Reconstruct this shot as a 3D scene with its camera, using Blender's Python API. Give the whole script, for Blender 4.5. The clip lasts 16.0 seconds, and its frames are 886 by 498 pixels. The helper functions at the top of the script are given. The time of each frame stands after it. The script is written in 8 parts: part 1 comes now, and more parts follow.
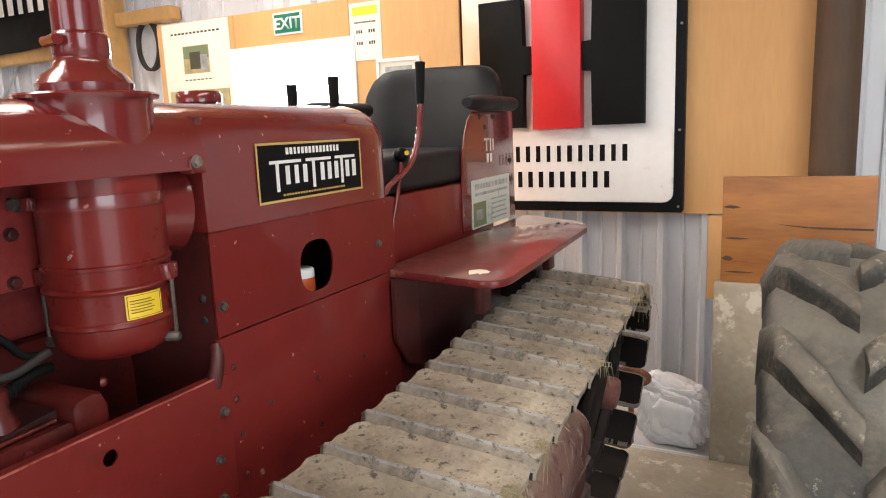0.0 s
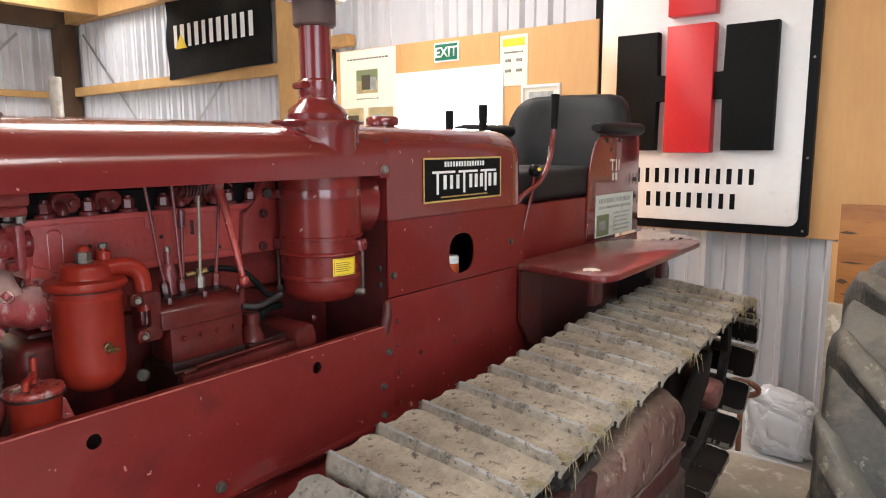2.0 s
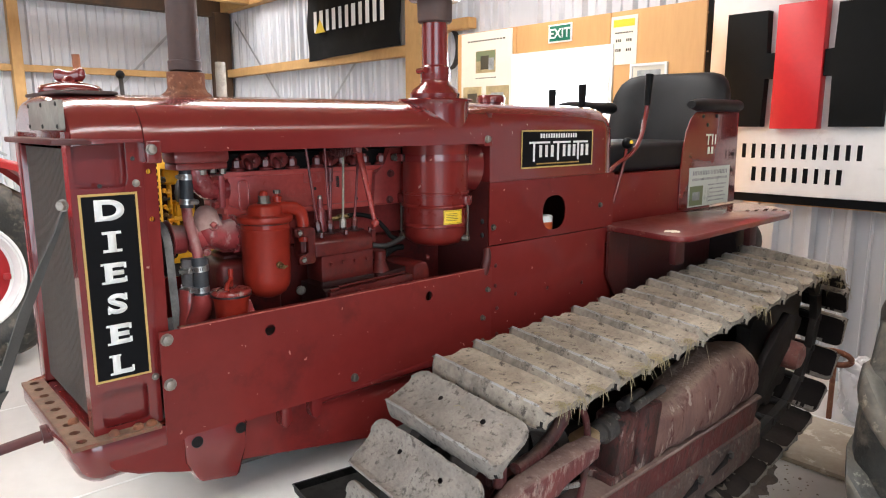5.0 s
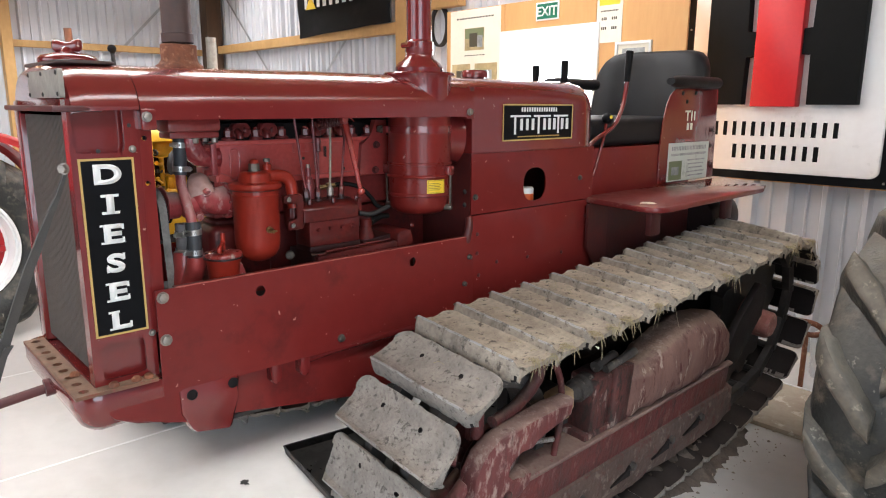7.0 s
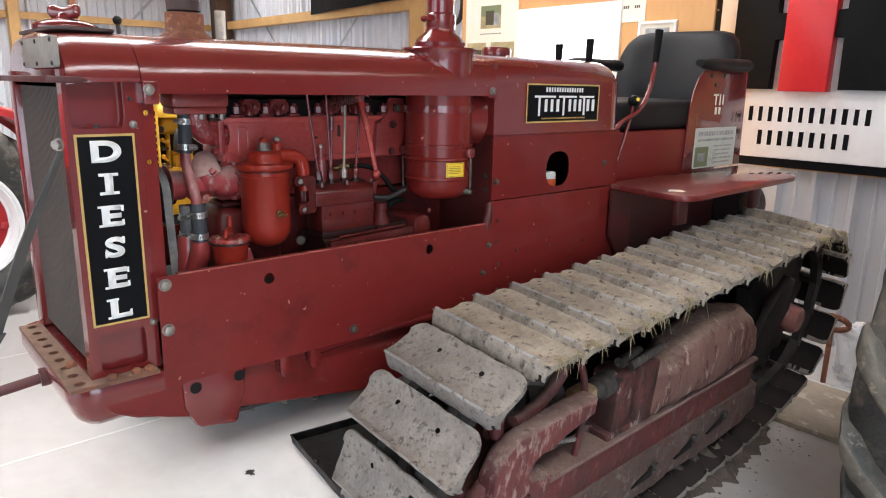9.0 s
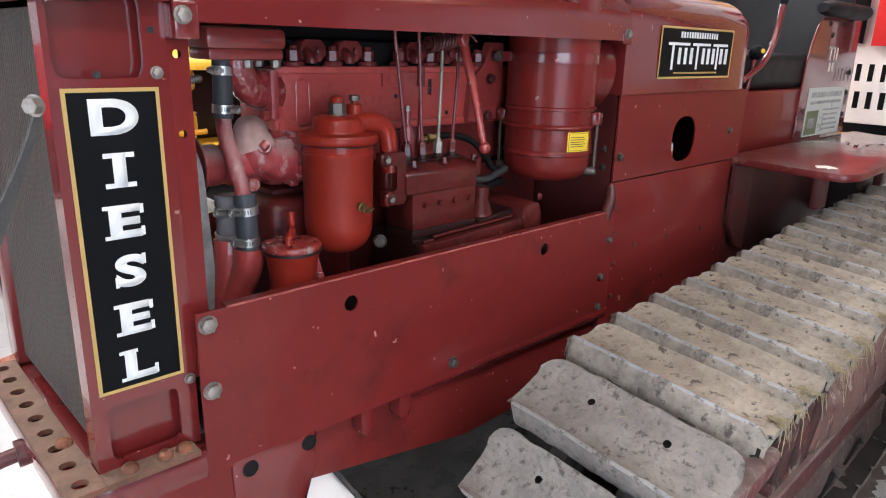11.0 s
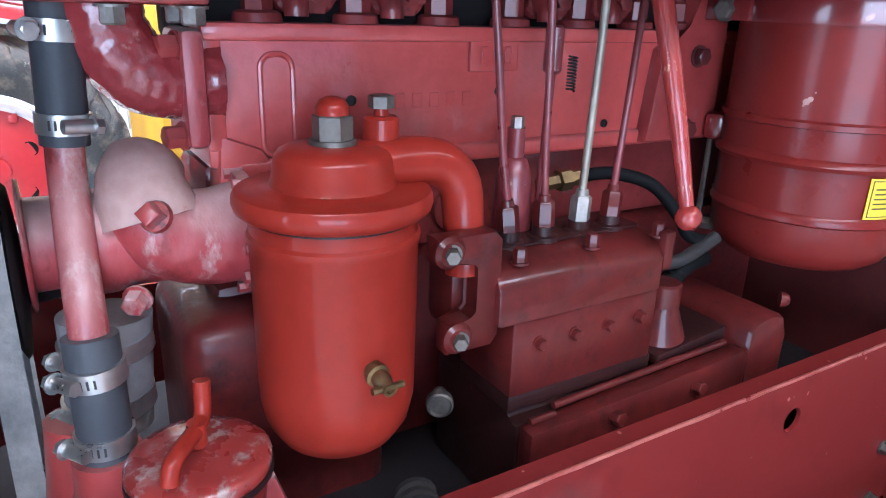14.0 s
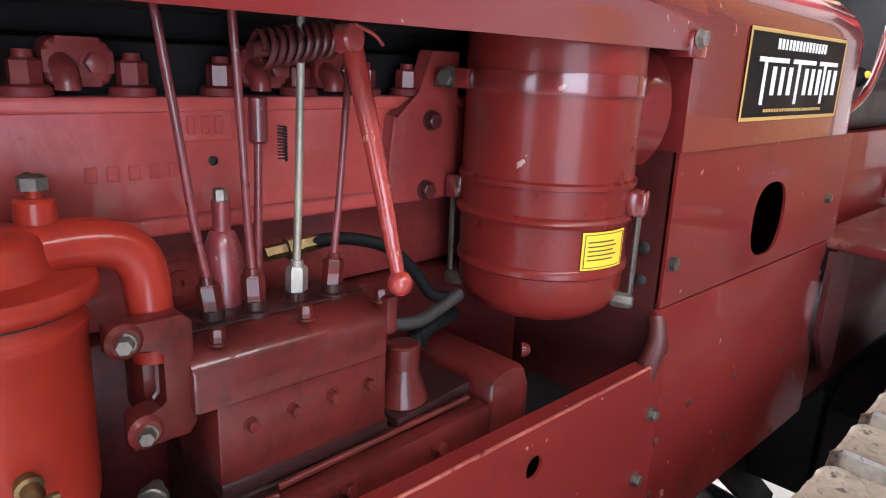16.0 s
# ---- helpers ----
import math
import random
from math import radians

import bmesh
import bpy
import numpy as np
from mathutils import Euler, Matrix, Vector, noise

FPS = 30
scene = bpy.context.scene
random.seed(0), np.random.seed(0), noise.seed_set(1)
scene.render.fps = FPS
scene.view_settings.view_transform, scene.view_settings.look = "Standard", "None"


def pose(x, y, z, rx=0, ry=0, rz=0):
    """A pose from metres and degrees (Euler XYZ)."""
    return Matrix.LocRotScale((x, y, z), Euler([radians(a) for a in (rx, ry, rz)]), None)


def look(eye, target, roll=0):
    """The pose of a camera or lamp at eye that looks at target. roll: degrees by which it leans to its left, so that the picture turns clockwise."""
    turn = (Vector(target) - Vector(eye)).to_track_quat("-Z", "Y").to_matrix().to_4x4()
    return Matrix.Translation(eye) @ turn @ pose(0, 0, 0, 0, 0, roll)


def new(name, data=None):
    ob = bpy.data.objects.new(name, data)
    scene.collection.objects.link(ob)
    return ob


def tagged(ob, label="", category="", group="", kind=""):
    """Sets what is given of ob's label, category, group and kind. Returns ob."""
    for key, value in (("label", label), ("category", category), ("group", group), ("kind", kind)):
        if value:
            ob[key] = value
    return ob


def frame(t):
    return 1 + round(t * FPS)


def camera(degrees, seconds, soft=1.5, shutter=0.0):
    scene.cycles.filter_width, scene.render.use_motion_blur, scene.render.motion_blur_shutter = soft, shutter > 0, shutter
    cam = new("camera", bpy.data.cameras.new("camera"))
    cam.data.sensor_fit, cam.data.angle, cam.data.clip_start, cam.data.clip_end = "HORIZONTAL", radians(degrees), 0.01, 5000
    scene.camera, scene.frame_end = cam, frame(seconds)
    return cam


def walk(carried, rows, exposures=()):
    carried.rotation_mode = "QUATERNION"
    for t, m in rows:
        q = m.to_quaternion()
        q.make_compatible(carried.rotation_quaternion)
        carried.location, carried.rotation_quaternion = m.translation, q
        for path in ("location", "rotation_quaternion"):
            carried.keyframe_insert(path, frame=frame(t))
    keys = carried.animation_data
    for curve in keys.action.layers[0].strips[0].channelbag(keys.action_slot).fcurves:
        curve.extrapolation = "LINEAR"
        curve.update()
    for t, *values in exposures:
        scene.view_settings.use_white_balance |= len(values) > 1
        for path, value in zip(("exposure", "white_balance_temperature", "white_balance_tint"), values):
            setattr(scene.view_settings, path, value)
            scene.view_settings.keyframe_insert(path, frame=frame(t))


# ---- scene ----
cam = camera(66.0, 16.0, soft=1.1)
PATH = [
    (0, (-0.076, 0.191, 1.393), (-0.959, 1.952, 1.048), -2.3),
    (0.5, (-0.056, 0.053, 1.381), (-0.983, 1.778, 0.977), -1.8),
    (1, (0.008, 0.004, 1.381), (-1.069, 1.651, 1.023), -1.7),
    (1.5, (0.084, -0.038, 1.382), (-1.096, 1.533, 1.011), 0.1),
    (2, (0.145, -0.136, 1.407), (-1.078, 1.419, 1.112), -0.3),
    (2.5, (0.19, -0.272, 1.413), (-0.987, 1.329, 1.187), -2.7),
    (3, (0.251, -0.336, 1.413), (-1.043, 1.168, 1.163), -0.9),
    (3.5, (0.288, -0.314, 1.415), (-1.182, 1.015, 1.148), -0.1),
    (3.7, (0.292, -0.315, 1.411), (-1.211, 0.971, 1.115), 0.6),
    (5.8, (0.495, -0.384, 1.39), (-0.957, 0.94, 1.017), -0.3),
    (6, (0.499, -0.387, 1.387), (-0.954, 0.936, 1.014), -0.3),
    (6.5, (0.501, -0.39, 1.379), (-0.947, 0.93, 0.977), -0.2),
    (7, (0.508, -0.399, 1.377), (-0.939, 0.919, 0.964), 0.2),
    (7.5, (0.513, -0.402, 1.37), (-0.926, 0.905, 0.903), 0.6),
    (8, (0.51, -0.403, 1.37), (-0.924, 0.899, 0.869), 1.0),
    (8.5, (0.493, -0.398, 1.372), (-0.946, 0.915, 0.917), 1.0),
    (9, (0.41, -0.353, 1.369), (-1.041, 0.943, 0.904), 1.1),
    (9.5, (0.305, -0.314, 1.363), (-1.244, 0.887, 0.962), 1.6),
    (9.7, (0.272, -0.31, 1.352), (-1.304, 0.852, 0.944), 1.4),
    (11.8, (-0.367, -0.138, 1.325), (-1.634, 1.258, 0.657), 2.3),
    (12, (-0.407, -0.105, 1.324), (-1.673, 1.284, 0.642), 2.4),
    (12.5, (-0.528, -0.027, 1.314), (-1.819, 1.368, 0.688), 1.7),
    (13, (-0.602, 0.062, 1.298), (-1.864, 1.466, 0.636), 3.2),
    (13.5, (-0.628, 0.159, 1.296), (-2.12, 1.319, 0.641), 2.3),
    (14, (-0.625, 0.216, 1.303), (-2.23, 1.203, 0.633), 2.0),
    (14.5, (-0.616, 0.244, 1.31), (-2.205, 1.271, 0.661), 1.9),
    (15, (-0.597, 0.268, 1.313), (-2.124, 1.412, 0.711), 1.6),
    (15.5, (-0.585, 0.285, 1.316), (-2.058, 1.528, 0.784), 2.2),
    (16, (-0.572, 0.313, 1.323), (-1.955, 1.659, 0.796), 2.5),
]
# the clip's camera opens up and cools its balance as it nears the engine
EXPOSURES = [(0, 0.03, 6300, 10), (1, 0.0, 6200, 10), (3, 0.0, 6050, 10), (9.7, -0.09, 5750, 11), (11.8, 0.34, 5550, 13), (12.5, 0.55, 5350, 13), (13.0, 0.75, 4950, 13), (13.6, 0.84, 4900, 13), (14.7, 0.96, 4900, 13), (15.2, 0.90, 5100, 13), (16, 0.74, 5600, 13)]
walk(cam, [(t, look(eye, target, roll)) for t, eye, target, roll in PATH], EXPOSURES)
FLOOR = 0.07
XC = -1.17          # the crawler's middle line

# ---- world and light ----
world = bpy.data.worlds.new("sky")
scene.world = world
world.use_nodes = True
wn = world.node_tree
sky = wn.nodes.new("ShaderNodeTexSky")
sky.sky_type, sky.sun_disc = "NISHITA", False
sky.sun_elevation, sky.sun_rotation = radians(48), radians(200)
wn.links.new(sky.outputs[0], wn.nodes["Background"].inputs[0])
wn.nodes["Background"].inputs[1].default_value = 0.12
sun = new("sun", bpy.data.lights.new("sun", "SUN"))
sun.data.energy, sun.data.angle, sun.data.color = 3.0, radians(0.5), (1.0, 0.95, 0.88)
sun.rotation_euler = (radians(42), 0, radians(-20))


def window_light(name, eye, target, w, h, watts, colour):
    lamp = new(name, bpy.data.lights.new(name, "AREA"))
    lamp.data.shape, lamp.data.size, lamp.data.size_y = "RECTANGLE", w, h
    lamp.data.energy, lamp.data.color = watts, colour
    lamp.matrix_world = look(eye, target)
    return lamp


# daylight through the roof's clear sheets, the open exit door and the big doorway
for sx, sy, deep, watts in ((-6.4, 0.6, 4.6, 150), (-2.3, 0.6, 4.6, 128), (1.1, -0.3, 3.4, 66)):
    window_light("skylight_lamp", (sx, sy, 3.16), (sx, sy, 0), 0.85, deep, watts, (1.0, 0.96, 0.91))
window_light("exit_door_lamp", (-2.31, 3.10, 1.0), (-2.31, 0, 0.8), 0.66, 1.75, 55, (1.0, 0.97, 0.93))
window_light("doorway_lamp", (-1.6, -4.95, 1.6), (-1.2, 0, 0.7), 4.6, 2.7, 112, (0.93, 0.97, 1.0))
window_light("side_door_lamp", (3.32, -1.5, 1.45), (-1.2, 0.1, 1.0), 2.6, 2.1, 84, (0.90, 0.965, 1.0))


# ---- materials ----
def nodes_of(mat):
    mat.use_nodes = True
    return mat.node_tree.nodes, mat.node_tree.links, mat.node_tree.nodes["Principled BSDF"]


def surface(name, base, dark, rough=0.5, metal=0.0, scale=6.0, fine=60.0, bump=0.15, wear=None, wear_at=0.62,
            coat=0.0, stretch=(1, 1, 1), rough_var=0.15, vary=0.0, dust=None, dust_amount=0.0, gloss=0.5, dust_from=0.1, wear_soft=0.05, specks=None, specks_at=0.6, specks_scale=40.0, specks_soft=0.07, chips=None, chips_at=0.70, chips_scale=55.0):
    """Two scales of colour change, fine relief, optional worn patches and dust on upward faces."""
    mat = bpy.data.materials.new(name)
    n, l, p = nodes_of(mat)
    co = n.new("ShaderNodeTexCoord")
    mp = n.new("ShaderNodeMapping")
    mp.inputs["Scale"].default_value = stretch
    l.new(co.outputs["Object"], mp.inputs[0])
    big = n.new("ShaderNodeTexNoise")
    big.inputs["Scale"].default_value, big.inputs["Detail"].default_value = scale, 6
    small = n.new("ShaderNodeTexNoise")
    small.inputs["Scale"].default_value, small.inputs["Detail"].default_value = fine, 8
    for t in (big, small):
        l.new(mp.outputs[0], t.inputs["Vector"])
    add = n.new("ShaderNodeMath")
    add.operation = "MULTIPLY_ADD"
    l.new(small.outputs[0], add.inputs[0])
    add.inputs[1].default_value = 0.45
    l.new(big.outputs[0], add.inputs[2])
    ramp = n.new("ShaderNodeValToRGB")
    ramp.color_ramp.elements[0].position, ramp.color_ramp.elements[1].position = 0.45, 0.95
    ramp.color_ramp.elements[0].color, ramp.color_ramp.elements[1].color = (*dark, 1), (*base, 1)
    l.new(add.outputs[0], ramp.inputs[0])
    colour = ramp.outputs[0]

    def mix(fac, a, b):
        m = n.new("ShaderNodeMix")
        m.data_type = "RGBA"
        l.new(fac, m.inputs[0])
        l.new(a, m.inputs[6])
        if isinstance(b, tuple):
            m.inputs[7].default_value = (*b, 1)
        else:
            l.new(b, m.inputs[7])
        return m.outputs[2]

    if vary:
        info = n.new("ShaderNodeObjectInfo")
        hsv = n.new("ShaderNodeHueSaturation")
        mr = n.new("ShaderNodeMapRange")
        mr.inputs[3].default_value, mr.inputs[4].default_value = 1 - vary, 1 + vary
        l.new(info.outputs["Random"], mr.inputs[0])
        l.new(mr.outputs[0], hsv.inputs["Value"])
        l.new(colour, hsv.inputs["Color"])
        colour = hsv.outputs[0]
    if wear:
        wt = n.new("ShaderNodeTexNoise")
        wt.inputs["Scale"].default_value, wt.inputs["Detail"].default_value = scale * 2.7, 9
        wt.inputs["Roughness"].default_value = 0.7
        l.new(mp.outputs[0], wt.inputs["Vector"])
        wr = n.new("ShaderNodeMapRange")
        wr.inputs[1].default_value, wr.inputs[2].default_value = wear_at, wear_at + wear_soft
        l.new(wt.outputs[0], wr.inputs[0])
        colour = mix(wr.outputs[0], colour, wear)
    if dust:
        geo = n.new("ShaderNodeNewGeometry")
        sep = n.new("ShaderNodeSeparateXYZ")
        l.new(geo.outputs["Normal"], sep.inputs[0])
        dr = n.new("ShaderNodeMapRange")
        dr.inputs[1].default_value, dr.inputs[2].default_value = dust_from, dust_from + 0.9
        dr.inputs[4].default_value = dust_amount
        l.new(sep.outputs[2], dr.inputs[0])
        dm = n.new("ShaderNodeMath")
        dm.operation = "MULTIPLY"
        l.new(dr.outputs[0], dm.inputs[0])
        l.new(add.outputs[0], dm.inputs[1])
        colour = mix(dm.outputs[0], colour, dust)
    if specks:
        sp = n.new("ShaderNodeTexNoise")
        sp.inputs["Scale"].default_value, sp.inputs["Detail"].default_value = specks_scale, 5
        sp.inputs["Roughness"].default_value = 0.65
        l.new(mp.outputs[0], sp.inputs["Vector"])
        sr = n.new("ShaderNodeMapRange")
        sr.inputs[1].default_value, sr.inputs[2].default_value = specks_at, specks_at + specks_soft
        l.new(sp.outputs[0], sr.inputs[0])
        colour = mix(sr.outputs[0], colour, specks)
    if chips:
        ct = n.new("ShaderNodeTexNoise")
        ct.inputs["Scale"].default_value, ct.inputs["Detail"].default_value = chips_scale, 2
        l.new(mp.outputs[0], ct.inputs["Vector"])
        cr = n.new("ShaderNodeMapRange")
        cr.inputs[1].default_value, cr.inputs[2].default_value = chips_at, chips_at + 0.03
        l.new(ct.outputs[0], cr.inputs[0])
        colour = mix(cr.outputs[0], colour, chips)
    l.new(colour, p.inputs["Base Color"])
    rr = n.new("ShaderNodeMapRange")
    rr.inputs[1].default_value, rr.inputs[2].default_value = 0.4, 1.0
    rr.inputs[3].default_value, rr.inputs[4].default_value = max(0.03, rough - rough_var / 2), min(1, rough + rough_var)
    l.new(add.outputs[0], rr.inputs[0])
    l.new(rr.outputs[0], p.inputs["Roughness"])
    p.inputs["Metallic"].default_value = metal
    p.inputs["Coat Weight"].default_value = coat
    p.inputs["Coat Roughness"].default_value = 0.045
    p.inputs["Specular IOR Level"].default_value = gloss
    if bump:
        b = n.new("ShaderNodeBump")
        b.inputs["Strength"].default_value, b.inputs["Distance"].default_value = bump, 0.004
        l.new(small.outputs[0], b.inputs["Height"])
        l.new(b.outputs[0], p.inputs["Normal"])
    return mat


def plain(name, colour, rough=0.5, metal=0.0, emit=0.0):
    mat = bpy.data.materials.new(name)
    n, l, p = nodes_of(mat)
    p.inputs["Base Color"].default_value = (*colour, 1)
    p.inputs["Roughness"].default_value, p.inputs["Metallic"].default_value = rough, metal
    if emit:
        p.inputs["Emission Color"].default_value = (*colour, 1)
        p.inputs["Emission Strength"].default_value = emit
    return mat


RED = surface("red_paint", (0.168, 0.0190, 0.0180), (0.138, 0.0150, 0.0148), rough=0.18, scale=2.6, fine=26, bump=0.010, coat=0.6, rough_var=0.07,
              wear=(0.36, 0.20, 0.17), wear_at=0.745, wear_soft=0.02, chips=(0.40, 0.19, 0.155), chips_at=0.735)
FENDER_RED = surface("fender_red", (0.150, 0.0170, 0.0160), (0.105, 0.0130, 0.0125), rough=0.34, scale=5, fine=60, bump=0.02, coat=0.75, rough_var=0.2, gloss=0.25,
                     wear=(0.30, 0.16, 0.12), wear_at=0.60, wear_soft=0.14, dust=(0.30, 0.20, 0.17), dust_amount=0.15)
ENGINE_RED = surface("engine_red", (0.36, 0.052, 0.046), (0.20, 0.024, 0.022), rough=0.34, scale=7, fine=90, bump=0.16, coat=0.6, gloss=0.42, rough_var=0.2,
                     wear=(0.085, 0.013, 0.013), wear_at=0.63, dust=(0.34, 0.20, 0.19), dust_amount=0.3)
# Block paint is raised well above engine red to carry the light on it.
LIT_BLOCK_RED = surface("lit_block_red", (0.62, 0.098, 0.082), (0.42, 0.054, 0.046), rough=0.36, scale=6, fine=90, bump=0.16, coat=0.6, gloss=0.42, rough_var=0.25,
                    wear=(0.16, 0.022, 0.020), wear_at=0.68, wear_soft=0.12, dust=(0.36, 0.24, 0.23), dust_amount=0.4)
LUMPY_RED = surface("thick_brushed_red", (0.33, 0.042, 0.044), (0.20, 0.024, 0.026), rough=0.2, scale=7, fine=42, bump=1.0, coat=0.8, rough_var=0.1,
                    wear=(0.46, 0.31, 0.27), wear_at=0.60, wear_soft=0.1)
OILY_RED = surface("oily_pump_red", (0.112, 0.0130, 0.0105), (0.036, 0.0062, 0.0056), rough=0.38, gloss=0.20, scale=9, fine=80, bump=0.10, coat=0.40, rough_var=0.2,
                   wear=(0.014, 0.005, 0.005), wear_at=0.55, wear_soft=0.18)
SOOT = surface("sooty_iron", (0.022, 0.009, 0.009), (0.009, 0.005, 0.005), rough=0.34, scale=9, fine=70, bump=0.15, coat=0.12, gloss=0.3)
OIL_BLACK = surface("black_oily_iron", (0.034, 0.0085, 0.0075), (0.012, 0.0050, 0.0048), rough=0.4, scale=9, fine=70, bump=0.15, coat=0.35, gloss=0.25, wear=(0.085, 0.012, 0.010), wear_at=0.62, wear_soft=0.15)
# Near black for greasy parts and for hollows whose shade is painted in.
SHADE_GREASE = surface("black_grease_and_shade", (0.014, 0.010, 0.010), (0.006, 0.005, 0.005), rough=0.7, scale=9, fine=70, bump=0.2, gloss=0.25)
DUSTY_RED = surface("dusty_red", (0.43, 0.070, 0.072), (0.25, 0.030, 0.032), rough=0.36, scale=13, fine=120, bump=0.2, coat=0.12, stretch=(1, 1, 0.5),
                    wear=(0.46, 0.29, 0.265), wear_at=0.55, wear_soft=0.12, dust=(0.42, 0.32, 0.29), dust_amount=1.3, dust_from=0.1,
                    specks=(0.16, 0.020, 0.018), specks_at=0.59, specks_scale=30, specks_soft=0.1)
FILTER_RED = surface("filter_red", (0.285, 0.0250, 0.0125), (0.200, 0.0165, 0.0095), rough=0.42, scale=3.5, fine=60, bump=0.025, coat=0.30, rough_var=0.15, gloss=0.12,
                     wear=(0.13, 0.014, 0.011), wear_at=0.66, wear_soft=0.2)
DARK_RED = surface("dark_red_paint", (0.10, 0.018, 0.016), (0.045, 0.010, 0.010), rough=0.38, scale=9, fine=70, bump=0.12)
WORN_RED = surface("worn_red", (0.150, 0.032, 0.030), (0.058, 0.016, 0.015), rough=0.55, scale=11, fine=90, bump=0.8, stretch=(1, 1, 0.5),
                   wear=(0.20, 0.125, 0.108), wear_at=0.555, wear_soft=0.12, dust=(0.235, 0.18, 0.14), dust_amount=1.0, dust_from=0.25,
                   specks=(0.045, 0.022, 0.020), specks_at=0.52, specks_scale=16, specks_soft=0.14)
OILY_BLOCK = surface("oily_block", (0.115, 0.034, 0.030), (0.026, 0.013, 0.012), rough=0.55, scale=20, fine=90, bump=0.7, stretch=(1, 1, 0.4),
                     wear=(0.024, 0.016, 0.013), wear_at=0.50, wear_soft=0.1, specks=(0.30, 0.235, 0.205), specks_at=0.58, specks_scale=24, specks_soft=0.08)
# Shoes' inner faces: near black, dusted where they face up.
DARK_INSIDE = surface("dark_inside", (0.014, 0.010, 0.010), (0.006, 0.005, 0.005), rough=0.7, scale=9, fine=70, bump=0.3, gloss=0.25,
                        dust=(0.12, 0.095, 0.08), dust_amount=0.7, dust_from=0.6)
PANEL_RED = surface("panel_red", (0.182, 0.0205, 0.0175), (0.138, 0.0150, 0.0138), rough=0.36, scale=2.6, fine=26, bump=0.012, coat=0.32, rough_var=0.12,
                    wear=(0.36, 0.20, 0.17), wear_at=0.705, wear_soft=0.02, gloss=0.14, chips=(0.40, 0.18, 0.145), chips_at=0.735,
                    specks=(0.088, 0.013, 0.012), specks_at=0.58, specks_scale=6, specks_soft=0.2)
CLEANER_RED = surface("cleaner_red", (0.190, 0.0190, 0.0145), (0.140, 0.0140, 0.0112), rough=0.30, scale=4, fine=40, bump=0.02, coat=0.12, rough_var=0.15,
                      wear=(0.34, 0.20, 0.17), wear_at=0.735, wear_soft=0.02, gloss=0.24, specks=(0.10, 0.012, 0.010), specks_at=0.60, specks_scale=9, specks_soft=0.2)
# Pale flecks on the lever are chipped paint plus painted-in glints.
LEVER_RED = surface("chipped_glinting_lever_red", (0.36, 0.046, 0.036), (0.22, 0.024, 0.020), rough=0.2, scale=20, fine=90, bump=0.5, coat=0.5, stretch=(1, 1, 0.4),
                    wear=(0.62, 0.40, 0.24), wear_at=0.60, wear_soft=0.06)
# Skirt and case: oily reds darkened below block red to carry shade.
SHADED_SKIRT_RED = surface("oily_shaded_skirt_red", (0.235, 0.036, 0.033), (0.110, 0.016, 0.015), rough=0.4, gloss=0.25, scale=9, fine=80, bump=0.2, coat=0.4, rough_var=0.2,
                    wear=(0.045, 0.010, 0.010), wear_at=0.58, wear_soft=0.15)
SHADED_CASE_RED = surface("oily_shaded_case_red", (0.120, 0.0140, 0.0125), (0.030, 0.0070, 0.0065), rough=0.34, gloss=0.3, scale=8, fine=70, bump=0.2, coat=0.1,
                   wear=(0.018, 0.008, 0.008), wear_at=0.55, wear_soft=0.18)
TAPED_HOSE = surface("dusty_grey_hose", (0.24, 0.225, 0.225), (0.11, 0.105, 0.11), rough=0.75, scale=9, fine=90, bump=0.25, wear=(0.30, 0.14, 0.14), wear_at=0.62, wear_soft=0.1)
MUD = surface("dried_mud", (0.385, 0.335, 0.270), (0.130, 0.111, 0.091), rough=0.85, scale=14, fine=85, bump=1.0, vary=0.14,
              wear=(0.150, 0.130, 0.110), wear_at=0.52, wear_soft=0.20, dust=(0.44, 0.365, 0.265), dust_amount=0.5, dust_from=0.3,
              specks=(0.090, 0.077, 0.064), specks_at=0.555, specks_scale=44, specks_soft=0.10)
BARE_MUD = surface("thin_mud_on_steel", (0.300, 0.272, 0.238), (0.150, 0.134, 0.118), rough=0.75, scale=17, fine=140, bump=0.9, vary=0.12,
                   wear=(0.080, 0.070, 0.062), wear_at=0.585, wear_soft=0.07, specks=(0.105, 0.092, 0.080), specks_at=0.55, specks_scale=60, specks_soft=0.10,
                   dust=(0.36, 0.31, 0.245), dust_amount=0.35, dust_from=0.4)
TAN_MUD = surface("tan_mud", (0.38, 0.27, 0.15), (0.22, 0.15, 0.085), rough=0.85, scale=16, fine=90, bump=0.6)
DUSTY_HUB = surface("dusty_hub", (0.26, 0.105, 0.092), (0.13, 0.050, 0.045), rough=0.75, scale=16, fine=90, bump=0.6, wear=(0.27, 0.19, 0.155), wear_at=0.52, wear_soft=0.12)
DUSTY_LEDGE = surface("dusty_ledge", (0.215, 0.150, 0.125), (0.115, 0.062, 0.054), rough=0.85, scale=10, fine=90, bump=0.8, wear=(0.15, 0.030, 0.028), wear_at=0.60, wear_soft=0.1)
CAKED_GUARD = surface("caked_guard", (0.125, 0.082, 0.066), (0.050, 0.034, 0.029), rough=0.9, scale=9, fine=70, bump=1.0, wear=(0.090, 0.030, 0.028), wear_at=0.52, wear_soft=0.12,
                      specks=(0.165, 0.128, 0.102), specks_at=0.56, specks_scale=26, specks_soft=0.1)
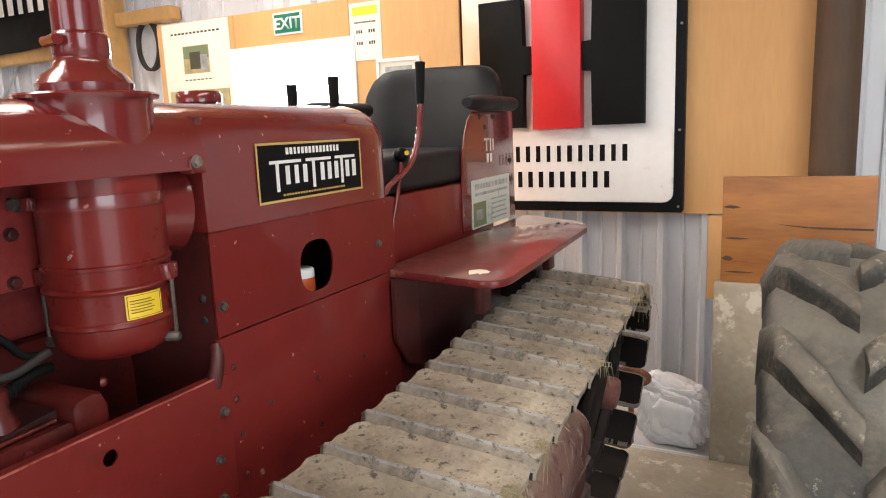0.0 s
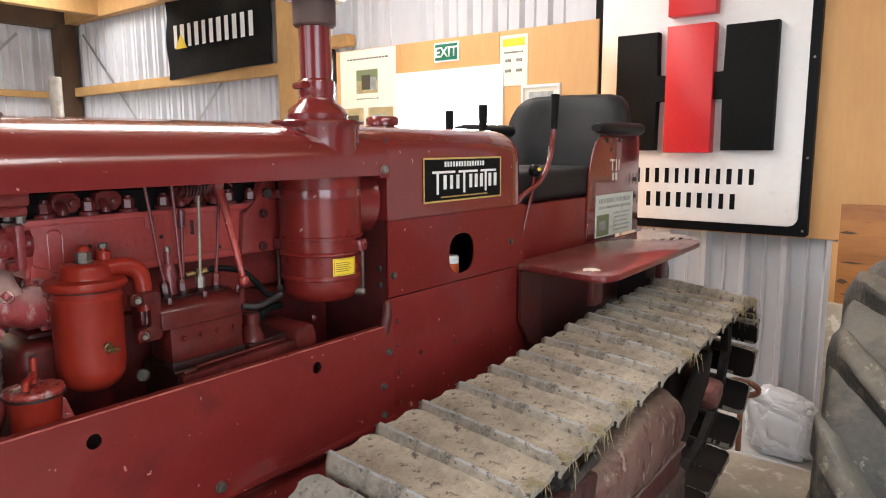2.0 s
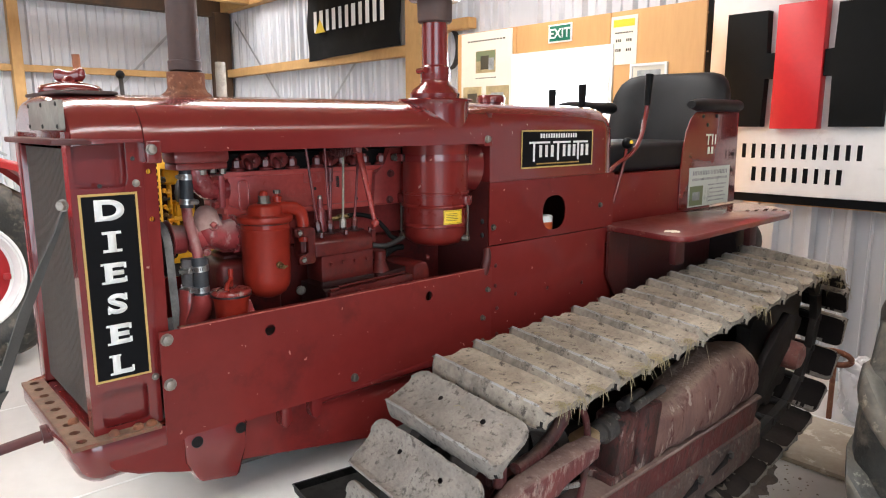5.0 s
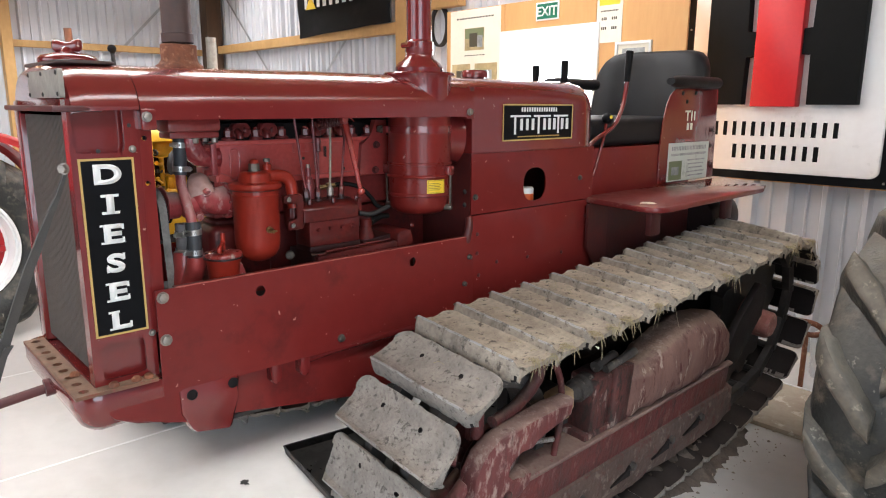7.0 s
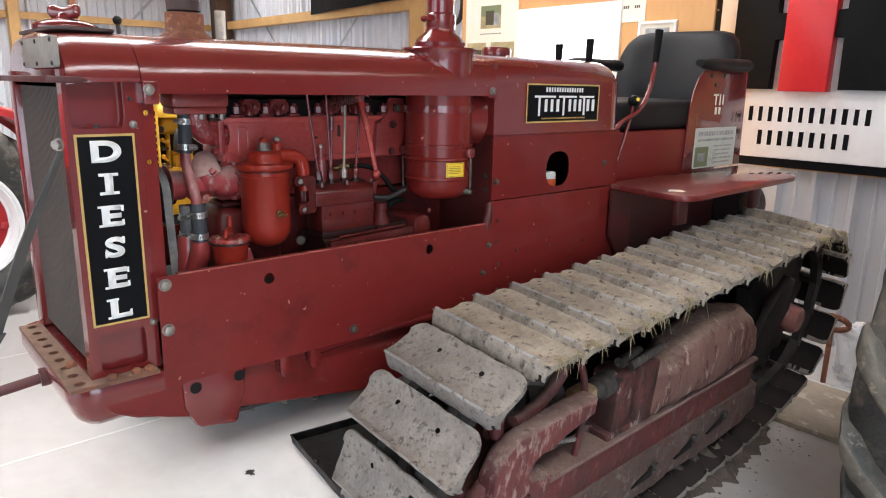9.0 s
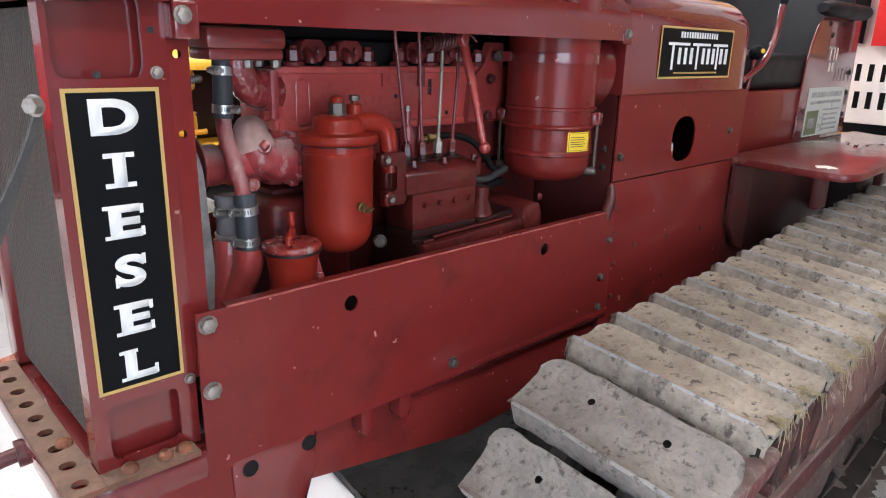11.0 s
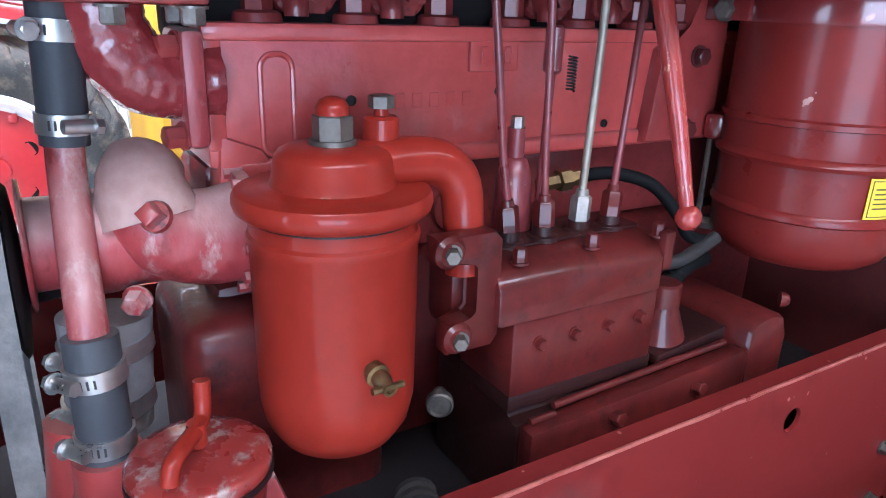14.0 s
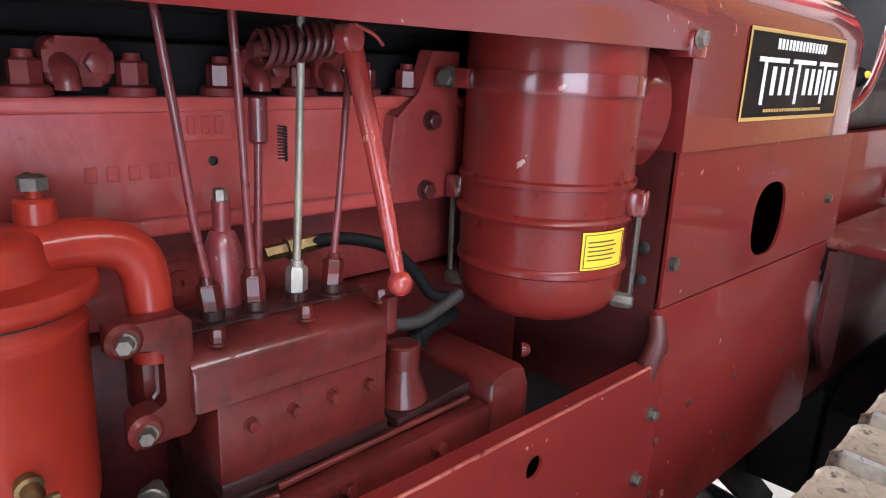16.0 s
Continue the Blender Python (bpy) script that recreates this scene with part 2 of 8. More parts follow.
CRUST_RED = surface("crusted_red", (0.185, 0.102, 0.080), (0.095, 0.040, 0.035), rough=0.8, scale=13, fine=80, bump=1.0, stretch=(1, 1, 0.20), wear=(0.075, 0.017, 0.017), wear_at=0.535, wear_soft=0.06,
                    dust=(0.30, 0.225, 0.17), dust_amount=1.1, dust_from=0.35, specks=(0.30, 0.225, 0.185), specks_at=0.58, specks_scale=34, specks_soft=0.06)
YOKE_RED = surface("splashed_red", (0.175, 0.045, 0.042), (0.080, 0.020, 0.020), rough=0.65, scale=15, fine=90, bump=0.8, stretch=(1, 1, 0.4), wear=(0.33, 0.235, 0.20), wear_at=0.51, wear_soft=0.12,
                   dust=(0.26, 0.20, 0.165), dust_amount=1.0, dust_from=0.2, specks=(0.075, 0.035, 0.030), specks_at=0.60, specks_scale=20, specks_soft=0.1)
DARK_MUD = surface("oily_mud", (0.075, 0.066, 0.058), (0.022, 0.019, 0.018), rough=0.7, scale=12, fine=80, bump=0.8, wear=(0.15, 0.13, 0.11), wear_at=0.6)
WORN_STEEL = surface("worn_steel", (0.42, 0.405, 0.39), (0.25, 0.235, 0.22), rough=0.42, metal=0.35, scale=14, fine=120, bump=0.3, wear=(0.16, 0.14, 0.12), wear_at=0.52)
FLANGE_STEEL = surface("muddy_flange_steel", (0.180, 0.172, 0.176), (0.080, 0.075, 0.076), rough=0.6, metal=0.15, scale=16, fine=130, bump=0.7, vary=0.12, wear=(0.27, 0.23, 0.185), wear_at=0.55, wear_soft=0.1,
                       specks=(0.055, 0.050, 0.048), specks_at=0.60, specks_scale=38, specks_soft=0.1)
DARK_STEEL = surface("greasy_steel", (0.05, 0.045, 0.042), (0.02, 0.018, 0.018), rough=0.6, metal=0.3, scale=14, fine=90, bump=0.3)
BOLT = surface("bolt_steel", (0.36, 0.33, 0.29), (0.18, 0.15, 0.13), rough=0.45, metal=0.75, scale=60, fine=300, bump=0.1)
DULL_BOLT = surface("dull_bolt", (0.17, 0.150, 0.125), (0.07, 0.058, 0.05), rough=0.42, metal=0.6, scale=60, fine=300, bump=0.1)
DUSTY_NECK = surface("dusty_neck", (0.46, 0.31, 0.27), (0.30, 0.155, 0.14), rough=0.7, scale=10, fine=120, bump=0.2,
                     wear=(0.36, 0.075, 0.078), wear_at=0.60, wear_soft=0.12)
ZINC = surface("zinc", (0.62, 0.61, 0.58), (0.42, 0.41, 0.40), rough=0.3, metal=0.9, scale=40, fine=200, bump=0.05)
PIPE_RED = surface("pipe_red", (0.20, 0.034, 0.037), (0.10, 0.017, 0.018), rough=0.3, scale=30, fine=120, bump=0.1, coat=0.3, wear=(0.34, 0.20, 0.18), wear_at=0.66)
PALE_STEEL = surface("pale_steel", (0.36, 0.32, 0.25), (0.20, 0.17, 0.135), rough=0.4, metal=0.5, scale=30, fine=150, bump=0.08)
BRASS = surface("brass", (0.29, 0.20, 0.085), (0.12, 0.08, 0.04), rough=0.4, metal=0.9, scale=60, fine=200, bump=0.1)
RUST = surface("rust", (0.26, 0.10, 0.05), (0.11, 0.045, 0.03), rough=0.85, scale=25, fine=140, bump=0.5, wear=(0.33, 0.16, 0.09), wear_at=0.55)
RUSTY_ANGLE = surface("rusty_angle", (0.21, 0.105, 0.062), (0.09, 0.042, 0.028), rough=0.85, scale=25, fine=140, bump=0.5, wear=(0.20, 0.06, 0.045), wear_at=0.56, dust=(0.34, 0.26, 0.19), dust_amount=0.5)
WEBBING = surface("webbing", (0.115, 0.112, 0.105), (0.07, 0.068, 0.064), rough=0.85, scale=12, fine=300, bump=0.4)
PIPE_RUST = surface("rusty_pipe", (0.085, 0.05, 0.042), (0.05, 0.032, 0.03), rough=0.6, scale=9, fine=80, bump=0.2, wear=(0.15, 0.065, 0.035), wear_at=0.6)
HOSE = surface("rubber_hose", (0.055, 0.058, 0.065), (0.035, 0.037, 0.042), rough=0.55, scale=20, fine=120, bump=0.15, dust=(0.2, 0.18, 0.17), dust_amount=0.35)
RUBBER = surface("tyre_rubber", (0.032, 0.031, 0.026), (0.011, 0.011, 0.010), rough=0.5, scale=9, fine=80, bump=0.7,
                 wear=(0.19, 0.18, 0.145), wear_at=0.62, dust=(0.26, 0.24, 0.20), dust_amount=0.6,
                 specks=(0.15, 0.125, 0.092), specks_at=0.50, specks_scale=13, specks_soft=0.25)
LUG_TOP = surface("worn_lug", (0.145, 0.124, 0.095), (0.045, 0.039, 0.031), rough=0.6, scale=12, fine=70, bump=0.3, wear=(0.26, 0.225, 0.17), wear_at=0.56, wear_soft=0.1)
LEATHER = surface("black_vinyl", (0.014, 0.014, 0.015), (0.008, 0.008, 0.009), rough=0.42, scale=12, fine=260, bump=0.12, gloss=0.22)
BLACK = surface("black_enamel", (0.006, 0.006, 0.007), (0.0045, 0.0045, 0.005), rough=0.4, scale=10, fine=60, bump=0.01, gloss=0.10)
MATT_BLACK = surface("matt_black", (0.009, 0.009, 0.009), (0.0055, 0.0055, 0.0055), rough=0.6, scale=10, fine=60, bump=0.05, gloss=0.10)
GOLD = plain("gold_line", (0.50, 0.33, 0.10), 0.45)
WHITE = surface("white_paint", (0.82, 0.81, 0.79), (0.74, 0.73, 0.71), rough=0.4, scale=4, fine=40, bump=0.02)
LETTER = plain("letter_white", (0.80, 0.80, 0.78), 0.45)
SIGN_WHITE = surface("sign_white", (0.80, 0.79, 0.78), (0.72, 0.70, 0.69), rough=0.28, scale=2.5, fine=30, bump=0.01)
SIGN_RED = surface("sign_red", (0.62, 0.018, 0.022), (0.50, 0.014, 0.018), rough=0.35, scale=3, fine=40, bump=0.02)
YELLOW = surface("yellow_paint", (0.72, 0.42, 0.015), (0.50, 0.27, 0.01), rough=0.4, scale=8, fine=60, bump=0.1, wear=(0.12, 0.07, 0.02), wear_at=0.66)
STICKER = plain("sticker_yellow", (0.80, 0.56, 0.03), 0.45)
INK = plain("ink", (0.06, 0.05, 0.03), 0.6)
PAPER = surface("paper", (0.78, 0.74, 0.62), (0.70, 0.66, 0.55), rough=0.6, scale=4, fine=60, bump=0.02)
CARD = surface("info_card", (0.62, 0.66, 0.58), (0.54, 0.58, 0.52), rough=0.3, scale=4, fine=60, bump=0.0)
PLY = surface("plywood", (0.62, 0.355, 0.140), (0.52, 0.275, 0.10), rough=0.55, scale=1.6, fine=26, bump=0.06, stretch=(2.2, 1, 0.35))
BOARD = surface("varnished_board", (0.40, 0.16, 0.04), (0.20, 0.07, 0.018), rough=0.4, scale=3.2, fine=22, bump=0.1, stretch=(0.6, 1, 4), wear=(0.06, 0.025, 0.012), wear_at=0.66)
GREY_BOARD = surface("painted_board", (0.42, 0.36, 0.27), (0.26, 0.20, 0.14), rough=0.6, scale=4, fine=40, bump=0.2, wear=(0.52, 0.46, 0.37), wear_at=0.56)
TIMBER = surface("timber", (0.50, 0.31, 0.12), (0.33, 0.18, 0.06), rough=0.6, scale=2.5, fine=30, bump=0.15, stretch=(1, 1, 0.5))
DARK_TIMBER = surface("stained_timber", (0.10, 0.055, 0.028), (0.045, 0.026, 0.015), rough=0.65, scale=3, fine=30, bump=0.3, stretch=(2, 2, 0.4))
CEILING = surface("ceiling_ply", (0.34, 0.21, 0.09), (0.21, 0.12, 0.05), rough=0.65, scale=2, fine=25, bump=0.1)
SHEET = surface("corrugated_sheet", (0.60, 0.615, 0.65), (0.49, 0.51, 0.55), rough=0.34, scale=1.5, fine=25, bump=0.04, stretch=(1, 1, 0.3))
# For the walls out of view; dark to cut pale reflections and bounce.
BROWN_SHEET = surface("brown_sheet", (0.17, 0.125, 0.09), (0.11, 0.08, 0.06), rough=0.6, scale=1.5, fine=25, bump=0.05)
CONCRETE = surface("painted_concrete", (0.66, 0.64, 0.61), (0.52, 0.50, 0.47), rough=0.32, scale=0.9, fine=14, bump=0.05, wear=(0.46, 0.44, 0.40), wear_at=0.60, wear_soft=0.3)
DIRT = surface("track_dirt", (0.155, 0.122, 0.098), (0.060, 0.048, 0.040), rough=0.95, scale=18, fine=110, bump=1.0, wear=(0.035, 0.028, 0.024), wear_at=0.60, wear_soft=0.08)
OIL = surface("oil_stain", (0.03, 0.027, 0.024), (0.015, 0.014, 0.013), rough=0.4, scale=20, fine=90, bump=0.3)
TRAY = surface("tray_steel", (0.026, 0.024, 0.022), (0.012, 0.011, 0.010), rough=0.3, gloss=0.12, scale=5, fine=30, bump=0.03, wear=(0.012, 0.011, 0.010), wear_at=0.50, wear_soft=0.04)
BAG = surface("plastic_bag", (0.84, 0.84, 0.86), (0.76, 0.76, 0.79), rough=0.25, scale=5, fine=40, bump=0.1)
GALV = surface("galvanised", (0.42, 0.43, 0.44), (0.30, 0.31, 0.32), rough=0.4, metal=0.7, scale=10, fine=60, bump=0.05)
GREEN = plain("exit_green", (0.010, 0.15, 0.085), 0.4)
STRAW = surface("straw", (0.38, 0.32, 0.20), (0.22, 0.18, 0.10), rough=0.8, scale=60, fine=200, bump=0.0)
DOOR_LIGHT = plain("daylight", (1.0, 0.98, 0.95), 1.0, emit=9.0)
CLEAR_SHEET = plain("clear_roof_sheet", (1.0, 0.96, 0.88), 0.6, emit=3.5)
FOLIAGE = plain("photo_green", (0.17, 0.20, 0.10), 0.6)
PHOTO = surface("photo_tan", (0.52, 0.40, 0.20), (0.25, 0.2, 0.10), scale=14, fine=70, bump=0)
BLUE_GREY = surface("photo_grey", (0.42, 0.43, 0.42), (0.16, 0.17, 0.17), scale=18, fine=80, bump=0)
CORE = surface("radiator_core", (0.135, 0.110, 0.092), (0.080, 0.066, 0.056), rough=0.6, scale=3, fine=120, bump=0.3, stretch=(1, 1, 0.25))
PLATE_GREY = surface("worn_plate", (0.34, 0.32, 0.28), (0.18, 0.16, 0.14), rough=0.5, metal=0.3, scale=18, fine=90, bump=0.3)


# ---- mesh helpers ----
def thing(name, base, label, category="", group="", kind=""):
    ob = new(name)
    ob.location = base
    ob.empty_display_size = 0.05
    return tagged(ob, label, category, group, kind)


def mesh_of(name, bm, material, smooth=40):
    me = bpy.data.meshes.new(name)
    bmesh.ops.recalc_face_normals(bm, faces=bm.faces)
    bm.to_mesh(me)
    bm.free()
    for m in (material if isinstance(material, (list, tuple)) else (material,)):
        me.materials.append(m)
    if smooth:
        me.polygons.foreach_set("use_smooth", [True] * len(me.polygons))
        me.set_sharp_from_angle(angle=radians(smooth))
    return me


def part(name, bm, material, parent, label="", smooth=40):
    """Links a bmesh, given in world coordinates, as one mesh under a thing or a part."""
    ob = new(name, mesh_of(name, bm, material, smooth))
    if parent is not None:
        ob.parent = parent
        if parent.type == "EMPTY":
            ob.matrix_parent_inverse = Matrix.Translation(-Vector(parent.location))
    if label:
        ob["label"] = label
    return ob


def solid(name, bm, material, label, category, kind="", group="", smooth=40):
    """A thing that is one mesh."""
    ob = new(name, mesh_of(name, bm, material, smooth))
    return tagged(ob, label, category, group, kind)


def box(bm, x0, x1, y0, y1, z0, z1, bevel=0.0, seg=2, m=None):
    vs = [bm.verts.new((x, y, z)) for x in (x0, x1) for y in (y0, y1) for z in (z0, z1)]
    fs = [bm.faces.new([vs[i] for i in q]) for q in ((0, 1, 3, 2), (4, 6, 7, 5), (0, 4, 5, 1), (2, 3, 7, 6), (0, 2, 6, 4), (1, 5, 7, 3))]
    made = vs
    if bevel:
        es = {e for f in fs for e in f.edges}
        r = bmesh.ops.bevel(bm, geom=list(es), offset=bevel, segments=seg, profile=0.5, affect="EDGES")
        made = list({v for f in r["faces"] for v in f.verts} | {v for v in vs if v.is_valid})
    if m is not None:
        bmesh.ops.transform(bm, matrix=m, verts=made)
    return bm


def B(*a, **k):
    return box(bmesh.new(), *a, **k)


def frame_axes(d):
    d = Vector(d).normalized()
    u = d.cross(Vector((0, 0, 1)) if abs(d.z) < 0.95 else Vector((0, 1, 0))).normalized()
    return u, d.cross(u).normalized()


def lathe(bm, p0, axis, profile, seg=24, closed=True):
    """Turns (distance along the axis, radius) pairs round the axis from p0."""
    p0, axis = Vector(p0), Vector(axis).normalized()
    u, v = frame_axes(axis)
    rings = []
    for d, r in profile:
        c = p0 + axis * d
        if r < 1e-5:
            rings.append([bm.verts.new(c)])
        else:
            rings.append([bm.verts.new(c + (u * math.cos(2 * math.pi * i / seg) + v * math.sin(2 * math.pi * i / seg)) * r) for i in range(seg)])
    for a, b in zip(rings, rings[1:]):
        if len(a) == 1 and len(b) == 1:
            continue
        for i in range(seg):
            j = (i + 1) % seg
            q = [a[0], b[i], b[j]] if len(a) == 1 else [a[i], a[j], b[0]] if len(b) == 1 else [a[i], a[j], b[j], b[i]]
            bm.faces.new(q)
    if closed:
        for r in (rings[0], rings[-1]):
            if len(r) > 1:
                bm.faces.new(r)
    return bm


def cyl(bm, p0, p1, r, r1=None, seg=20, bevel=0.0):
    d = Vector(p1) - Vector(p0)
    h, r1 = d.length, r if r1 is None else r1
    if bevel:
        prof = [(0, r - bevel), (bevel, r), (h - bevel, r1), (h, r1 - bevel)]
    else:
        prof = [(0, r), (h, r1)]
    return lathe(bm, p0, d, prof, seg)


def tube(bm, pts, r, seg=12, smooth=0, caps=True):
    """A round bar along a line of points; smooth adds points on a spline. r may be a list."""
    pts = [Vector(p) for p in pts]
    if smooth:
        out = []
        for i in range(len(pts) - 1):
            a, b = pts[max(i - 1, 0)], pts[i]
            c, d = pts[i + 1], pts[min(i + 2, len(pts) - 1)]
            for k in range(smooth):
                t = k / smooth
                out.append(0.5 * ((2 * b) + (c - a) * t + (2 * a - 5 * b + 4 * c - d) * t * t + (3 * b - a - 3 * c + d) * t ** 3))
        pts = out + [pts[-1]]
    n = len(pts)
    rad = r if isinstance(r, (list, tuple)) else [r] * n
    if len(rad) != n:
        rad = [rad[0] + (rad[-1] - rad[0]) * i / (n - 1) for i in range(n)]
    u = None
    rings = []
    for i, p in enumerate(pts):
        d = (pts[min(i + 1, n - 1)] - pts[max(i - 1, 0)]).normalized()
        if u is None:
            u = frame_axes(d)[0]
        u = (u - d * u.dot(d)).normalized()
        v = d.cross(u)
        rings.append([bm.verts.new(p + (u * math.cos(2 * math.pi * k / seg) + v * math.sin(2 * math.pi * k / seg)) * rad[i]) for k in range(seg)])
    for a, b in zip(rings, rings[1:]):
        for k in range(seg):
            bm.faces.new([a[k], a[(k + 1) % seg], b[(k + 1) % seg], b[k]])
    if caps:
        bm.faces.new(rings[0])
        bm.faces.new(rings[-1])
    return bm


def hexbolt(bm, p, d, r, h, turn=0.0):
    """A hexagon head with a chamfered top on a washer."""
    d = Vector(d).normalized()
    p = Vector(p)
    lathe(bm, p, d, [(0, r * 1.25), (h * 0.15, r * 1.25)], 14)
    return lathe(bm, p + d * h * 0.15, d, [(0, r), (h * 0.75, r), (h * 0.85, r * 0.85)], 6)


def rivet(bm, p, d, r, h=None):
    h = h or r * 0.6
    return lathe(bm, p, d, [(0, r), (h * 0.5, r * 0.92), (h * 0.85, r * 0.6), (h, 0.0)], 12)


def prism(bm, outline, axis, a, b, bevel=0.0):
    """A flat outline of (u, v) pairs pushed from a to b along the axis x, y or z."""
    def at(u, v, w):
        return {"x": (w, u, v), "y": (u, w, v), "z": (u, v, w)}[axis]
    lo = [bm.verts.new(at(u, v, a)) for u, v in outline]
    hi = [bm.verts.new(at(u, v, b)) for u, v in outline]
    k = len(outline)
    fs = [bm.faces.new(lo), bm.faces.new(hi)]
    for i in range(k):
        fs.append(bm.faces.new([lo[i], lo[(i + 1) % k], hi[(i + 1) % k], hi[i]]))
    if bevel:
        es = list({e for f in fs[:2] for e in f.edges})
        bmesh.ops.bevel(bm, geom=es, offset=bevel, segments=2, profile=0.5, affect="EDGES")
    return bm


def round_rect(u0, u1, v0, v1, r, k=5):
    out = []
    for cu, cv, a0 in ((u1 - r, v1 - r, 0), (u0 + r, v1 - r, 90), (u0 + r, v0 + r, 180), (u1 - r, v0 + r, 270)):
        for i in range(k + 1):
            a = radians(a0 + 90 * i / k)
            out.append((cu + r * math.cos(a), cv + r * math.sin(a)))
    return out


def holed(bm, axis, w0, w1, u0, u1, v0, v1, cu, cv, ru, rv, power=2.0, k=32):
    """A plate between w0 and w1 on the axis, with a rounded hole through it."""
    def at(u, v, w):
        return {"x": (w, u, v), "y": (u, w, v), "z": (u, v, w)}[axis]
    inner, outer = [], []
    angles = sorted([2 * math.pi * i / k for i in range(k)] + [math.atan2(v - cv, u - cu) % (2 * math.pi) for u in (u0, u1) for v in (v0, v1)])
    for a in angles:
        c, s = math.cos(a), math.sin(a)
        rad = (abs(c / ru) ** power + abs(s / rv) ** power) ** (-1 / power)
        inner.append((cu + rad * c, cv + rad * s))
        t = min(((u1 - cu) / c if c > 1e-9 else (u0 - cu) / c if c < -1e-9 else 1e9), ((v1 - cv) / s if s > 1e-9 else (v0 - cv) / s if s < -1e-9 else 1e9))
        outer.append((cu + t * c, cv + t * s))
    rows = [[bm.verts.new(at(u, v, w)) for u, v in ring] for w in (w0, w1) for ring in (outer, inner)]
    n = len(angles)
    for i in range(n):
        j = (i + 1) % n
        bm.faces.new([rows[0][i], rows[0][j], rows[1][j], rows[1][i]])
        bm.faces.new([rows[2][i], rows[3][i], rows[3][j], rows[2][j]])
        bm.faces.new([rows[1][i], rows[1][j], rows[3][j], rows[3][i]])
        bm.faces.new([rows[0][i], rows[2][i], rows[2][j], rows[0][j]])
    return bm


def loft(bm, rings, closed_ring=True, caps=True):
    rows = [[bm.verts.new(p) for p in r] for r in rings]
    k = len(rows[0])
    for a, b in zip(rows, rows[1:]):
        for i in range(k if closed_ring else k - 1):
            bm.faces.new([a[i], a[(i + 1) % k], b[(i + 1) % k], b[i]])
    if caps and closed_ring:
        bm.faces.new(rows[0])
        bm.faces.new(rows[-1])
    return bm


def shake(bm, amount, scale, seed=0.0):
    for v in bm.verts:
        v.co += Vector(noise.noise_vector(v.co * scale + Vector((seed, seed * 1.7, seed * 0.6)))) * amount
    return bm


SIDE = Matrix(((0, 0, 1, 0), (1, 0, 0, 0), (0, 1, 0, 0), (0, 0, 0, 1)))     # writing on a face towards +x
FRONT = Matrix(((1, 0, 0, 0), (0, 0, -1, 0), (0, 1, 0, 0), (0, 0, 0, 1)))   # writing on a face towards -y


def writing(name, text, place, height, turn, material, parent, bold=0.0, wide=1.0, deep=0.001):
    cu = bpy.data.curves.new(name, "FONT")
    cu.body, cu.size, cu.align_x, cu.align_y, cu.extrude, cu.offset = text, 1.0, "CENTER", "CENTER", 0.0, bold
    tmp = new(name, cu)
    me = bpy.data.meshes.new_from_object(tmp.evaluated_get(bpy.context.evaluated_depsgraph_get()))
    bpy.data.objects.remove(tmp)
    lo = [min(v.co[i] for v in me.vertices) for i in (0, 1)]
    hi = [max(v.co[i] for v in me.vertices) for i in (0, 1)]
    s = height / (hi[1] - lo[1])
    mid = Matrix.Translation((-(lo[0] + hi[0]) / 2, -(lo[1] + hi[1]) / 2, 0))
    me.transform(Matrix.Translation(place) @ turn @ Matrix.Diagonal((s * wide, s, 1, 1)) @ mid)
    bm = bmesh.new()
    bm.from_mesh(me)
    r = bmesh.ops.extrude_face_region(bm, geom=bm.faces[:])
    bmesh.ops.translate(bm, vec=turn.to_3x3() @ Vector((0, 0, deep)), verts=[g for g in r["geom"] if isinstance(g, bmesh.types.BMVert)])
    bpy.data.meshes.remove(me)
    return part(name, bm, material, parent, smooth=0)


def bars(bm, turn, place, width, height, count, fill=0.6, deep=0.001, seed=1):
    """Plain bars in place of writing: one short block for each letter."""
    rnd = random.Random(seed)
    step = width / count
    for i in range(count):
        w = step * fill * rnd.uniform(0.85, 1.1)
        u = -width / 2 + (i + 0.5) * step
        box(bm, u - w / 2, u + w / 2, -height / 2, height / 2, 0, deep, m=Matrix.Translation(place) @ turn)
    return bm

# ---- the shed ----
WX0, WX1, WY0, WY1, TOP = -7.9, 3.4, -5.0, 3.45, 3.05


def corrugated(name, along, fixed, a0, a1, z0, z1, face, label, gaps=(), mat=None):
    """A wall of ribbed sheet: flat pans with narrow raised ribs, on a thick backing; gaps are openings (from, to, top)."""
    bm = bmesh.new()
    pitch, rib = 0.19, 0.04
    spans, s = [], a0
    for g0, g1, gt in sorted(gaps):
        spans += [(s, g0, z0), (g0, g1, gt)]
        s = g1
    spans.append((s, a1, z0))
    for s0, s1, low in spans:
        prof, a = [], s0
        k = math.ceil(s0 / pitch)
        prof.append((s0, 0.0))
        while k * pitch + 0.05 < s1:
            c = k * pitch
            if c - 0.032 > s0:
                prof += [(c - 0.026, 0.0), (c - 0.011, rib), (c + 0.011, rib), (c + 0.026, 0.0), (c + 0.086, 0.0), (c + 0.092, 0.014), (c + 0.098, 0.014), (c + 0.104, 0.0)]
            k += 1
        prof = [q for q in prof if q[0] < s1 - 0.001] + [(s1, 0.0)]
        outline = prof + [(s1, -0.06), (s0, -0.06)]
        rows = []
        for z in (low, z1):
            row = []
            for u, d in outline:
                w = fixed + face * d
                row.append((u, w, z) if along == "x" else (w, u, z))
            rows.append(row)
        loft(bm, rows)
    return solid(name, bm, mat or SHEET, label, "wall", "structure", smooth=0)


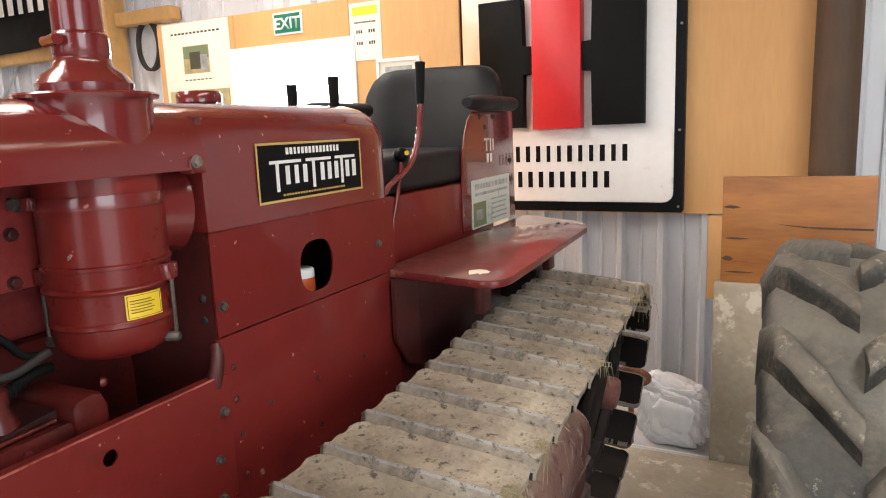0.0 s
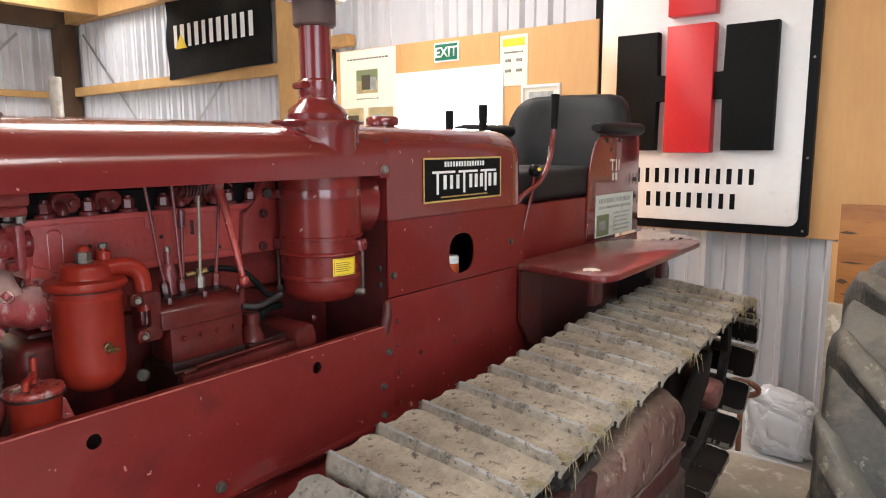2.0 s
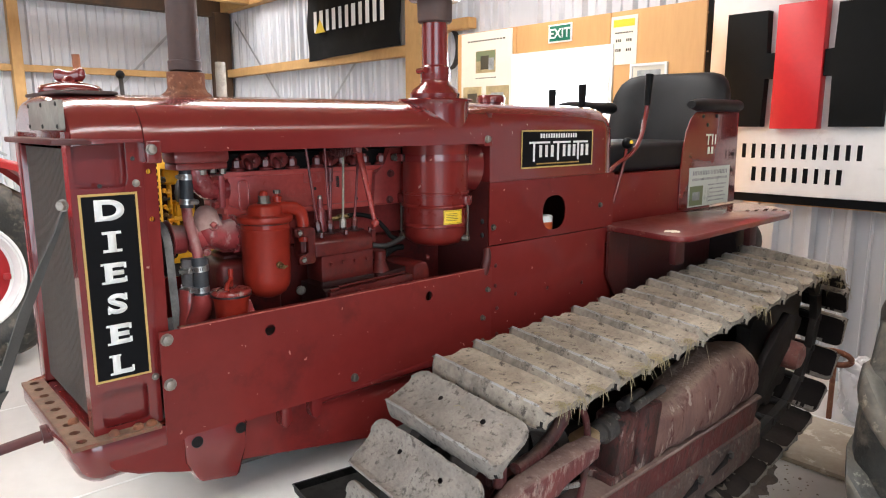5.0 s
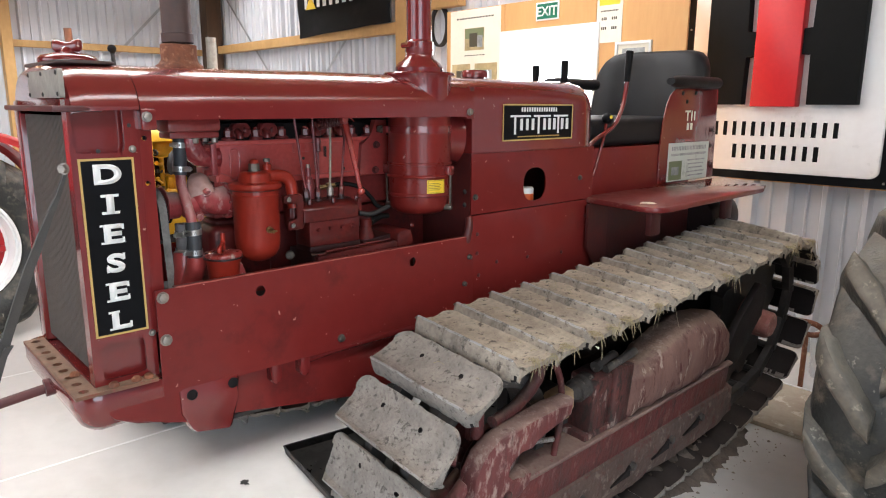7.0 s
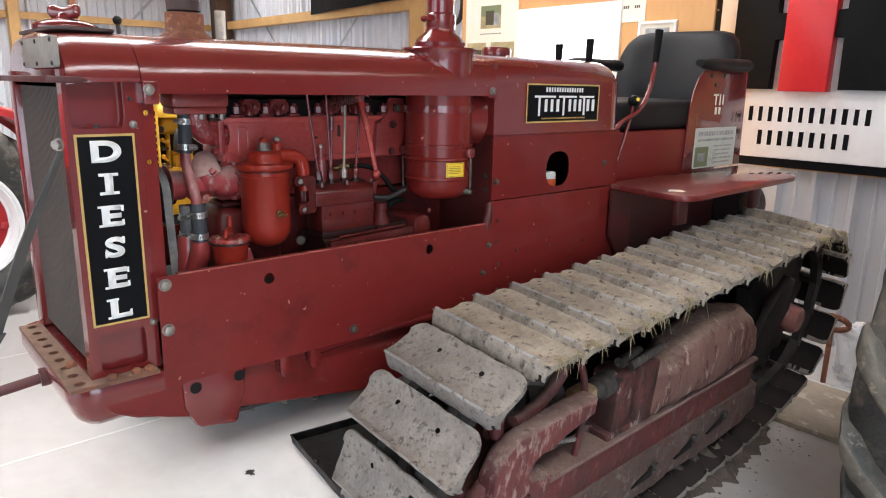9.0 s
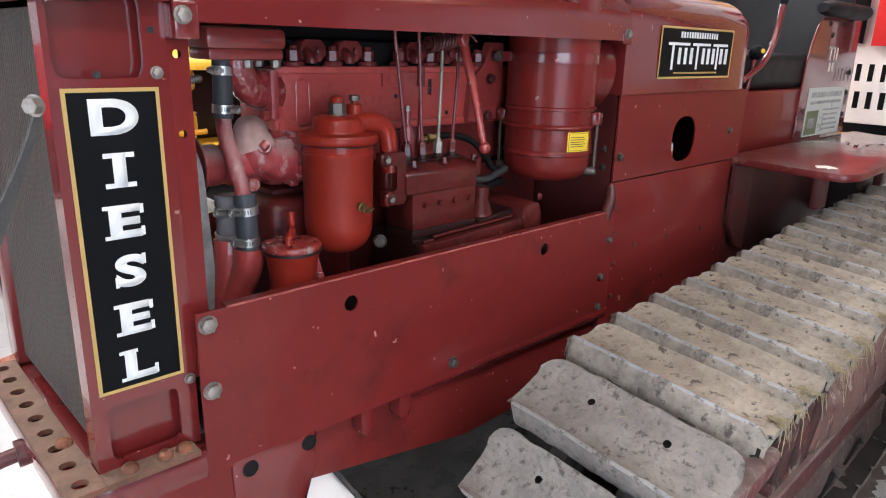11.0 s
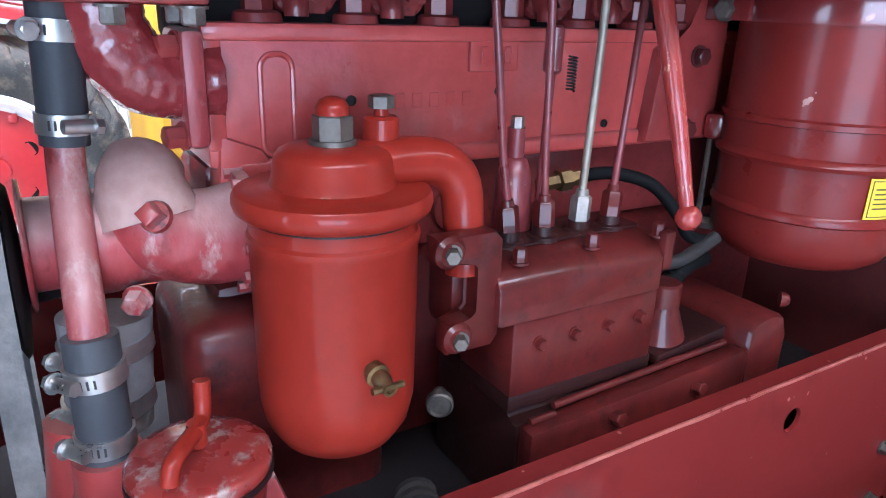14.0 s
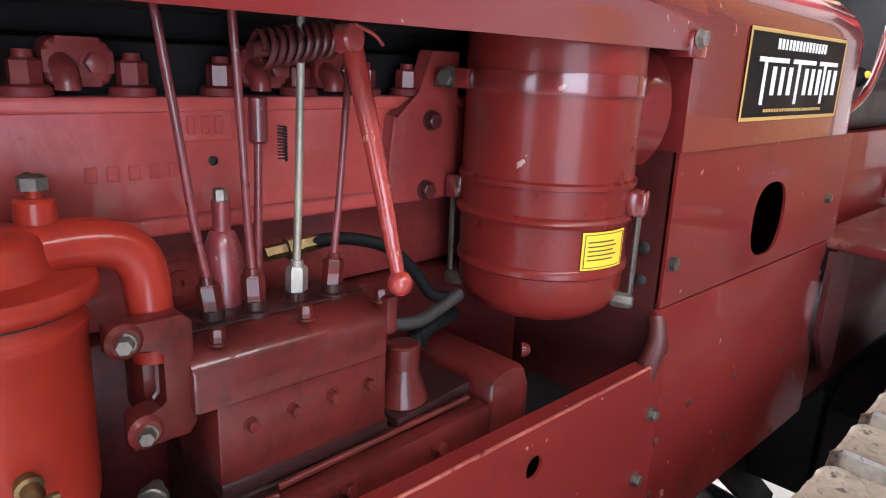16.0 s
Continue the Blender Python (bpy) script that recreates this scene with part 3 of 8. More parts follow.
floor_bm = B(WX0 - 0.3, WX1 + 0.3, WY0 - 6, WY1 + 3, FLOOR - 0.15, FLOOR)
solid("floor", floor_bm, CONCRETE, "pale painted concrete floor with scuffs", "floor", "structure", smooth=0)
bm = bmesh.new()
for x in (-5.6, -3.24, -2.16, 0.85):
    box(bm, x - 0.006, x + 0.006, WY0, WY1 - 0.1, FLOOR, FLOOR + 0.0012)
for y in (-2.6, 2.9):
    box(bm, WX0 + 0.1, WX1 - 0.1, y - 0.006, y + 0.006, FLOOR, FLOOR + 0.0012)
solid("floor_joint", bm, LETTER, "thin pale filled joint lines in the concrete floor", "floor joint", "structure", smooth=0)

corrugated("wall_north", "x", WY1 + 0.02, WX0, WX1, FLOOR, TOP, -1, "off-white ribbed steel sheet wall", gaps=((-3.05, -1.7, 2.0),))
corrugated("wall_west", "y", WX0, WY0, WY1, FLOOR, TOP, 1, "off-white ribbed steel sheet wall")
# East and south walls are unseen, their brown chosen to deepen contrast.
corrugated("wall_east", "y", WX1, WY0, WY1, FLOOR, TOP, -1, "unseen ribbed wall with a wide doorway, browned to darken reflections", gaps=((-3.1, 1.3, 2.55),), mat=BROWN_SHEET)
corrugated("wall_south", "x", WY0, WX0, WX1, FLOOR, TOP, 1, "unseen ribbed wall with a wide doorway, browned to darken reflections", gaps=((-3.9, 0.7, 2.95),), mat=BROWN_SHEET)

# ceiling lined with ply between the clear sheets
bm = bmesh.new()
edges = [WX0 - 0.1, -6.85, -5.95, -2.75, -1.85, 0.65, 1.55, WX1 + 0.1]
for a, b in zip(edges[::2], edges[1::2]):
    box(bm, a, b, WY0 - 0.1, WY1 + 0.1, TOP, TOP + 0.05)
for a, b in zip(edges[1:-1:2], edges[2:-1:2]):
    box(bm, a, b, WY0 - 0.1, -1.75, TOP, TOP + 0.05)
    box(bm, a, b, 3.0, WY1 + 0.1, TOP, TOP + 0.05)
solid("ceiling", bm, CEILING, "brown ply ceiling lining", "ceiling", "structure", smooth=0)
for a, b in zip(edges[1:-1:2], edges[2:-1:2]):
    solid("skylight", B(a, b, -1.75, 3.0, TOP + 0.30, TOP + 0.31), CLEAR_SHEET, "bright translucent roof sheet", "skylight", "structure", smooth=0)
    bm = bmesh.new()
    box(bm, a - 0.03, a, -1.75, 3.0, TOP + 0.05, TOP + 0.32)
    box(bm, b, b + 0.03, -1.75, 3.0, TOP + 0.05, TOP + 0.32)
    box(bm, a, b, -1.78, -1.75, TOP + 0.05, TOP + 0.32)
    box(bm, a, b, 3.0, 3.03, TOP + 0.05, TOP + 0.32)
    solid("trim", bm, TIMBER, "timber lining round the roof light", "trim", "structure", smooth=0)


def timber(name, x0, x1, y0, y1, z0, z1, mat=TIMBER, label="sawn pine framing timber"):
    return solid(name, B(x0, x1, y0, y1, z0, z1, bevel=0.004, seg=1), mat, label, "timber", "structure", smooth=0)


for y in (-3.2, -1.2, 0.9, 2.35):
    timber("purlin", WX0 + 0.05, WX1 - 0.05, y - 0.025, y + 0.025, TOP - 0.14, TOP - 0.002)
for x in (-7.0, -5.8, -4.0, 0.05):
    timber("rafter", x - 0.05, x + 0.05, WY0 + 0.05, WY1 - 0.12, TOP - 0.32, TOP - 0.142)
timber("wall_plate", WX0 + 0.04, WX0 + 0.16, WY0 + 0.05, WY1 - 0.1, 2.68, 2.90, DARK_TIMBER, "dark stained beam along the wall top")
timber("wall_plate", WX0 + 0.2, -4.15, WY1 - 0.13, WY1 - 0.025, 2.72, 2.95, TIMBER, "pine beam along the wall top")
timber("post", -4.13, -3.93, WY1 - 0.17, WY1 - 0.02, FLOOR, TOP - 0.33, TIMBER, "square pine post")
timber("post", WX0 + 0.06, WX0 + 0.24, WY1 - 0.22, WY1 - 0.03, FLOOR, TOP - 0.33, DARK_TIMBER, "dark stained corner post")
timber("post", WX0 + 0.035, WX0 + 0.16, 1.12, 1.22, FLOOR, 2.67, TIMBER, "pine stud against the ribbed wall")
timber("post", WX0 + 0.035, WX0 + 0.16, -1.4, -1.3, FLOOR, 2.67, TIMBER, "pine stud against the ribbed wall")
timber("girt", WX0 + 0.035, WX0 + 0.09, WY0 + 0.1, 1.118, 1.95, 2.02)
timber("girt", WX0 + 0.035, WX0 + 0.09, 1.222, WY1 - 0.23, 1.95, 2.02)
timber("girt", WX0 + 0.26, -4.132, WY1 - 0.11, WY1 - 0.022, 1.97, 2.06)
timber("girt", -3.928, -3.44, WY1 - 0.11, WY1 - 0.022, 2.12, 2.2)

# round dark pole by the boards, and the lining beyond it
bm = bmesh.new()
lathe(bm, (0.10, 3.33, FLOOR), (0, 0, 1), [(0, 0.085), (1.5, 0.082), (2.72, 0.078)], 20)
solid("post", shake(bm, 0.006, 3), DARK_TIMBER, "dark weathered round timber pole", "timber", "structure")

# steel strap braces across the far walls
for p0, p1 in (((WX0 + 0.045, 1.35, 1.0), (WX0 + 0.045, 2.9, 2.6)), ((WX0 + 0.045, -1.2, 2.3), (WX0 + 0.045, 1.0, 1.1)),
               ((-7.55, WY1 - 0.02, 2.62), (-6.0, WY1 - 0.02, 1.2)), ((-6.0, WY1 - 0.025, 1.2), (-4.3, WY1 - 0.025, 2.6))):
    bm = bmesh.new()
    a, b = Vector(p0), Vector(p1)
    d = (b - a).normalized()
    side = (Vector((1, 0, 0)) if abs(d.x) < 0.01 else Vector((0, 1, 0)))
    w = d.cross(side) * 0.014
    loft(bm, [[q - w - side * 0.001, q + w - side * 0.001, q + w + side * 0.001, q - w + side * 0.001] for q in (a, b)])
    solid("strap_brace", bm, GALV, "galvanised steel strap brace nailed across the wall", "brace", "structure", smooth=0)

# plywood lining with the exit door
PY = WY1 - 0.035
LIN = "structure"


def ply(x0, x1, z0, z1):
    return solid("plywood_lining", B(x0, x1, PY, PY + 0.014, z0, z1, bevel=0.002, seg=1), PLY, "honey-coloured plywood lining sheet", "wall lining", LIN, smooth=0)


QY = 3.03          # the ply box that stands out round the exit door


def px(x):
    return 0.19 + (x - 0.19) * 0.8955


def pz(z):
    return 1.413 + (z - 1.413) * 0.8955


DOOR_TOP = 1.818


def box_ply(x0, x1, y0, y1, z0, z1):
    return solid("plywood_lining", B(x0, x1, y0, y1, z0, z1, bevel=0.002, seg=1), PLY, "honey-coloured plywood sheet round the exit door", "wall lining", LIN, smooth=0)


box_ply(px(-3.62), px(-3.002), QY, QY + 0.014, FLOOR, pz(2.09))
box_ply(px(-2.998), px(-2.202), QY, QY + 0.014, DOOR_TOP, pz(2.09))
box_ply(px(-2.198), px(-1.56), QY, QY + 0.014, FLOOR, pz(2.09))
box_ply(px(-3.42), px(-1.75), QY + 0.0145, PY + 0.02, pz(2.09) - 0.016, pz(2.09) - 0.002)
timber("stud", px(-3.42), px(-3.42) + 0.09, QY + 0.0145, QY + 0.06, FLOOR, pz(2.09) - 0.02)
ply(-1.298, 0.02, 0.975, TOP - 0.34)
ply(0.62, 0.9, 1.05, 2.2)
bm = bmesh.new()
box(bm, px(-3.0) - 0.03, px(-3.0), QY - 0.012, QY + 0.08, FLOOR, DOOR_TOP + 0.03)
box(bm, px(-2.2), px(-2.2) + 0.03, QY - 0.012, QY + 0.08, FLOOR, DOOR_TOP + 0.03)
box(bm, px(-3.0), px(-2.2), QY - 0.012, QY + 0.08, DOOR_TOP, DOOR_TOP + 0.03)
solid("door_1", bm, WHITE, "open exit doorway with a pale frame, bright daylight beyond", "door", "structure", smooth=0)
solid("backdrop", B(-6.5, 1.5, WY1 + 0.9, WY1 + 0.95, FLOOR - 0.3, 4.0), DOOR_LIGHT, "overexposed daylight outside the door", "backdrop", "structure", smooth=0)
solid("ground", B(-40, 40, WY0 - 60, WY1 + 60, FLOOR - 0.3, FLOOR - 0.16), CONCRETE, "pale gravel yard outside the shed", "ground", "structure", smooth=0)


# ---- the big sign ----
def wall_sign():
    t = thing("wall_sign", (-1.03, PY, 0.98), "large white sign board with raised black and red emblem", "sign")
    X0, X1, SY = -1.56, -0.468, 3.372
    bm = bmesh.new()
    prism(bm, round_rect(X0, X1, 0.985, 2.62, 0.012), "y", SY, PY - 0.001)
    part("backing_board", bm, BLACK, t, "black painted backing board")
    bm = bmesh.new()
    prism(bm, round_rect(X0 + 0.045, X1 - 0.042, 1.03, 2.585, 0.045), "y", SY - 0.004, SY - 0.0005)
    part("white_face", bm, SIGN_WHITE, t, "white painted face")
    bm = bmesh.new()
    prism(bm, round_rect(X0 + 0.05, X1 - 0.046, 1.034, 1.372, 0.04), "y", SY - 0.012, SY - 0.0045)
    part("name_panel", bm, SIGN_WHITE, t, "white lettered panel")
    e = 3.30
    bm = bmesh.new()
    prism(bm, [(-1.405, 1.385), (-1.19, 1.385), (-1.19, 1.632), (-1.142, 1.632), (-1.142, 1.757), (-1.19, 1.757), (-1.19, 1.972), (-1.405, 1.972)], "y", e + 0.014, SY - 0.0045, 0.003)
    part("black_block", bm, MATT_BLACK, t, "raised black emblem block")
    bm = bmesh.new()
    prism(bm, [(-0.632, 1.385), (-0.862, 1.385), (-0.862, 1.632), (-0.906, 1.632), (-0.906, 1.757), (-0.862, 1.757), (-0.862, 1.972), (-0.632, 1.972)], "y", e + 0.014, SY - 0.0045, 0.003)
    part("black_block", bm, MATT_BLACK, t, "raised black emblem block")
    part("red_bar", B(-1.139, -0.909, e, SY - 0.0045, 1.375, 1.99, bevel=0.004), SIGN_RED, t, "raised red emblem bar")
    part("red_dot", B(-1.139, -0.909, e, SY - 0.0045, 2.035, 2.27, bevel=0.004), SIGN_RED, t, "raised red emblem square")
    bm = bmesh.new()
    bars(bm, FRONT, (-1.03, SY - 0.0121, 1.258), 0.668, 0.076, 13, 0.42, seed=3)
    part("lettering", bm, BLACK, t, "black lettering shown as bars", smooth=0)
    bm = bmesh.new()
    bars(bm, FRONT, (-1.015, SY - 0.0121, 1.136), 0.475, 0.076, 9, 0.42, seed=5)
    part("lettering", bm, BLACK, t, "black lettering shown as bars", smooth=0)
    for x in (X0 + 0.02, X1 - 0.02):
        for z in (1.012, 1.35, 1.8):
            bm = bmesh.new()
            rivet(bm, (x, SY, z), (0, -1, 0), 0.006)
            part("screw", bm, BOLT, t)
    return t


wall_sign()


# ---- things on the lining ----
def exit_sign():
    t = thing("exit_sign", (-2.31, QY, 1.9), "small green and white exit sign screwed to plywood", "exit sign")
    part("plate", B(px(-2.70), px(-2.50), QY - 0.008, QY - 0.0005, pz(1.945), pz(2.065), bevel=0.002), LETTER, t, "white plate")
    part("green_field", B(px(-2.688), px(-2.512), QY - 0.0095, QY - 0.008, pz(1.955), pz(2.055)), GREEN, t, "green field", smooth=0)
    writing("lettering", "EXIT", (px(-2.6), QY - 0.0096, pz(2.005)), 0.056, FRONT, LETTER, t, bold=0.02)
    return t


exit_sign()


def poster(name, x0, x1, z0, z1, label, blocks, lines, frame_w=0.0):
    x0, x1, z0, z1 = px(x0), px(x1), pz(z0), pz(z1)
    t = thing(name, ((x0 + x1) / 2, QY, z0), label, "poster")
    y = QY - 0.0005
    if frame_w:
        bm = bmesh.new()
        box(bm, x0, x1, y - 0.014, y, z0, z0 + frame_w)
        box(bm, x0, x1, y - 0.014, y, z1 - frame_w, z1)
        box(bm, x0, x0 + frame_w, y - 0.014, y, z0 + frame_w, z1 - frame_w)
        box(bm, x1 - frame_w, x1, y - 0.014, y, z0 + frame_w, z1 - frame_w)
        part("frame", bm, WHITE, t, smooth=0)
        x0, x1, z0, z1 = x0 + frame_w, x1 - frame_w, z0 + frame_w, z1 - frame_w
    part("sheet", B(x0, x1, y - 0.003, y, z0, z1), PAPER, t, smooth=0)
    w, h = x1 - x0, z1 - z0
    for i, (u0, u1, v0, v1, m) in enumerate(blocks):
        part("photo", B(x0 + u0 * w, x0 + u1 * w, y - 0.0042 - i * 0.0008, y - 0.003, z0 + v0 * h, z0 + v1 * h), m, t, smooth=0)
    for u, v, lw, lh in lines:
        bm = bmesh.new()
        bars(bm, FRONT, (x0 + u * w, y - 0.003, z0 + v * h), lw * w, lh * h, max(3, int(lw * 18)), 0.7, 0.0008, seed=int(v * 97))
        part("print_line", bm, INK, t, smooth=0)
    return t


poster("poster", -3.573, -3.037, 1.46, 2.085, "cream paper poster with three small tractor photographs",
       [(0.30, 0.69, 0.52, 0.78, PHOTO), (0.31, 0.68, 0.66, 0.775, FOLIAGE), (0.40, 0.56, 0.56, 0.72, INK), (0.56, 0.66, 0.55, 0.69, BLUE_GREY), (0.05, 0.42, 0.10, 0.36, PHOTO), (0.14, 0.34, 0.14, 0.28, INK), (0.52, 0.95, 0.10, 0.36, PHOTO), (0.62, 0.86, 0.14, 0.28, BLUE_GREY)], [(0.5, 0.90, 0.75, 0.018), (0.5, 0.46, 0.42, 0.012), (0.5, 0.05, 0.5, 0.012)])
poster("notice", -2.194, -2.003, 1.767, 2.06, "white safety notice with a yellow hazard stripe", [(0.1, 0.9, 0.78, 0.93, STICKER)],
       [(0.5, 0.66, 0.7, 0.03), (0.3, 0.5, 0.22, 0.06), (0.7, 0.5, 0.22, 0.06), (0.3, 0.3, 0.22, 0.06), (0.7, 0.3, 0.22, 0.06)])
poster("picture_frame", -2.037, -1.782, 1.575, 1.764, "white framed photograph of a machine", [(0.14, 0.86, 0.16, 0.84, BLUE_GREY), (0.3, 0.7, 0.2, 0.5, FOLIAGE)], [], 0.014)


def wire_coil():
    bm = bmesh.new()
    for k in range(3):
        tube(bm, [(-3.72 + 0.10 * math.cos(a) * (1 - 0.05 * k), 3.425 - 0.015 * k, 1.99 + 0.15 * math.sin(a)) for a in [2 * math.pi * i / 24 for i in range(25)]], 0.008, 8)
    return solid("hose_coil", bm, DARK_STEEL, "coil of dark hose hung on the wall timber", "hose")


wire_coil()


def banner():
    t = thing("banner", (-5.0, WY1 - 0.12, 2.0), "black cloth banner with white lettering and a yellow triangle", "banner")
    n, k = 24, 10
    bm = bmesh.new()
    rows = []
    for side in (0, 0.004):
        for i in range(n + 1):
            u = i / n
            x = -5.72 + 1.47 * u
            zt, zb = 2.70 - 0.05 * u, 2.02 + 0.04 * u
            rows.append([(x, WY1 - 0.135 + side + 0.018 * math.sin(u * 13 + 0.5) * (1 - j / k * 0.4) + 0.01 * math.sin(j * 0.9 + u * 4), zt + (zb - zt) * j / k) for j in range(k + 1)])
    front, back = rows[:n + 1], rows[n + 1:]
    loft(bm, front, closed_ring=False)
    loft(bm, back, closed_ring=False)
    bmesh.ops.bridge_loops(bm, edges=[e for e in bm.edges if e.is_boundary])
    part("cloth", bm, MATT_BLACK, t)
    bm = bmesh.new()
    bars(bm, FRONT, (-4.98, WY1 - 0.162, 2.375), 1.18, 0.19, 11, 0.5, 0.003, seed=8)
    part("lettering", bm, LETTER, t, "white lettering shown as bars", smooth=0)
    bm = bmesh.new()
    prism(bm, [(-5.52, 2.27), (-5.34, 2.27), (-5.43, 2.39)], "y", WY1 - 0.168, WY1 - 0.164)
    part("triangle", bm, STICKER, t, "yellow triangle", smooth=0)
    return t


banner()


# ---- boards, bag and tyre beside the crawler ----
solid("board", B(-0.268, 0.213, 2.862, 2.882, 0.797, 1.184, bevel=0.003), BOARD, "varnished knotty board with a dark split", "board")
bm = bmesh.new()
prism(bm, [(-0.10, 1.017), (0.02, 1.008), (0.208, 1.006), (0.208, 0.999), (0.05, 1.000), (-0.02, 1.006)], "y", 2.8605, 2.8622)
solid("crack", bm, DARK_TIMBER, "dark split in the varnished board", "crack", smooth=0)
for cx, cz, cw, ch in ((-0.235, 1.075, 0.030, 0.006), (-0.215, 0.96, 0.045, 0.004), (-0.245, 0.885, 0.020, 0.010), (-0.20, 0.835, 0.055, 0.004), (0.06, 0.90, 0.03, 0.004)):
    bm = bmesh.new()
    prism(bm, [(cx - cw, cz), (cx - cw * 0.3, cz + ch), (cx + cw * 0.5, cz + ch * 0.6), (cx + cw, cz - ch * 0.2), (cx + cw * 0.2, cz - ch), (cx - cw * 0.6, cz - ch * 0.7)], "y", 2.8605, 2.8622)
    solid("knot", bm, DARK_TIMBER, "dark knot in the varnished board", "knot", group="knots in the board", smooth=0)
solid("board", B(-0.287, 0.20, 2.845, 2.885, FLOOR, 0.795, bevel=0.003), GREY_BOARD, "stained grey board standing on the floor", "board")
solid("board", B(-0.36, -0.27, 3.36, 3.374, 0.60, 0.975, bevel=0.002), PLY, "offcut of plywood under the lining", "board")
solid("board", B(-0.9, 0.45, 2.35, 2.84, FLOOR, FLOOR + 0.02, bevel=0.002), GREY_BOARD, "plywood sheet lying on the floor", "board")


def plastic_bag():
    bm = bmesh.new()
    bmesh.ops.create_icosphere(bm, subdivisions=5, radius=1.0)
    for v in bm.verts:
        d = v.co.copy()
        near = noise.voronoi(d * 1.9 + Vector((3.1, 0.4, 1.7)))[0]
        fine = noise.voronoi(d * 4.6 + Vector((0.7, 2.4, 5.1)))[0]
        f = 1 + 0.10 * noise.noise(d * 1.4) - 0.15 * math.exp(-7 * (near[1] - near[0])) - 0.06 * math.exp(-8 * (fine[1] - fine[0]))
        e = Vector([math.copysign(abs(c) ** 0.62, c) for c in d])
        tip = 0.9 + 0.25 * e.x * (-1)
        v.co = Vector((-0.44 + e.x * 0.158 * f, 3.0 + e.y * 0.105 * f, FLOOR + 0.002 + max(0, 0.145 + e.z * 0.155 * f * (tip if e.z > 0 else 1))))
    return solid("plastic_bag", bm, BAG, "crumpled white plastic sack lying on the floor", "bag", smooth=35)


plastic_bag()
bm = bmesh.new()
tube(bm, [(-0.60 + 0.07 * math.cos(a), 2.92, 0.36 + 0.03 * math.sin(a)) for a in [math.pi * 2 * i / 20 for i in range(21)]], 0.013, 10)
tube(bm, [(-0.60, 2.92, FLOOR), (-0.60, 2.92, 0.335)], 0.012, 10)
solid("iron_hook", bm, RUST, "rusty iron ring on a short bar", "hook")


def tractor_tyre(name, r, w, rim_r, lugs, lug_h, material, parent, turns=1):
    """An agricultural tyre about the x axis at the origin, with slanting bars."""
    bm = bmesh.new()
    h = w / 2
    prof = [(-h * 0.62, rim_r), (-h * 0.82, rim_r + 0.02), (-h * 1.0, rim_r + (r - rim_r) * 0.45), (-h * 0.96, r - lug_h - 0.045), (-h * 0.86, r - lug_h - 0.012), (-h * 0.45, r - lug_h + 0.004), (0, r - lug_h + 0.008),
            (h * 0.45, r - lug_h + 0.004), (h * 0.86, r - lug_h - 0.012), (h * 0.96, r - lug_h - 0.045), (h * 1.0, rim_r + (r - rim_r) * 0.45), (h * 0.82, rim_r + 0.02), (h * 0.62, rim_r)]
    lathe(bm, (0, 0, 0), (1, 0, 0), prof, 72, closed=False)
    tyre = part("tyre", shake(bm, 0.006, 7), material, parent, smooth=60)
    rnd = random.Random(lugs)
    bm = bmesh.new()
    for s in (-1, 1):
        for i in range(lugs):
            a0 = 2 * math.pi * (i + (0.5 if s > 0 else 0)) / lugs
            rings = []
            wear_z = rnd.uniform(-0.006, 0.003)
            for q in range(7):
                u = q / 6
                x = s * h * (0.02 + 1.0 * u)
                a = a0 + 0.42 * u * turns
                base = r - lug_h - 0.004 - (0.10 if u > 0.9 else 0.0) - (0.03 if 0.8 < u <= 0.9 else 0)
                top = r - (0.004 if u < 0.1 else 0) - (0.09 if u > 0.9 else 0.0) - (0.016 if 0.8 < u <= 0.9 else 0)
                hw = (0.3 / lugs + 0.008 + 0.012 * u) / r
                rings.append([Vector((x, math.sin(a + da) * rr, math.cos(a + da) * rr)) for da, rr in ((-hw * 1.75, base), (-hw * 1.3, (base + top) / 2), (-hw * 0.95, top + wear_z - 0.007), (-hw * 0.55, top + wear_z), (hw * 0.55, top + wear_z), (hw * 0.95, top + wear_z - 0.007), (hw * 1.3, (base + top) / 2), (hw * 1.75, base))])
            loft(bm, rings)
    shake(bm, 0.008, 18)
    for f in bm.faces:
        c = f.calc_center_median()
        if math.hypot(c.y, c.z) > r - 0.014:
            f.material_index = 1
    part("tread", bm, (material, LUG_TOP), parent, smooth=60)
    return tyre


def side_wheel():
    t = thing("tractor_wheel", (0.07, 1.93, 0.0), "large muddy black tractor tyre on its wheel", "tyre")
    t.location = (0.07, 1.93, FLOOR + 0.52)
    r = 0.52
    t2 = thing("x", (0, 0, 0), "x")
    tractor_tyre("tyre", r, 0.35, 0.27, 12, 0.052, RUBBER, t2)
    bm = bmesh.new()
    lathe(bm, (0, 0, 0), (1, 0, 0), [(-0.13, 0.28), (-0.12, 0.26), (-0.03, 0.24), (-0.03, 0.05), (-0.07, 0.05), (-0.07, 0.0)], 40, closed=False)
    lathe(bm, (0, 0, 0), (-1, 0, 0), [(-0.13, 0.28), (-0.12, 0.26), (0.02, 0.24), (0.02, 0.0)], 40, closed=False)
    part("rim", bm, GALV, t2)
    for c in list(t2.children):
        c.parent = t
        c.matrix_parent_inverse = Matrix()
    bpy.data.objects.remove(t2)
    return t


side_wheel()

# ---- the crawler tractor ----
crawler = thing("crawler_tractor", (XC, 1.2, FLOOR), "maroon-red vintage crawler tractor with muddy steel tracks and open engine side", "tractor")
PANEL_X, COWL_X, RAD_X = -0.922, -0.936, -0.944


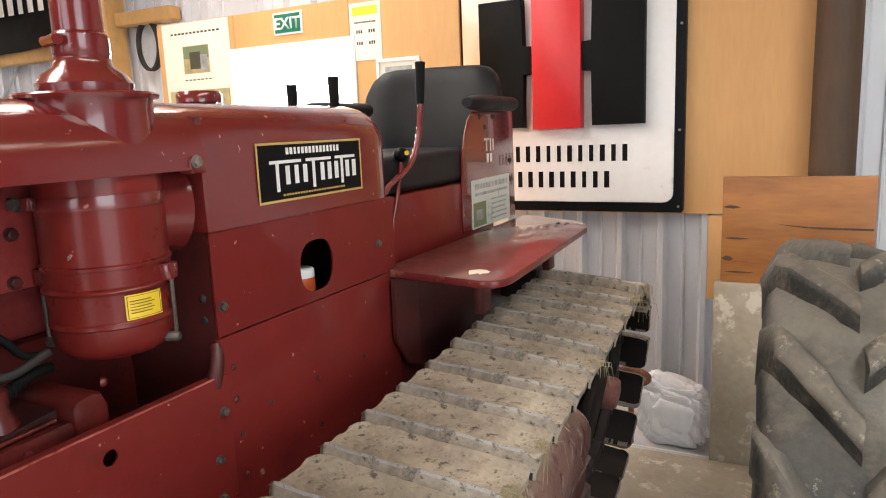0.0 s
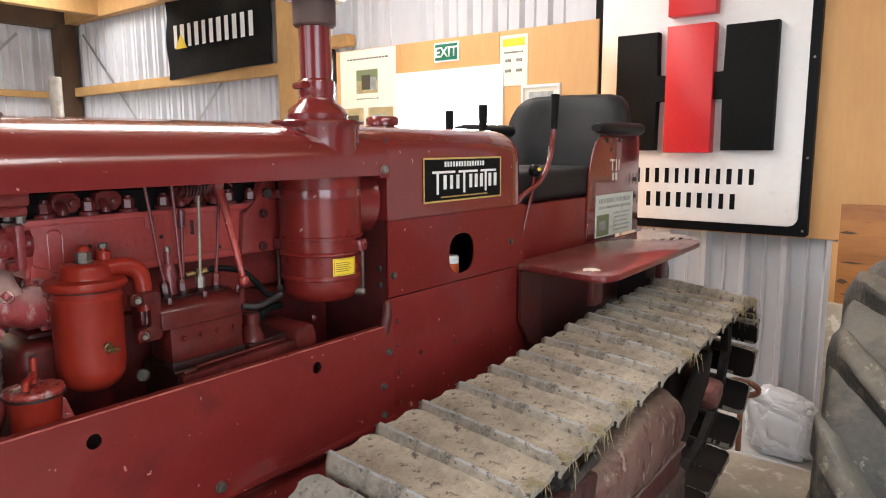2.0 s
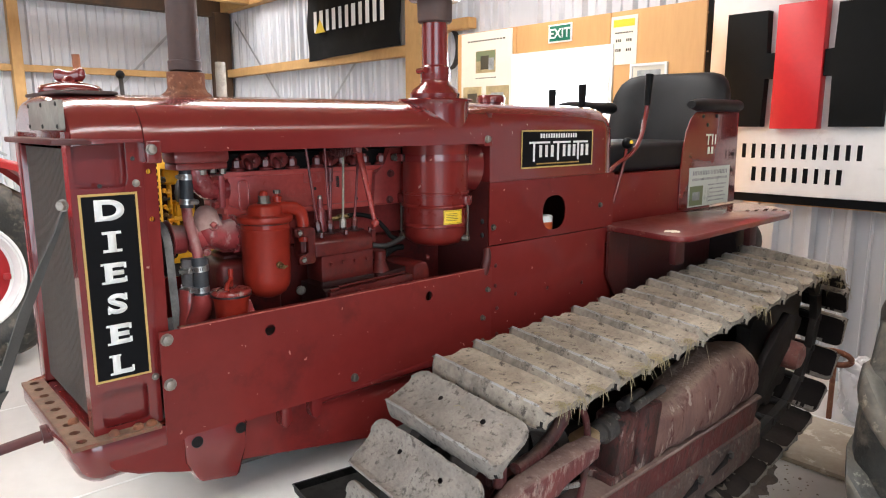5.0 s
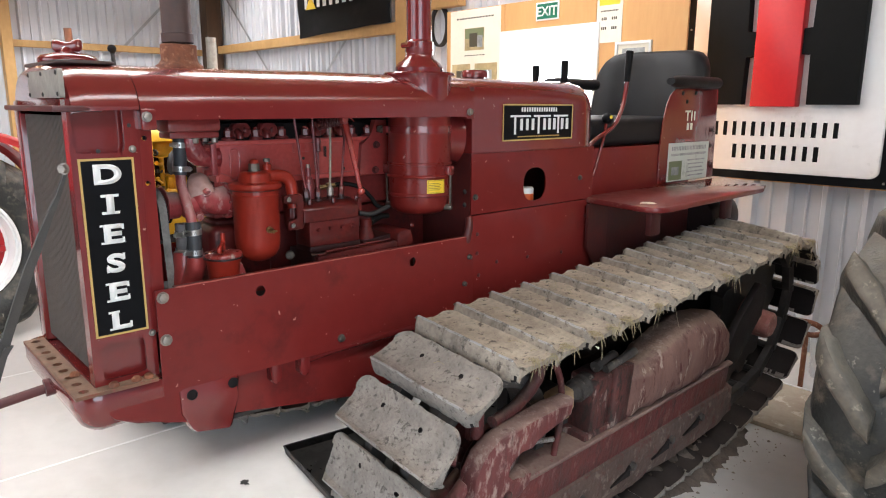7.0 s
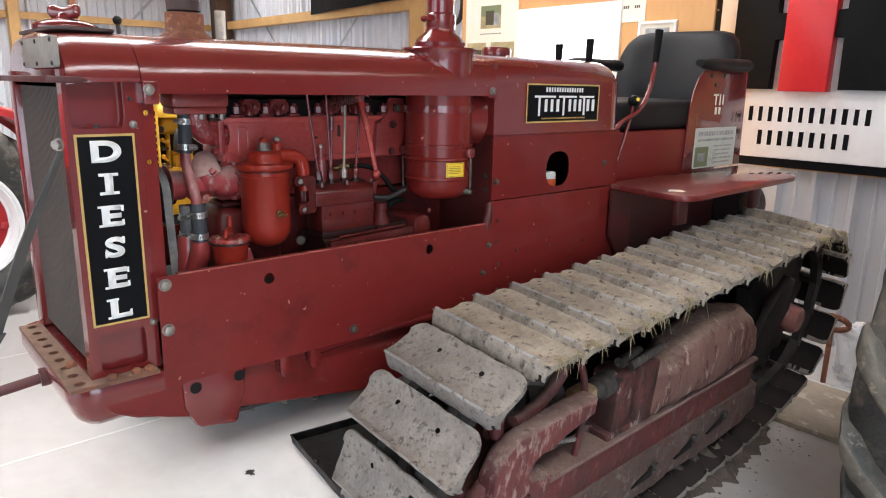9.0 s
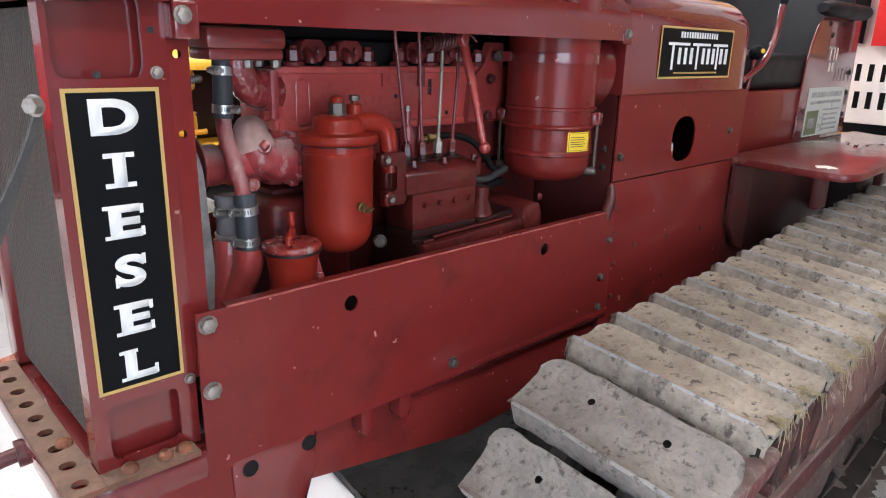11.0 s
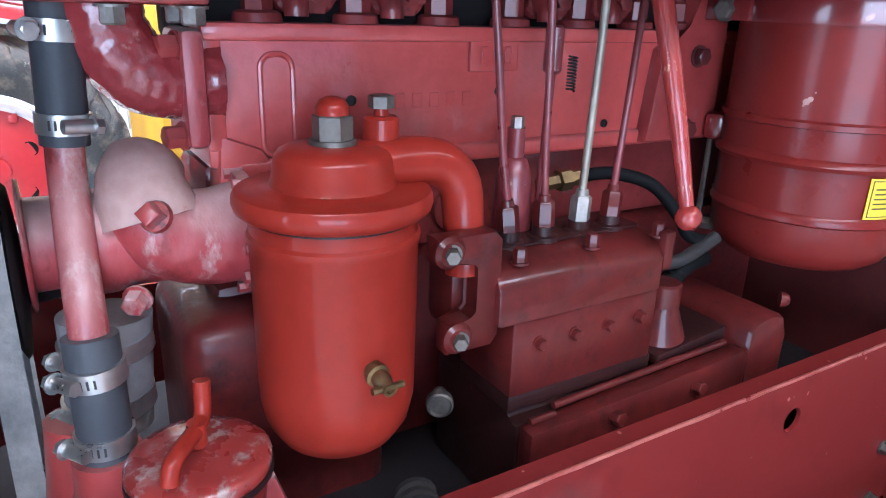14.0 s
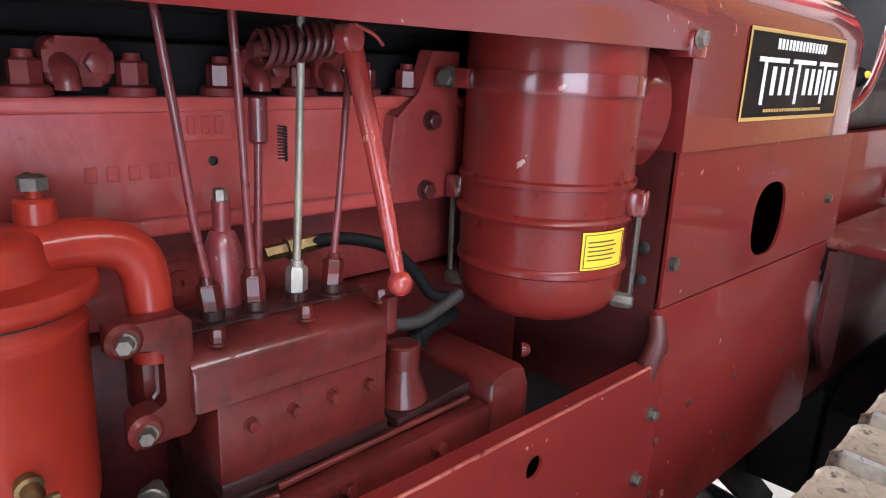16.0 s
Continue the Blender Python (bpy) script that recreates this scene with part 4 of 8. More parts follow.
def mirrored(pts):
    return pts + [(2 * XC - x, z) for x, z in reversed(pts[:-1])]


def hood_outline(side, bottom, top, r, crown=0.008, k=8):
    """Half of the hood's cross-section from its side edge to the middle, as (x, z)."""
    pts = [(side, bottom), (side - 0.001, (bottom + top - r) / 2)]
    for i in range(k + 1):
        a = radians(90 * i / k)
        pts.append((side - r * 1.25 * (1 - math.cos(a)) - 0.001, top - r + r * math.sin(a)))
    x_in = pts[-1][0]
    for i in (1, 2, 3):
        u = i / 3
        pts.append((x_in + (XC - x_in) * u, top + crown * math.sin(u * math.pi / 2)))
    return pts


def shell(bm, sections, thick=0.004):
    """A bent sheet through sections (y, outline): outer and inner skins."""
    rings = []
    for y, out in sections:
        cx, cz = XC, min(z for _, z in out)
        inner = []
        for x, z in out:
            d = Vector((cx - x, cz - z))
            d.normalize()
            inner.append((x + d.x * thick, z + d.y * thick))
        inner[0] = (out[0][0] - thick, out[0][1])
        inner[-1] = (out[-1][0] + thick, out[-1][1])
        rings.append([(x, y, z) for x, z in out] + [(x, y, z) for x, z in reversed(inner)])
    return loft(bm, rings)


# hood
bm = bmesh.new()
shell(bm, [(y, mirrored(hood_outline(-0.922, 1.345, 1.452 + 0.006 * math.sin(y * 2), 0.092))) for y in (0.088, 0.3, 0.55, 0.8, 1.026)])
hood = part("hood", bm, RED, crawler, "glossy red rounded hood")
bm = bmesh.new()
box(bm, -0.955, -0.9195, 0.088, 0.118, 1.325, 1.368, bevel=0.004)
part("hood_corner", bm, RED, crawler)
bm = bmesh.new()
box(bm, -0.948, -0.9195, 0.992, 1.026, 1.338, 1.365, bevel=0.004)
part("hood_corner", bm, RED, crawler)
for p in ((-0.919, 0.092 + 0.006, 1.352), (-0.919, 1.003, 1.358)):
    bm = bmesh.new()
    hexbolt(bm, p, (1, 0, 0), 0.0085, 0.008)
    part("bolt", bm, BOLT, crawler)

# fuel tank cowl behind the hood
bm = bmesh.new()
secs = []
for y, s in ((1.03, 0.0), (1.2, 0.0), (1.45, 0.0), (1.575, 0.0), (1.605, 0.004), (1.628, 0.014), (1.641, 0.03), (1.645, 0.05)):
    secs.append((y, mirrored(hood_outline(COWL_X - s * 0.9, 1.237, 1.456 - s, 0.075))))
rings = [[(x, y, z) for x, z in o] for y, o in secs]
loft(bm, rings, closed_ring=True)
part("fuel_tank_cowl", bm, RED, crawler, "red fuel tank cowl with rounded rear edge")
bm = bmesh.new()
lathe(bm, (-1.19, 1.29, 1.455), (0, 0, 1), [(0, 0.035), (0.012, 0.035), (0.014, 0.046), (0.03, 0.047), (0.037, 0.042), (0.041, 0.0)], 24)
part("fuel_cap", bm, RED, crawler)

# rear side panels with the oval opening
bm = bmesh.new()
holed(bm, "x", COWL_X - 0.008, COWL_X - 0.004, 1.034, 1.643, 1.052, 1.236, 1.326, 1.125, 0.056, 0.054, 2.6)
part("rear_side_panel", bm, PANEL_RED, crawler, "red side panel with an oval opening", smooth=30)
bm = bmesh.new()
box(bm, COWL_X - 0.012, COWL_X - 0.004, 1.03, 1.648, 0.705, 1.049, bevel=0.002)
part("lower_rear_panel", bm, PANEL_RED, crawler)
bm = bmesh.new()
box(bm, 2 * XC - COWL_X + 0.004, 2 * XC - COWL_X + 0.012, 1.03, 1.648, 0.705, 1.236, bevel=0.002)
part("far_rear_panel", bm, RED, crawler)
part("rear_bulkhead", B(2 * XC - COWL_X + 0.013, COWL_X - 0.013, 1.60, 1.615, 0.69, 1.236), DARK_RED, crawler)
# Front bulkhead is darker than the body red, holding the bay's shade.
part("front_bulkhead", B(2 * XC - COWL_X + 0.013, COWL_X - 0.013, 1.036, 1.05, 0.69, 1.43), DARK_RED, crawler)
for y, z in ((1.05, 1.105), (1.567, 1.13)):
    bm = bmesh.new()
    hexbolt(bm, (COWL_X - 0.0045, y, z), (1, 0, 0), 0.008, 0.008)
    part("bolt", bm, DULL_BOLT, crawler)
for y, z in ((1.062, 0.99), (1.062, 0.93), (1.07, 0.86), (1.151, 0.89), (1.3, 0.885), (1.48, 0.875), (1.07, 0.78), (1.3, 0.78), (1.16, 0.72), (1.5, 0.72), (1.61, 0.99)):
    bm = bmesh.new()
    rivet(bm, (COWL_X - 0.0045, y, z), (1, 0, 0), 0.0065)
    part("rivet", bm, DARK_RED, crawler)
# white and orange canister seen in the oval opening
bm = bmesh.new()
cyl(bm, (-1.02, 1.375, 1.055), (-1.02, 1.375, 1.105), 0.026, bevel=0.004)
part("canister", bm, LETTER, crawler, "small white canister behind the opening")
bm = bmesh.new()
cyl(bm, (-1.02, 1.375, 1.0505), (-1.02, 1.375, 1.085), 0.0265, bevel=0.002)
part("canister_base", bm, surface("orange", (0.65, 0.12, 0.02), (0.5, 0.08, 0.02)), crawler)

# dark decal with plain bars, gold outline
bm = bmesh.new()
prism(bm, round_rect(1.160, 1.506, 1.268, 1.381, 0.004), "x", COWL_X + 0.0004, COWL_X + 0.0012)
decal = part("hood_decal", bm, BLACK, crawler, "black decal with a gold border and white lettering", smooth=0)
bm = bmesh.new()
for a in ((1.160, 1.506, 1.268, 1.2725), (1.160, 1.506, 1.3765, 1.381), (1.160, 1.1645, 1.2725, 1.3765), (1.5015, 1.506, 1.2725, 1.3765)):
    box(bm, COWL_X + 0.0012, COWL_X + 0.0017, *a)
part("border", bm, GOLD, decal, "gold border line", smooth=0)
bm = bmesh.new()
bars(bm, SIDE, (COWL_X + 0.0012, 1.333, 1.364), 0.18, 0.013, 15, 0.62, 0.0006, seed=2)
for u0, w in ((1.195, 0.095), (1.305, 0.085), (1.405, 0.075)):
    box(bm, COWL_X + 0.0012, COWL_X + 0.0018, u0, u0 + w, 1.341, 1.347)
for u0 in (1.212, 1.325, 1.425):
    box(bm, COWL_X + 0.0012, COWL_X + 0.0018, u0, u0 + 0.009, 1.288, 1.341)
bars(bm, SIDE, (COWL_X + 0.0012, 1.274, 1.318), 0.082, 0.036, 3, 0.5, 0.0006, seed=4)
bars(bm, SIDE, (COWL_X + 0.0012, 1.384, 1.318), 0.075, 0.036, 3, 0.5, 0.0006, seed=5)
bars(bm, SIDE, (COWL_X + 0.0012, 1.463, 1.318), 0.052, 0.036, 2, 0.5, 0.0006, seed=6)
part("lettering", bm, LETTER, decal, "white lettering shown as bars", smooth=0)
bm = bmesh.new()
bars(bm, SIDE, (COWL_X + 0.0012, 1.333, 1.2805), 0.21, 0.004, 24, 0.7, 0.0005, seed=7)
part("small_print", bm, GOLD, decal, smooth=0)

# lower side panel with its two round holes and folded lip
bm = bmesh.new()
holed(bm, "x", PANEL_X - 0.004, PANEL_X, 0.086, 0.56, 0.755, 0.992, 0.326, 0.949, 0.0125, 0.0125)
holed(bm, "x", PANEL_X - 0.004, PANEL_X, 0.56, 1.028, 0.755, 0.992, 0.79, 0.948, 0.0125, 0.0125)
bmesh.ops.remove_doubles(bm, verts=bm.verts, dist=0.0001)
box(bm, PANEL_X - 0.022, PANEL_X - 0.0045, 0.13, 1.0, 0.9895, 0.992)
side_panel = part("side_panel", bm, PANEL_RED, crawler, "red lower side panel", smooth=30)
for y, z, r in ((0.1, 0.975, 0.0105), (0.1, 0.881, 0.0105), (0.545, 0.782, 0.009), (1.01, 0.93, 0.007), (0.99, 0.85, 0.007), (0.99, 0.78, 0.007)):
    bm = bmesh.new()
    hexbolt(bm, (PANEL_X + 0.0005, y, z), (1, 0, 0), r, 0.009)
    part("bolt", bm, BOLT if r > 0.01 else DULL_BOLT, side_panel)
bm = bmesh.new()
tube(bm, [(PANEL_X - 0.012, 1.005, 0.975), (PANEL_X - 0.004, 1.012, 1.02), (PANEL_X - 0.014, 1.02, 1.045)], [0.014, 0.010], 10, smooth=5)
part("catch", bm, DARK_RED, side_panel, "dark panel catch")
bm = bmesh.new()
tube(bm, [(PANEL_X - 0.0015 + 0.0006 * noise.noise(Vector((k * 0.9, 0, 0))), 0.128 + 0.872 * k / 40, 0.9922 + 0.0005 * noise.noise(Vector((k * 1.3, 5, 0)))) for k in range(41)], 0.0019, 8)
part("rubbed_edge", bm, surface("rubbed_edge_paint", (0.42, 0.135, 0.105), (0.20, 0.030, 0.026), rough=0.3, scale=30, fine=160, bump=0.1, coat=0.4), side_panel, "rubbed pale edge of the panel")
part("far_side_panel", B(2 * XC - PANEL_X, 2 * XC - PANEL_X + 0.004, 0.086, 1.028, 0.755, 0.992), RED, crawler)

# main frame under the engine
bm = bmesh.new()
prism(bm, [(-0.03, 0.796), (0.262, 0.796), (0.262, 0.70), (0.20, 0.655), (0.12, 0.682), (0.085, 0.693), (0.03, 0.705), (-0.015, 0.728), (-0.04, 0.758)], "x", -0.975, PANEL_X - 0.0045, 0.010)
fr = part("frame_front", bm, PANEL_RED, crawler, "red cast front of the main frame")
bm = bmesh.new()
prism(bm, [(0.255, 0.796), (1.10, 0.796), (1.10, 0.60), (0.62, 0.585), (0.255, 0.648)], "x", -0.99, PANEL_X - 0.034, 0.008)
part("frame_rail", bm, PANEL_RED, crawler, "red main frame side")
bm = bmesh.new()
prism(bm, [(0.118, 0.765), (0.12, 0.70), (0.143, 0.655), (0.152, 0.646), (0.228, 0.632), (0.238, 0.638), (0.252, 0.70), (0.264, 0.765)], "x", -0.97, PANEL_X + 0.002, 0.010)
part("mounting_boss", bm, RED, fr)
bm = bmesh.new()
prism(bm, [(0.0, 0.80), (1.10, 0.80), (1.10, 0.60), (0.62, 0.60), (0.28, 0.64), (0.125, 0.675), (-0.045, 0.765)], "x", 2 * XC + 0.930, 2 * XC + 0.965, 0.006)
part("frame_rail", bm, PANEL_RED, crawler)
# Solid black discs paint the dark inside of the bolt holes.
for y, z in ((0.146, 0.742), (0.243, 0.744)):
    bm = bmesh.new()
    lathe(bm, (PANEL_X + 0.0021, y, z), (1, 0, 0), [(0, 0.0125), (0.0015, 0.0125), (0.002, 0.0105), (0.0003, 0.010), (0.0003, 0)], 20)
    part("bolt_hole", bm, SHADE_GREASE, fr, "dark bolt hole")
# rounded pressed step along the lower panel
bm = bmesh.new()
tube(bm, [(PANEL_X - 0.034, 0.44, 0.742), (PANEL_X - 0.026, 0.50, 0.752), (PANEL_X - 0.020, 0.58, 0.758), (PANEL_X - 0.019, 0.8, 0.758), (PANEL_X - 0.019, 1.03, 0.758)], [0.019, 0.0215], 20, smooth=6)
part("panel_step", bm, RED, crawler, "rolled glossy foot of the side panel")
for y in (0.36, 0.44):
    bm = bmesh.new()
    prism(bm, round_rect(y - 0.013, y + 0.013, 0.705, 0.775, 0.012), "x", PANEL_X - 0.036, PANEL_X - 0.005, 0.004)
    part("lug", bm, RED, fr)
# oil pan between the rails
bm = bmesh.new()
loft(bm, [[(XC - w, y, zb + 0.03), (XC - w + 0.04, y, zb), (XC + w - 0.04, y, zb), (XC + w, y, zb + 0.03), (XC + w, y, 0.9), (XC - w, y, 0.9)] for y, w, zb in ((0.14, 0.12, 0.72), (0.25, 0.18, 0.60), (0.9, 0.19, 0.58), (1.05, 0.19, 0.60))])
# Pan and transmission are black so the belly's shade sits in their colour.
part("oil_pan", bm, SHADE_GREASE, crawler)
part("transmission_case", B(XC - 0.23, XC + 0.225, 1.055, 2.45, 0.68, 1.0, bevel=0.03), SHADE_GREASE, crawler, "transmission housing with belly shade in its black colour")
bm = bmesh.new()
prism(bm, round_rect(XC - 0.235, XC + 0.235, 0.70, 0.80, 0.04), "y", -0.045, 0.0, 0.01)
part("front_crossmember", bm, RED, crawler)

# radiator
rad = part("radiator_frame", (lambda b: (holed(b, "x", RAD_X - 0.006, RAD_X, -0.042, 0.088, 1.225, 1.385, 0.012, 1.328, 0.047, 0.046, 9.0),
                                         holed(b, "x", RAD_X - 0.006, RAD_X, -0.042, 0.088, 0.80, 0.915, 0.02, 0.853, 0.044, 0.038, 9.0),
                                         box(b, RAD_X - 0.006, RAD_X, -0.042, 0.088, 0.915, 1.225),
                                         box(b, RAD_X - 0.024, RAD_X - 0.019, -0.034, 0.080, 0.80, 1.385),
                                         box(b, RAD_X - 0.032, RAD_X - 0.006, -0.042, -0.034, 0.80, 1.385),
                                         box(b, RAD_X - 0.032, RAD_X - 0.006, 0.08, 0.088, 0.80, 1.385),
                                         b)[-1])(bmesh.new()), RED, crawler, "red cast radiator side frame with pockets", smooth=30)
bm = bmesh.new()
px0, px1 = RAD_X - 0.007, RAD_X - 0.0015
box(bm, px0, px1, 0.0885, 0.1130, 0.895, 1.192)
holed(bm, "x", px0, px1, 0.0885, 0.1130, 1.192, 1.240, 0.0985, 1.216, 0.0052, 0.0052, 2.0)
box(bm, px0, px1, 0.0885, 0.1130, 1.240, 1.285)
holed(bm, "x", px0, px1, 0.0885, 0.1130, 1.285, 1.333, 0.0985, 1.309, 0.0052, 0.0052, 2.0)
box(bm, px0, px1, 0.0885, 0.1130, 1.333, 1.3715)
box(bm, px0 - 0.016, px0, 0.1085, 0.1130, 0.895, 1.3715)
part("bay_strip", bm, PANEL_RED, rad, "red flat strip with two holes", smooth=30)
part("radiator_frame", B(2 * XC - RAD_X, 2 * XC - RAD_X + 0.05, -0.042, 0.088, 0.80, 1.385, bevel=0.006), RED, crawler)
bm = bmesh.new()
prism(bm, [(RAD_X - 0.037, -0.03), (2 * XC - RAD_X + 0.052, -0.03), (2 * XC - RAD_X + 0.052, 0.06), (RAD_X - 0.037, 0.06)], "z", 0.82, 1.36)
core = part("radiator_core", bm, CORE, crawler, "grey finned radiator core", smooth=0)
for i in range(34):
    x = RAD_X - 0.042 - i * 0.0105
    part("fin", B(x - 0.0012, x + 0.0012, -0.0312, -0.0305, 0.825, 1.355), CORE, core, smooth=0)
bm = bmesh.new()
secs = [(y, mirrored(hood_outline(RAD_X + 0.019 - s, 1.372, 1.4535 - s * 0.5, 0.088))) for y, s in ((-0.038, 0.022), (-0.033, 0.012), (-0.012, 0.005), (0.03, 0.001), (0.0865, 0.0))]
loft(bm, [[(x, y, z) for x, z in o] for y, o in secs])
part("top_tank", bm, RED, crawler, "red radiator top tank")
part("tank_flange", B(2 * XC - RAD_X + 0.04, RAD_X + 0.014, -0.068, 0.02, 1.362, 1.3735, bevel=0.003), DARK_RED, crawler)
bm = bmesh.new()
prism(bm, round_rect(-1.190, RAD_X - 0.004, 1.388, 1.442, 0.004), "y", -0.0475, -0.0385, 0.002)
plate = part("name_plate", bm, PLATE_GREY, crawler, "worn grey metal plate without readable letters")
for x in (-1.18, -1.072, RAD_X - 0.016):
    bm = bmesh.new()
    for z in (1.395, 1.435):
        rivet(bm, (x, -0.048, z), (0, -1, 0), 0.0045)
    part("rivet", bm, DARK_STEEL, plate)
bm = bmesh.new()
prism(bm, round_rect(XC - 0.15, XC + 0.15, -0.03, 0.085, 0.03), "z", 1.4565, 1.4625, 0.002)
part("tank_lid", bm, PIPE_RUST, crawler, "thin rusty lid plate")
bm = bmesh.new()
lathe(bm, (XC, 0.03, 1.4625), (0, 0, 1), [(0, 0.058), (0.004, 0.060), (0.010, 0.059), (0.016, 0.052), (0.021, 0.030), (0.024, 0.016), (0.032, 0.013), (0.040, 0.0)], 28)
cap = part("radiator_cap", bm, RED, crawler, "red wing-nut radiator cap")
bm = bmesh.new()
for s in (-1, 1):
    rings = []
    for q, w, h in ((0.0, 0.008, 0.011), (0.010, 0.007, 0.011), (0.020, 0.008, 0.013), (0.028, 0.009, 0.014), (0.034, 0.006, 0.010), (0.036, 0.002, 0.004)):
        c = Vector((XC + s * q * 0.8, 0.03 + s * q * 0.6, 1.497 + q * 0.12))
        rings.append([c + Vector((-0.6 * s, 0.8 * s, 0)) * (w * math.cos(a)) + Vector((0, 0, h * math.sin(a))) for a in [2 * math.pi * k / 14 for k in range(14)]])
    loft(bm, rings)
part("wing", bm, RED, cap)
# perforated angle under the radiator
bm = bmesh.new()
nx = 9
for i in range(nx):
    w = (RAD_X + 0.03 - (2 * XC - RAD_X + 0.03)) / nx
    x0 = 2 * XC - RAD_X + 0.03 + i * w
    holed(bm, "z", 0.797, 0.805, x0, x0 + w, -0.088, -0.043, x0 + w / 2, -0.066, 0.010, 0.010, k=12)
bmesh.ops.remove_doubles(bm, verts=bm.verts, dist=0.0002)
part("angle_return", B(RAD_X - 0.002, RAD_X + 0.03, -0.0425, 0.075, 0.797, 0.805), RUSTY_ANGLE, crawler, smooth=0)
part("bottom_angle", bm, RUSTY_ANGLE, crawler, "rusty perforated angle under the radiator", smooth=0)
for x, y in ((RAD_X + 0.014, -0.01), (RAD_X + 0.014, 0.035), (RAD_X + 0.014, 0.06), (RAD_X - 0.1, -0.055)):
    bm = bmesh.new()
    rivet(bm, (x, y, 0.805), (0, 0, 1), 0.011, 0.010)
    part("rivet", bm, RUST, crawler)
bm = bmesh.new()
R_N, XS = 0.055, PANEL_X - 0.004
nose = [(XS, 0.10, 1, 0), (XS, 0.03, 1, 0)] + [(XS - R_N + R_N * math.cos(a), -0.028 - R_N * math.sin(a), math.cos(a), -math.sin(a)) for a in [radians(9 * i) for i in range(11)]]
nose += [(2 * XC - x, y, -nx_, ny_) for x, y, nx_, ny_ in reversed(nose)]
loft(bm, [[(x + ox * off, y + oy * off, z) for off, z in ((-0.04, 0.7955), (0.0, 0.7955), (0.003, 0.791), (0.003, 0.762), (-0.001, 0.752), (-0.006, 0.735), (-0.014, 0.719), (-0.026, 0.708), (-0.04, 0.704))] for x, y, ox, oy in nose])
part("front_casting", bm, RED, crawler, "rounded red nose casting")
# crank rod and flat strap in front
A, P = Vector((XC + 0.02, -0.08, 0.755)), Vector((-1.165, -0.20, 0.735))
bm = bmesh.new()
tube(bm, [A + Vector((0, 0.05, 0.004)), A + (P - A) * 2.6], 0.011, 12)
tube(bm, [A + Vector((0, 0.02, 0)), A + (P - A) * 0.12], 0.02, 14)
part("tow_rod", bm, DARK_RED, crawler, "dark red rod sticking out in front")
bm = bmesh.new()
top = Vector((-0.905, -0.060, 1.259))
d = (P - top).normalized()
w = d.cross(Vector((0.9, 0.4, 0)).normalized()).normalized() * 0.011
nrm = d.cross(w).normalized() * 0.003
nrm = nrm * 0.5
loft(bm, [[q - w * k - nrm, q + w * k - nrm, q + w * k + nrm, q - w * k + nrm] for q, k in ((top, 0.35), (top.lerp(P, 0.10), 0.45), (top.lerp(P, 0.22) + nrm * 4, 0.8), (top.lerp(P, 0.4) + nrm * 8, 1.05), (top.lerp(P, 0.7) + nrm * 8, 1.1), (P + Vector((0.012, -0.004, 0.0)), 0.9), (P + Vector((0.006, -0.004, -0.014)), 0.8))])
strap = part("strap", bm, WEBBING, crawler, "grey webbing strap hung round the rod")
bm = bmesh.new()
loft(bm, [[q - w * k - nrm, q + w * k - nrm, q + w * k + nrm, q - w * k + nrm] for q, k in ((top.lerp(P, 0.72) + Vector((-0.004, 0.002, 0)), 0.8), (top.lerp(P, 0.86) + Vector((-0.012, -0.010, 0)), 0.7), (P + Vector((-0.012, -0.022, 0.004)), 0.6), (P + Vector((-0.006, -0.018, -0.013)), 0.6))])
part("strap_end", bm, WEBBING, strap)
bm = bmesh.new()
hexbolt(bm, top + Vector((0.0, -0.004, 0)), (0.6, -0.8, 0), 0.009, 0.01)
part("bolt", bm, BOLT, crawler)

# DIESEL decal down the radiator frame
DX = RAD_X + 0.0004
part("diesel_decal", B(DX, DX + 0.001, -0.031, 0.073, 0.908, 1.272), GOLD, crawler, "tall black decal with a gold border and white letters", smooth=0)
part("decal_field", B(DX + 0.001, DX + 0.0015, -0.0265, 0.0685, 0.9125, 1.2675), BLACK, bpy.data.objects["diesel_decal"], smooth=0)
for i, ch in enumerate("DIESEL"):
    z = 1.2405 - i * 0.0602
    writing("letter", ch, (DX + 0.0016, 0.0205, z), 0.040, SIDE, LETTER, bpy.data.objects["diesel_decal"], bold=0.045, wide=1.42 if ch != "I" else 1.5, deep=0.0006)
    serifs = {"I": [(-0.017, 0.017, 0.0145, 0.020), (-0.017, 0.017, -0.020, -0.0145)], "D": [(-0.026, -0.008, 0.0155, 0.020), (-0.026, -0.008, -0.020, -0.0155)],
              "E": [(-0.024, -0.008, 0.0155, 0.020), (-0.024, -0.008, -0.020, -0.0155), (0.017, 0.0215, 0.008, 0.019), (0.017, 0.0215, -0.019, -0.008)],
              "L": [(-0.024, -0.002, 0.0155, 0.020), (-0.024, -0.008, -0.020, -0.0155), (0.0165, 0.021, -0.019, -0.006)], "S": [(0.014, 0.0185, 0.006, 0.019), (-0.0185, -0.014, -0.019, -0.006)]}[ch]
    for u0, u1, v0, v1 in serifs:
        part("serif", B(DX + 0.0016, DX + 0.0021, 0.0205 + u0, 0.0205 + u1, z + v0, z + v1), LETTER, bpy.data.objects["diesel_decal"], smooth=0)
for y, z in ((0.073, 1.288), (0.080, 0.897)):
    bm = bmesh.new()
    hexbolt(bm, (RAD_X, y, z), (1, 0, 0), 0.006, 0.006)
    part("bolt", bm, BOLT, crawler)
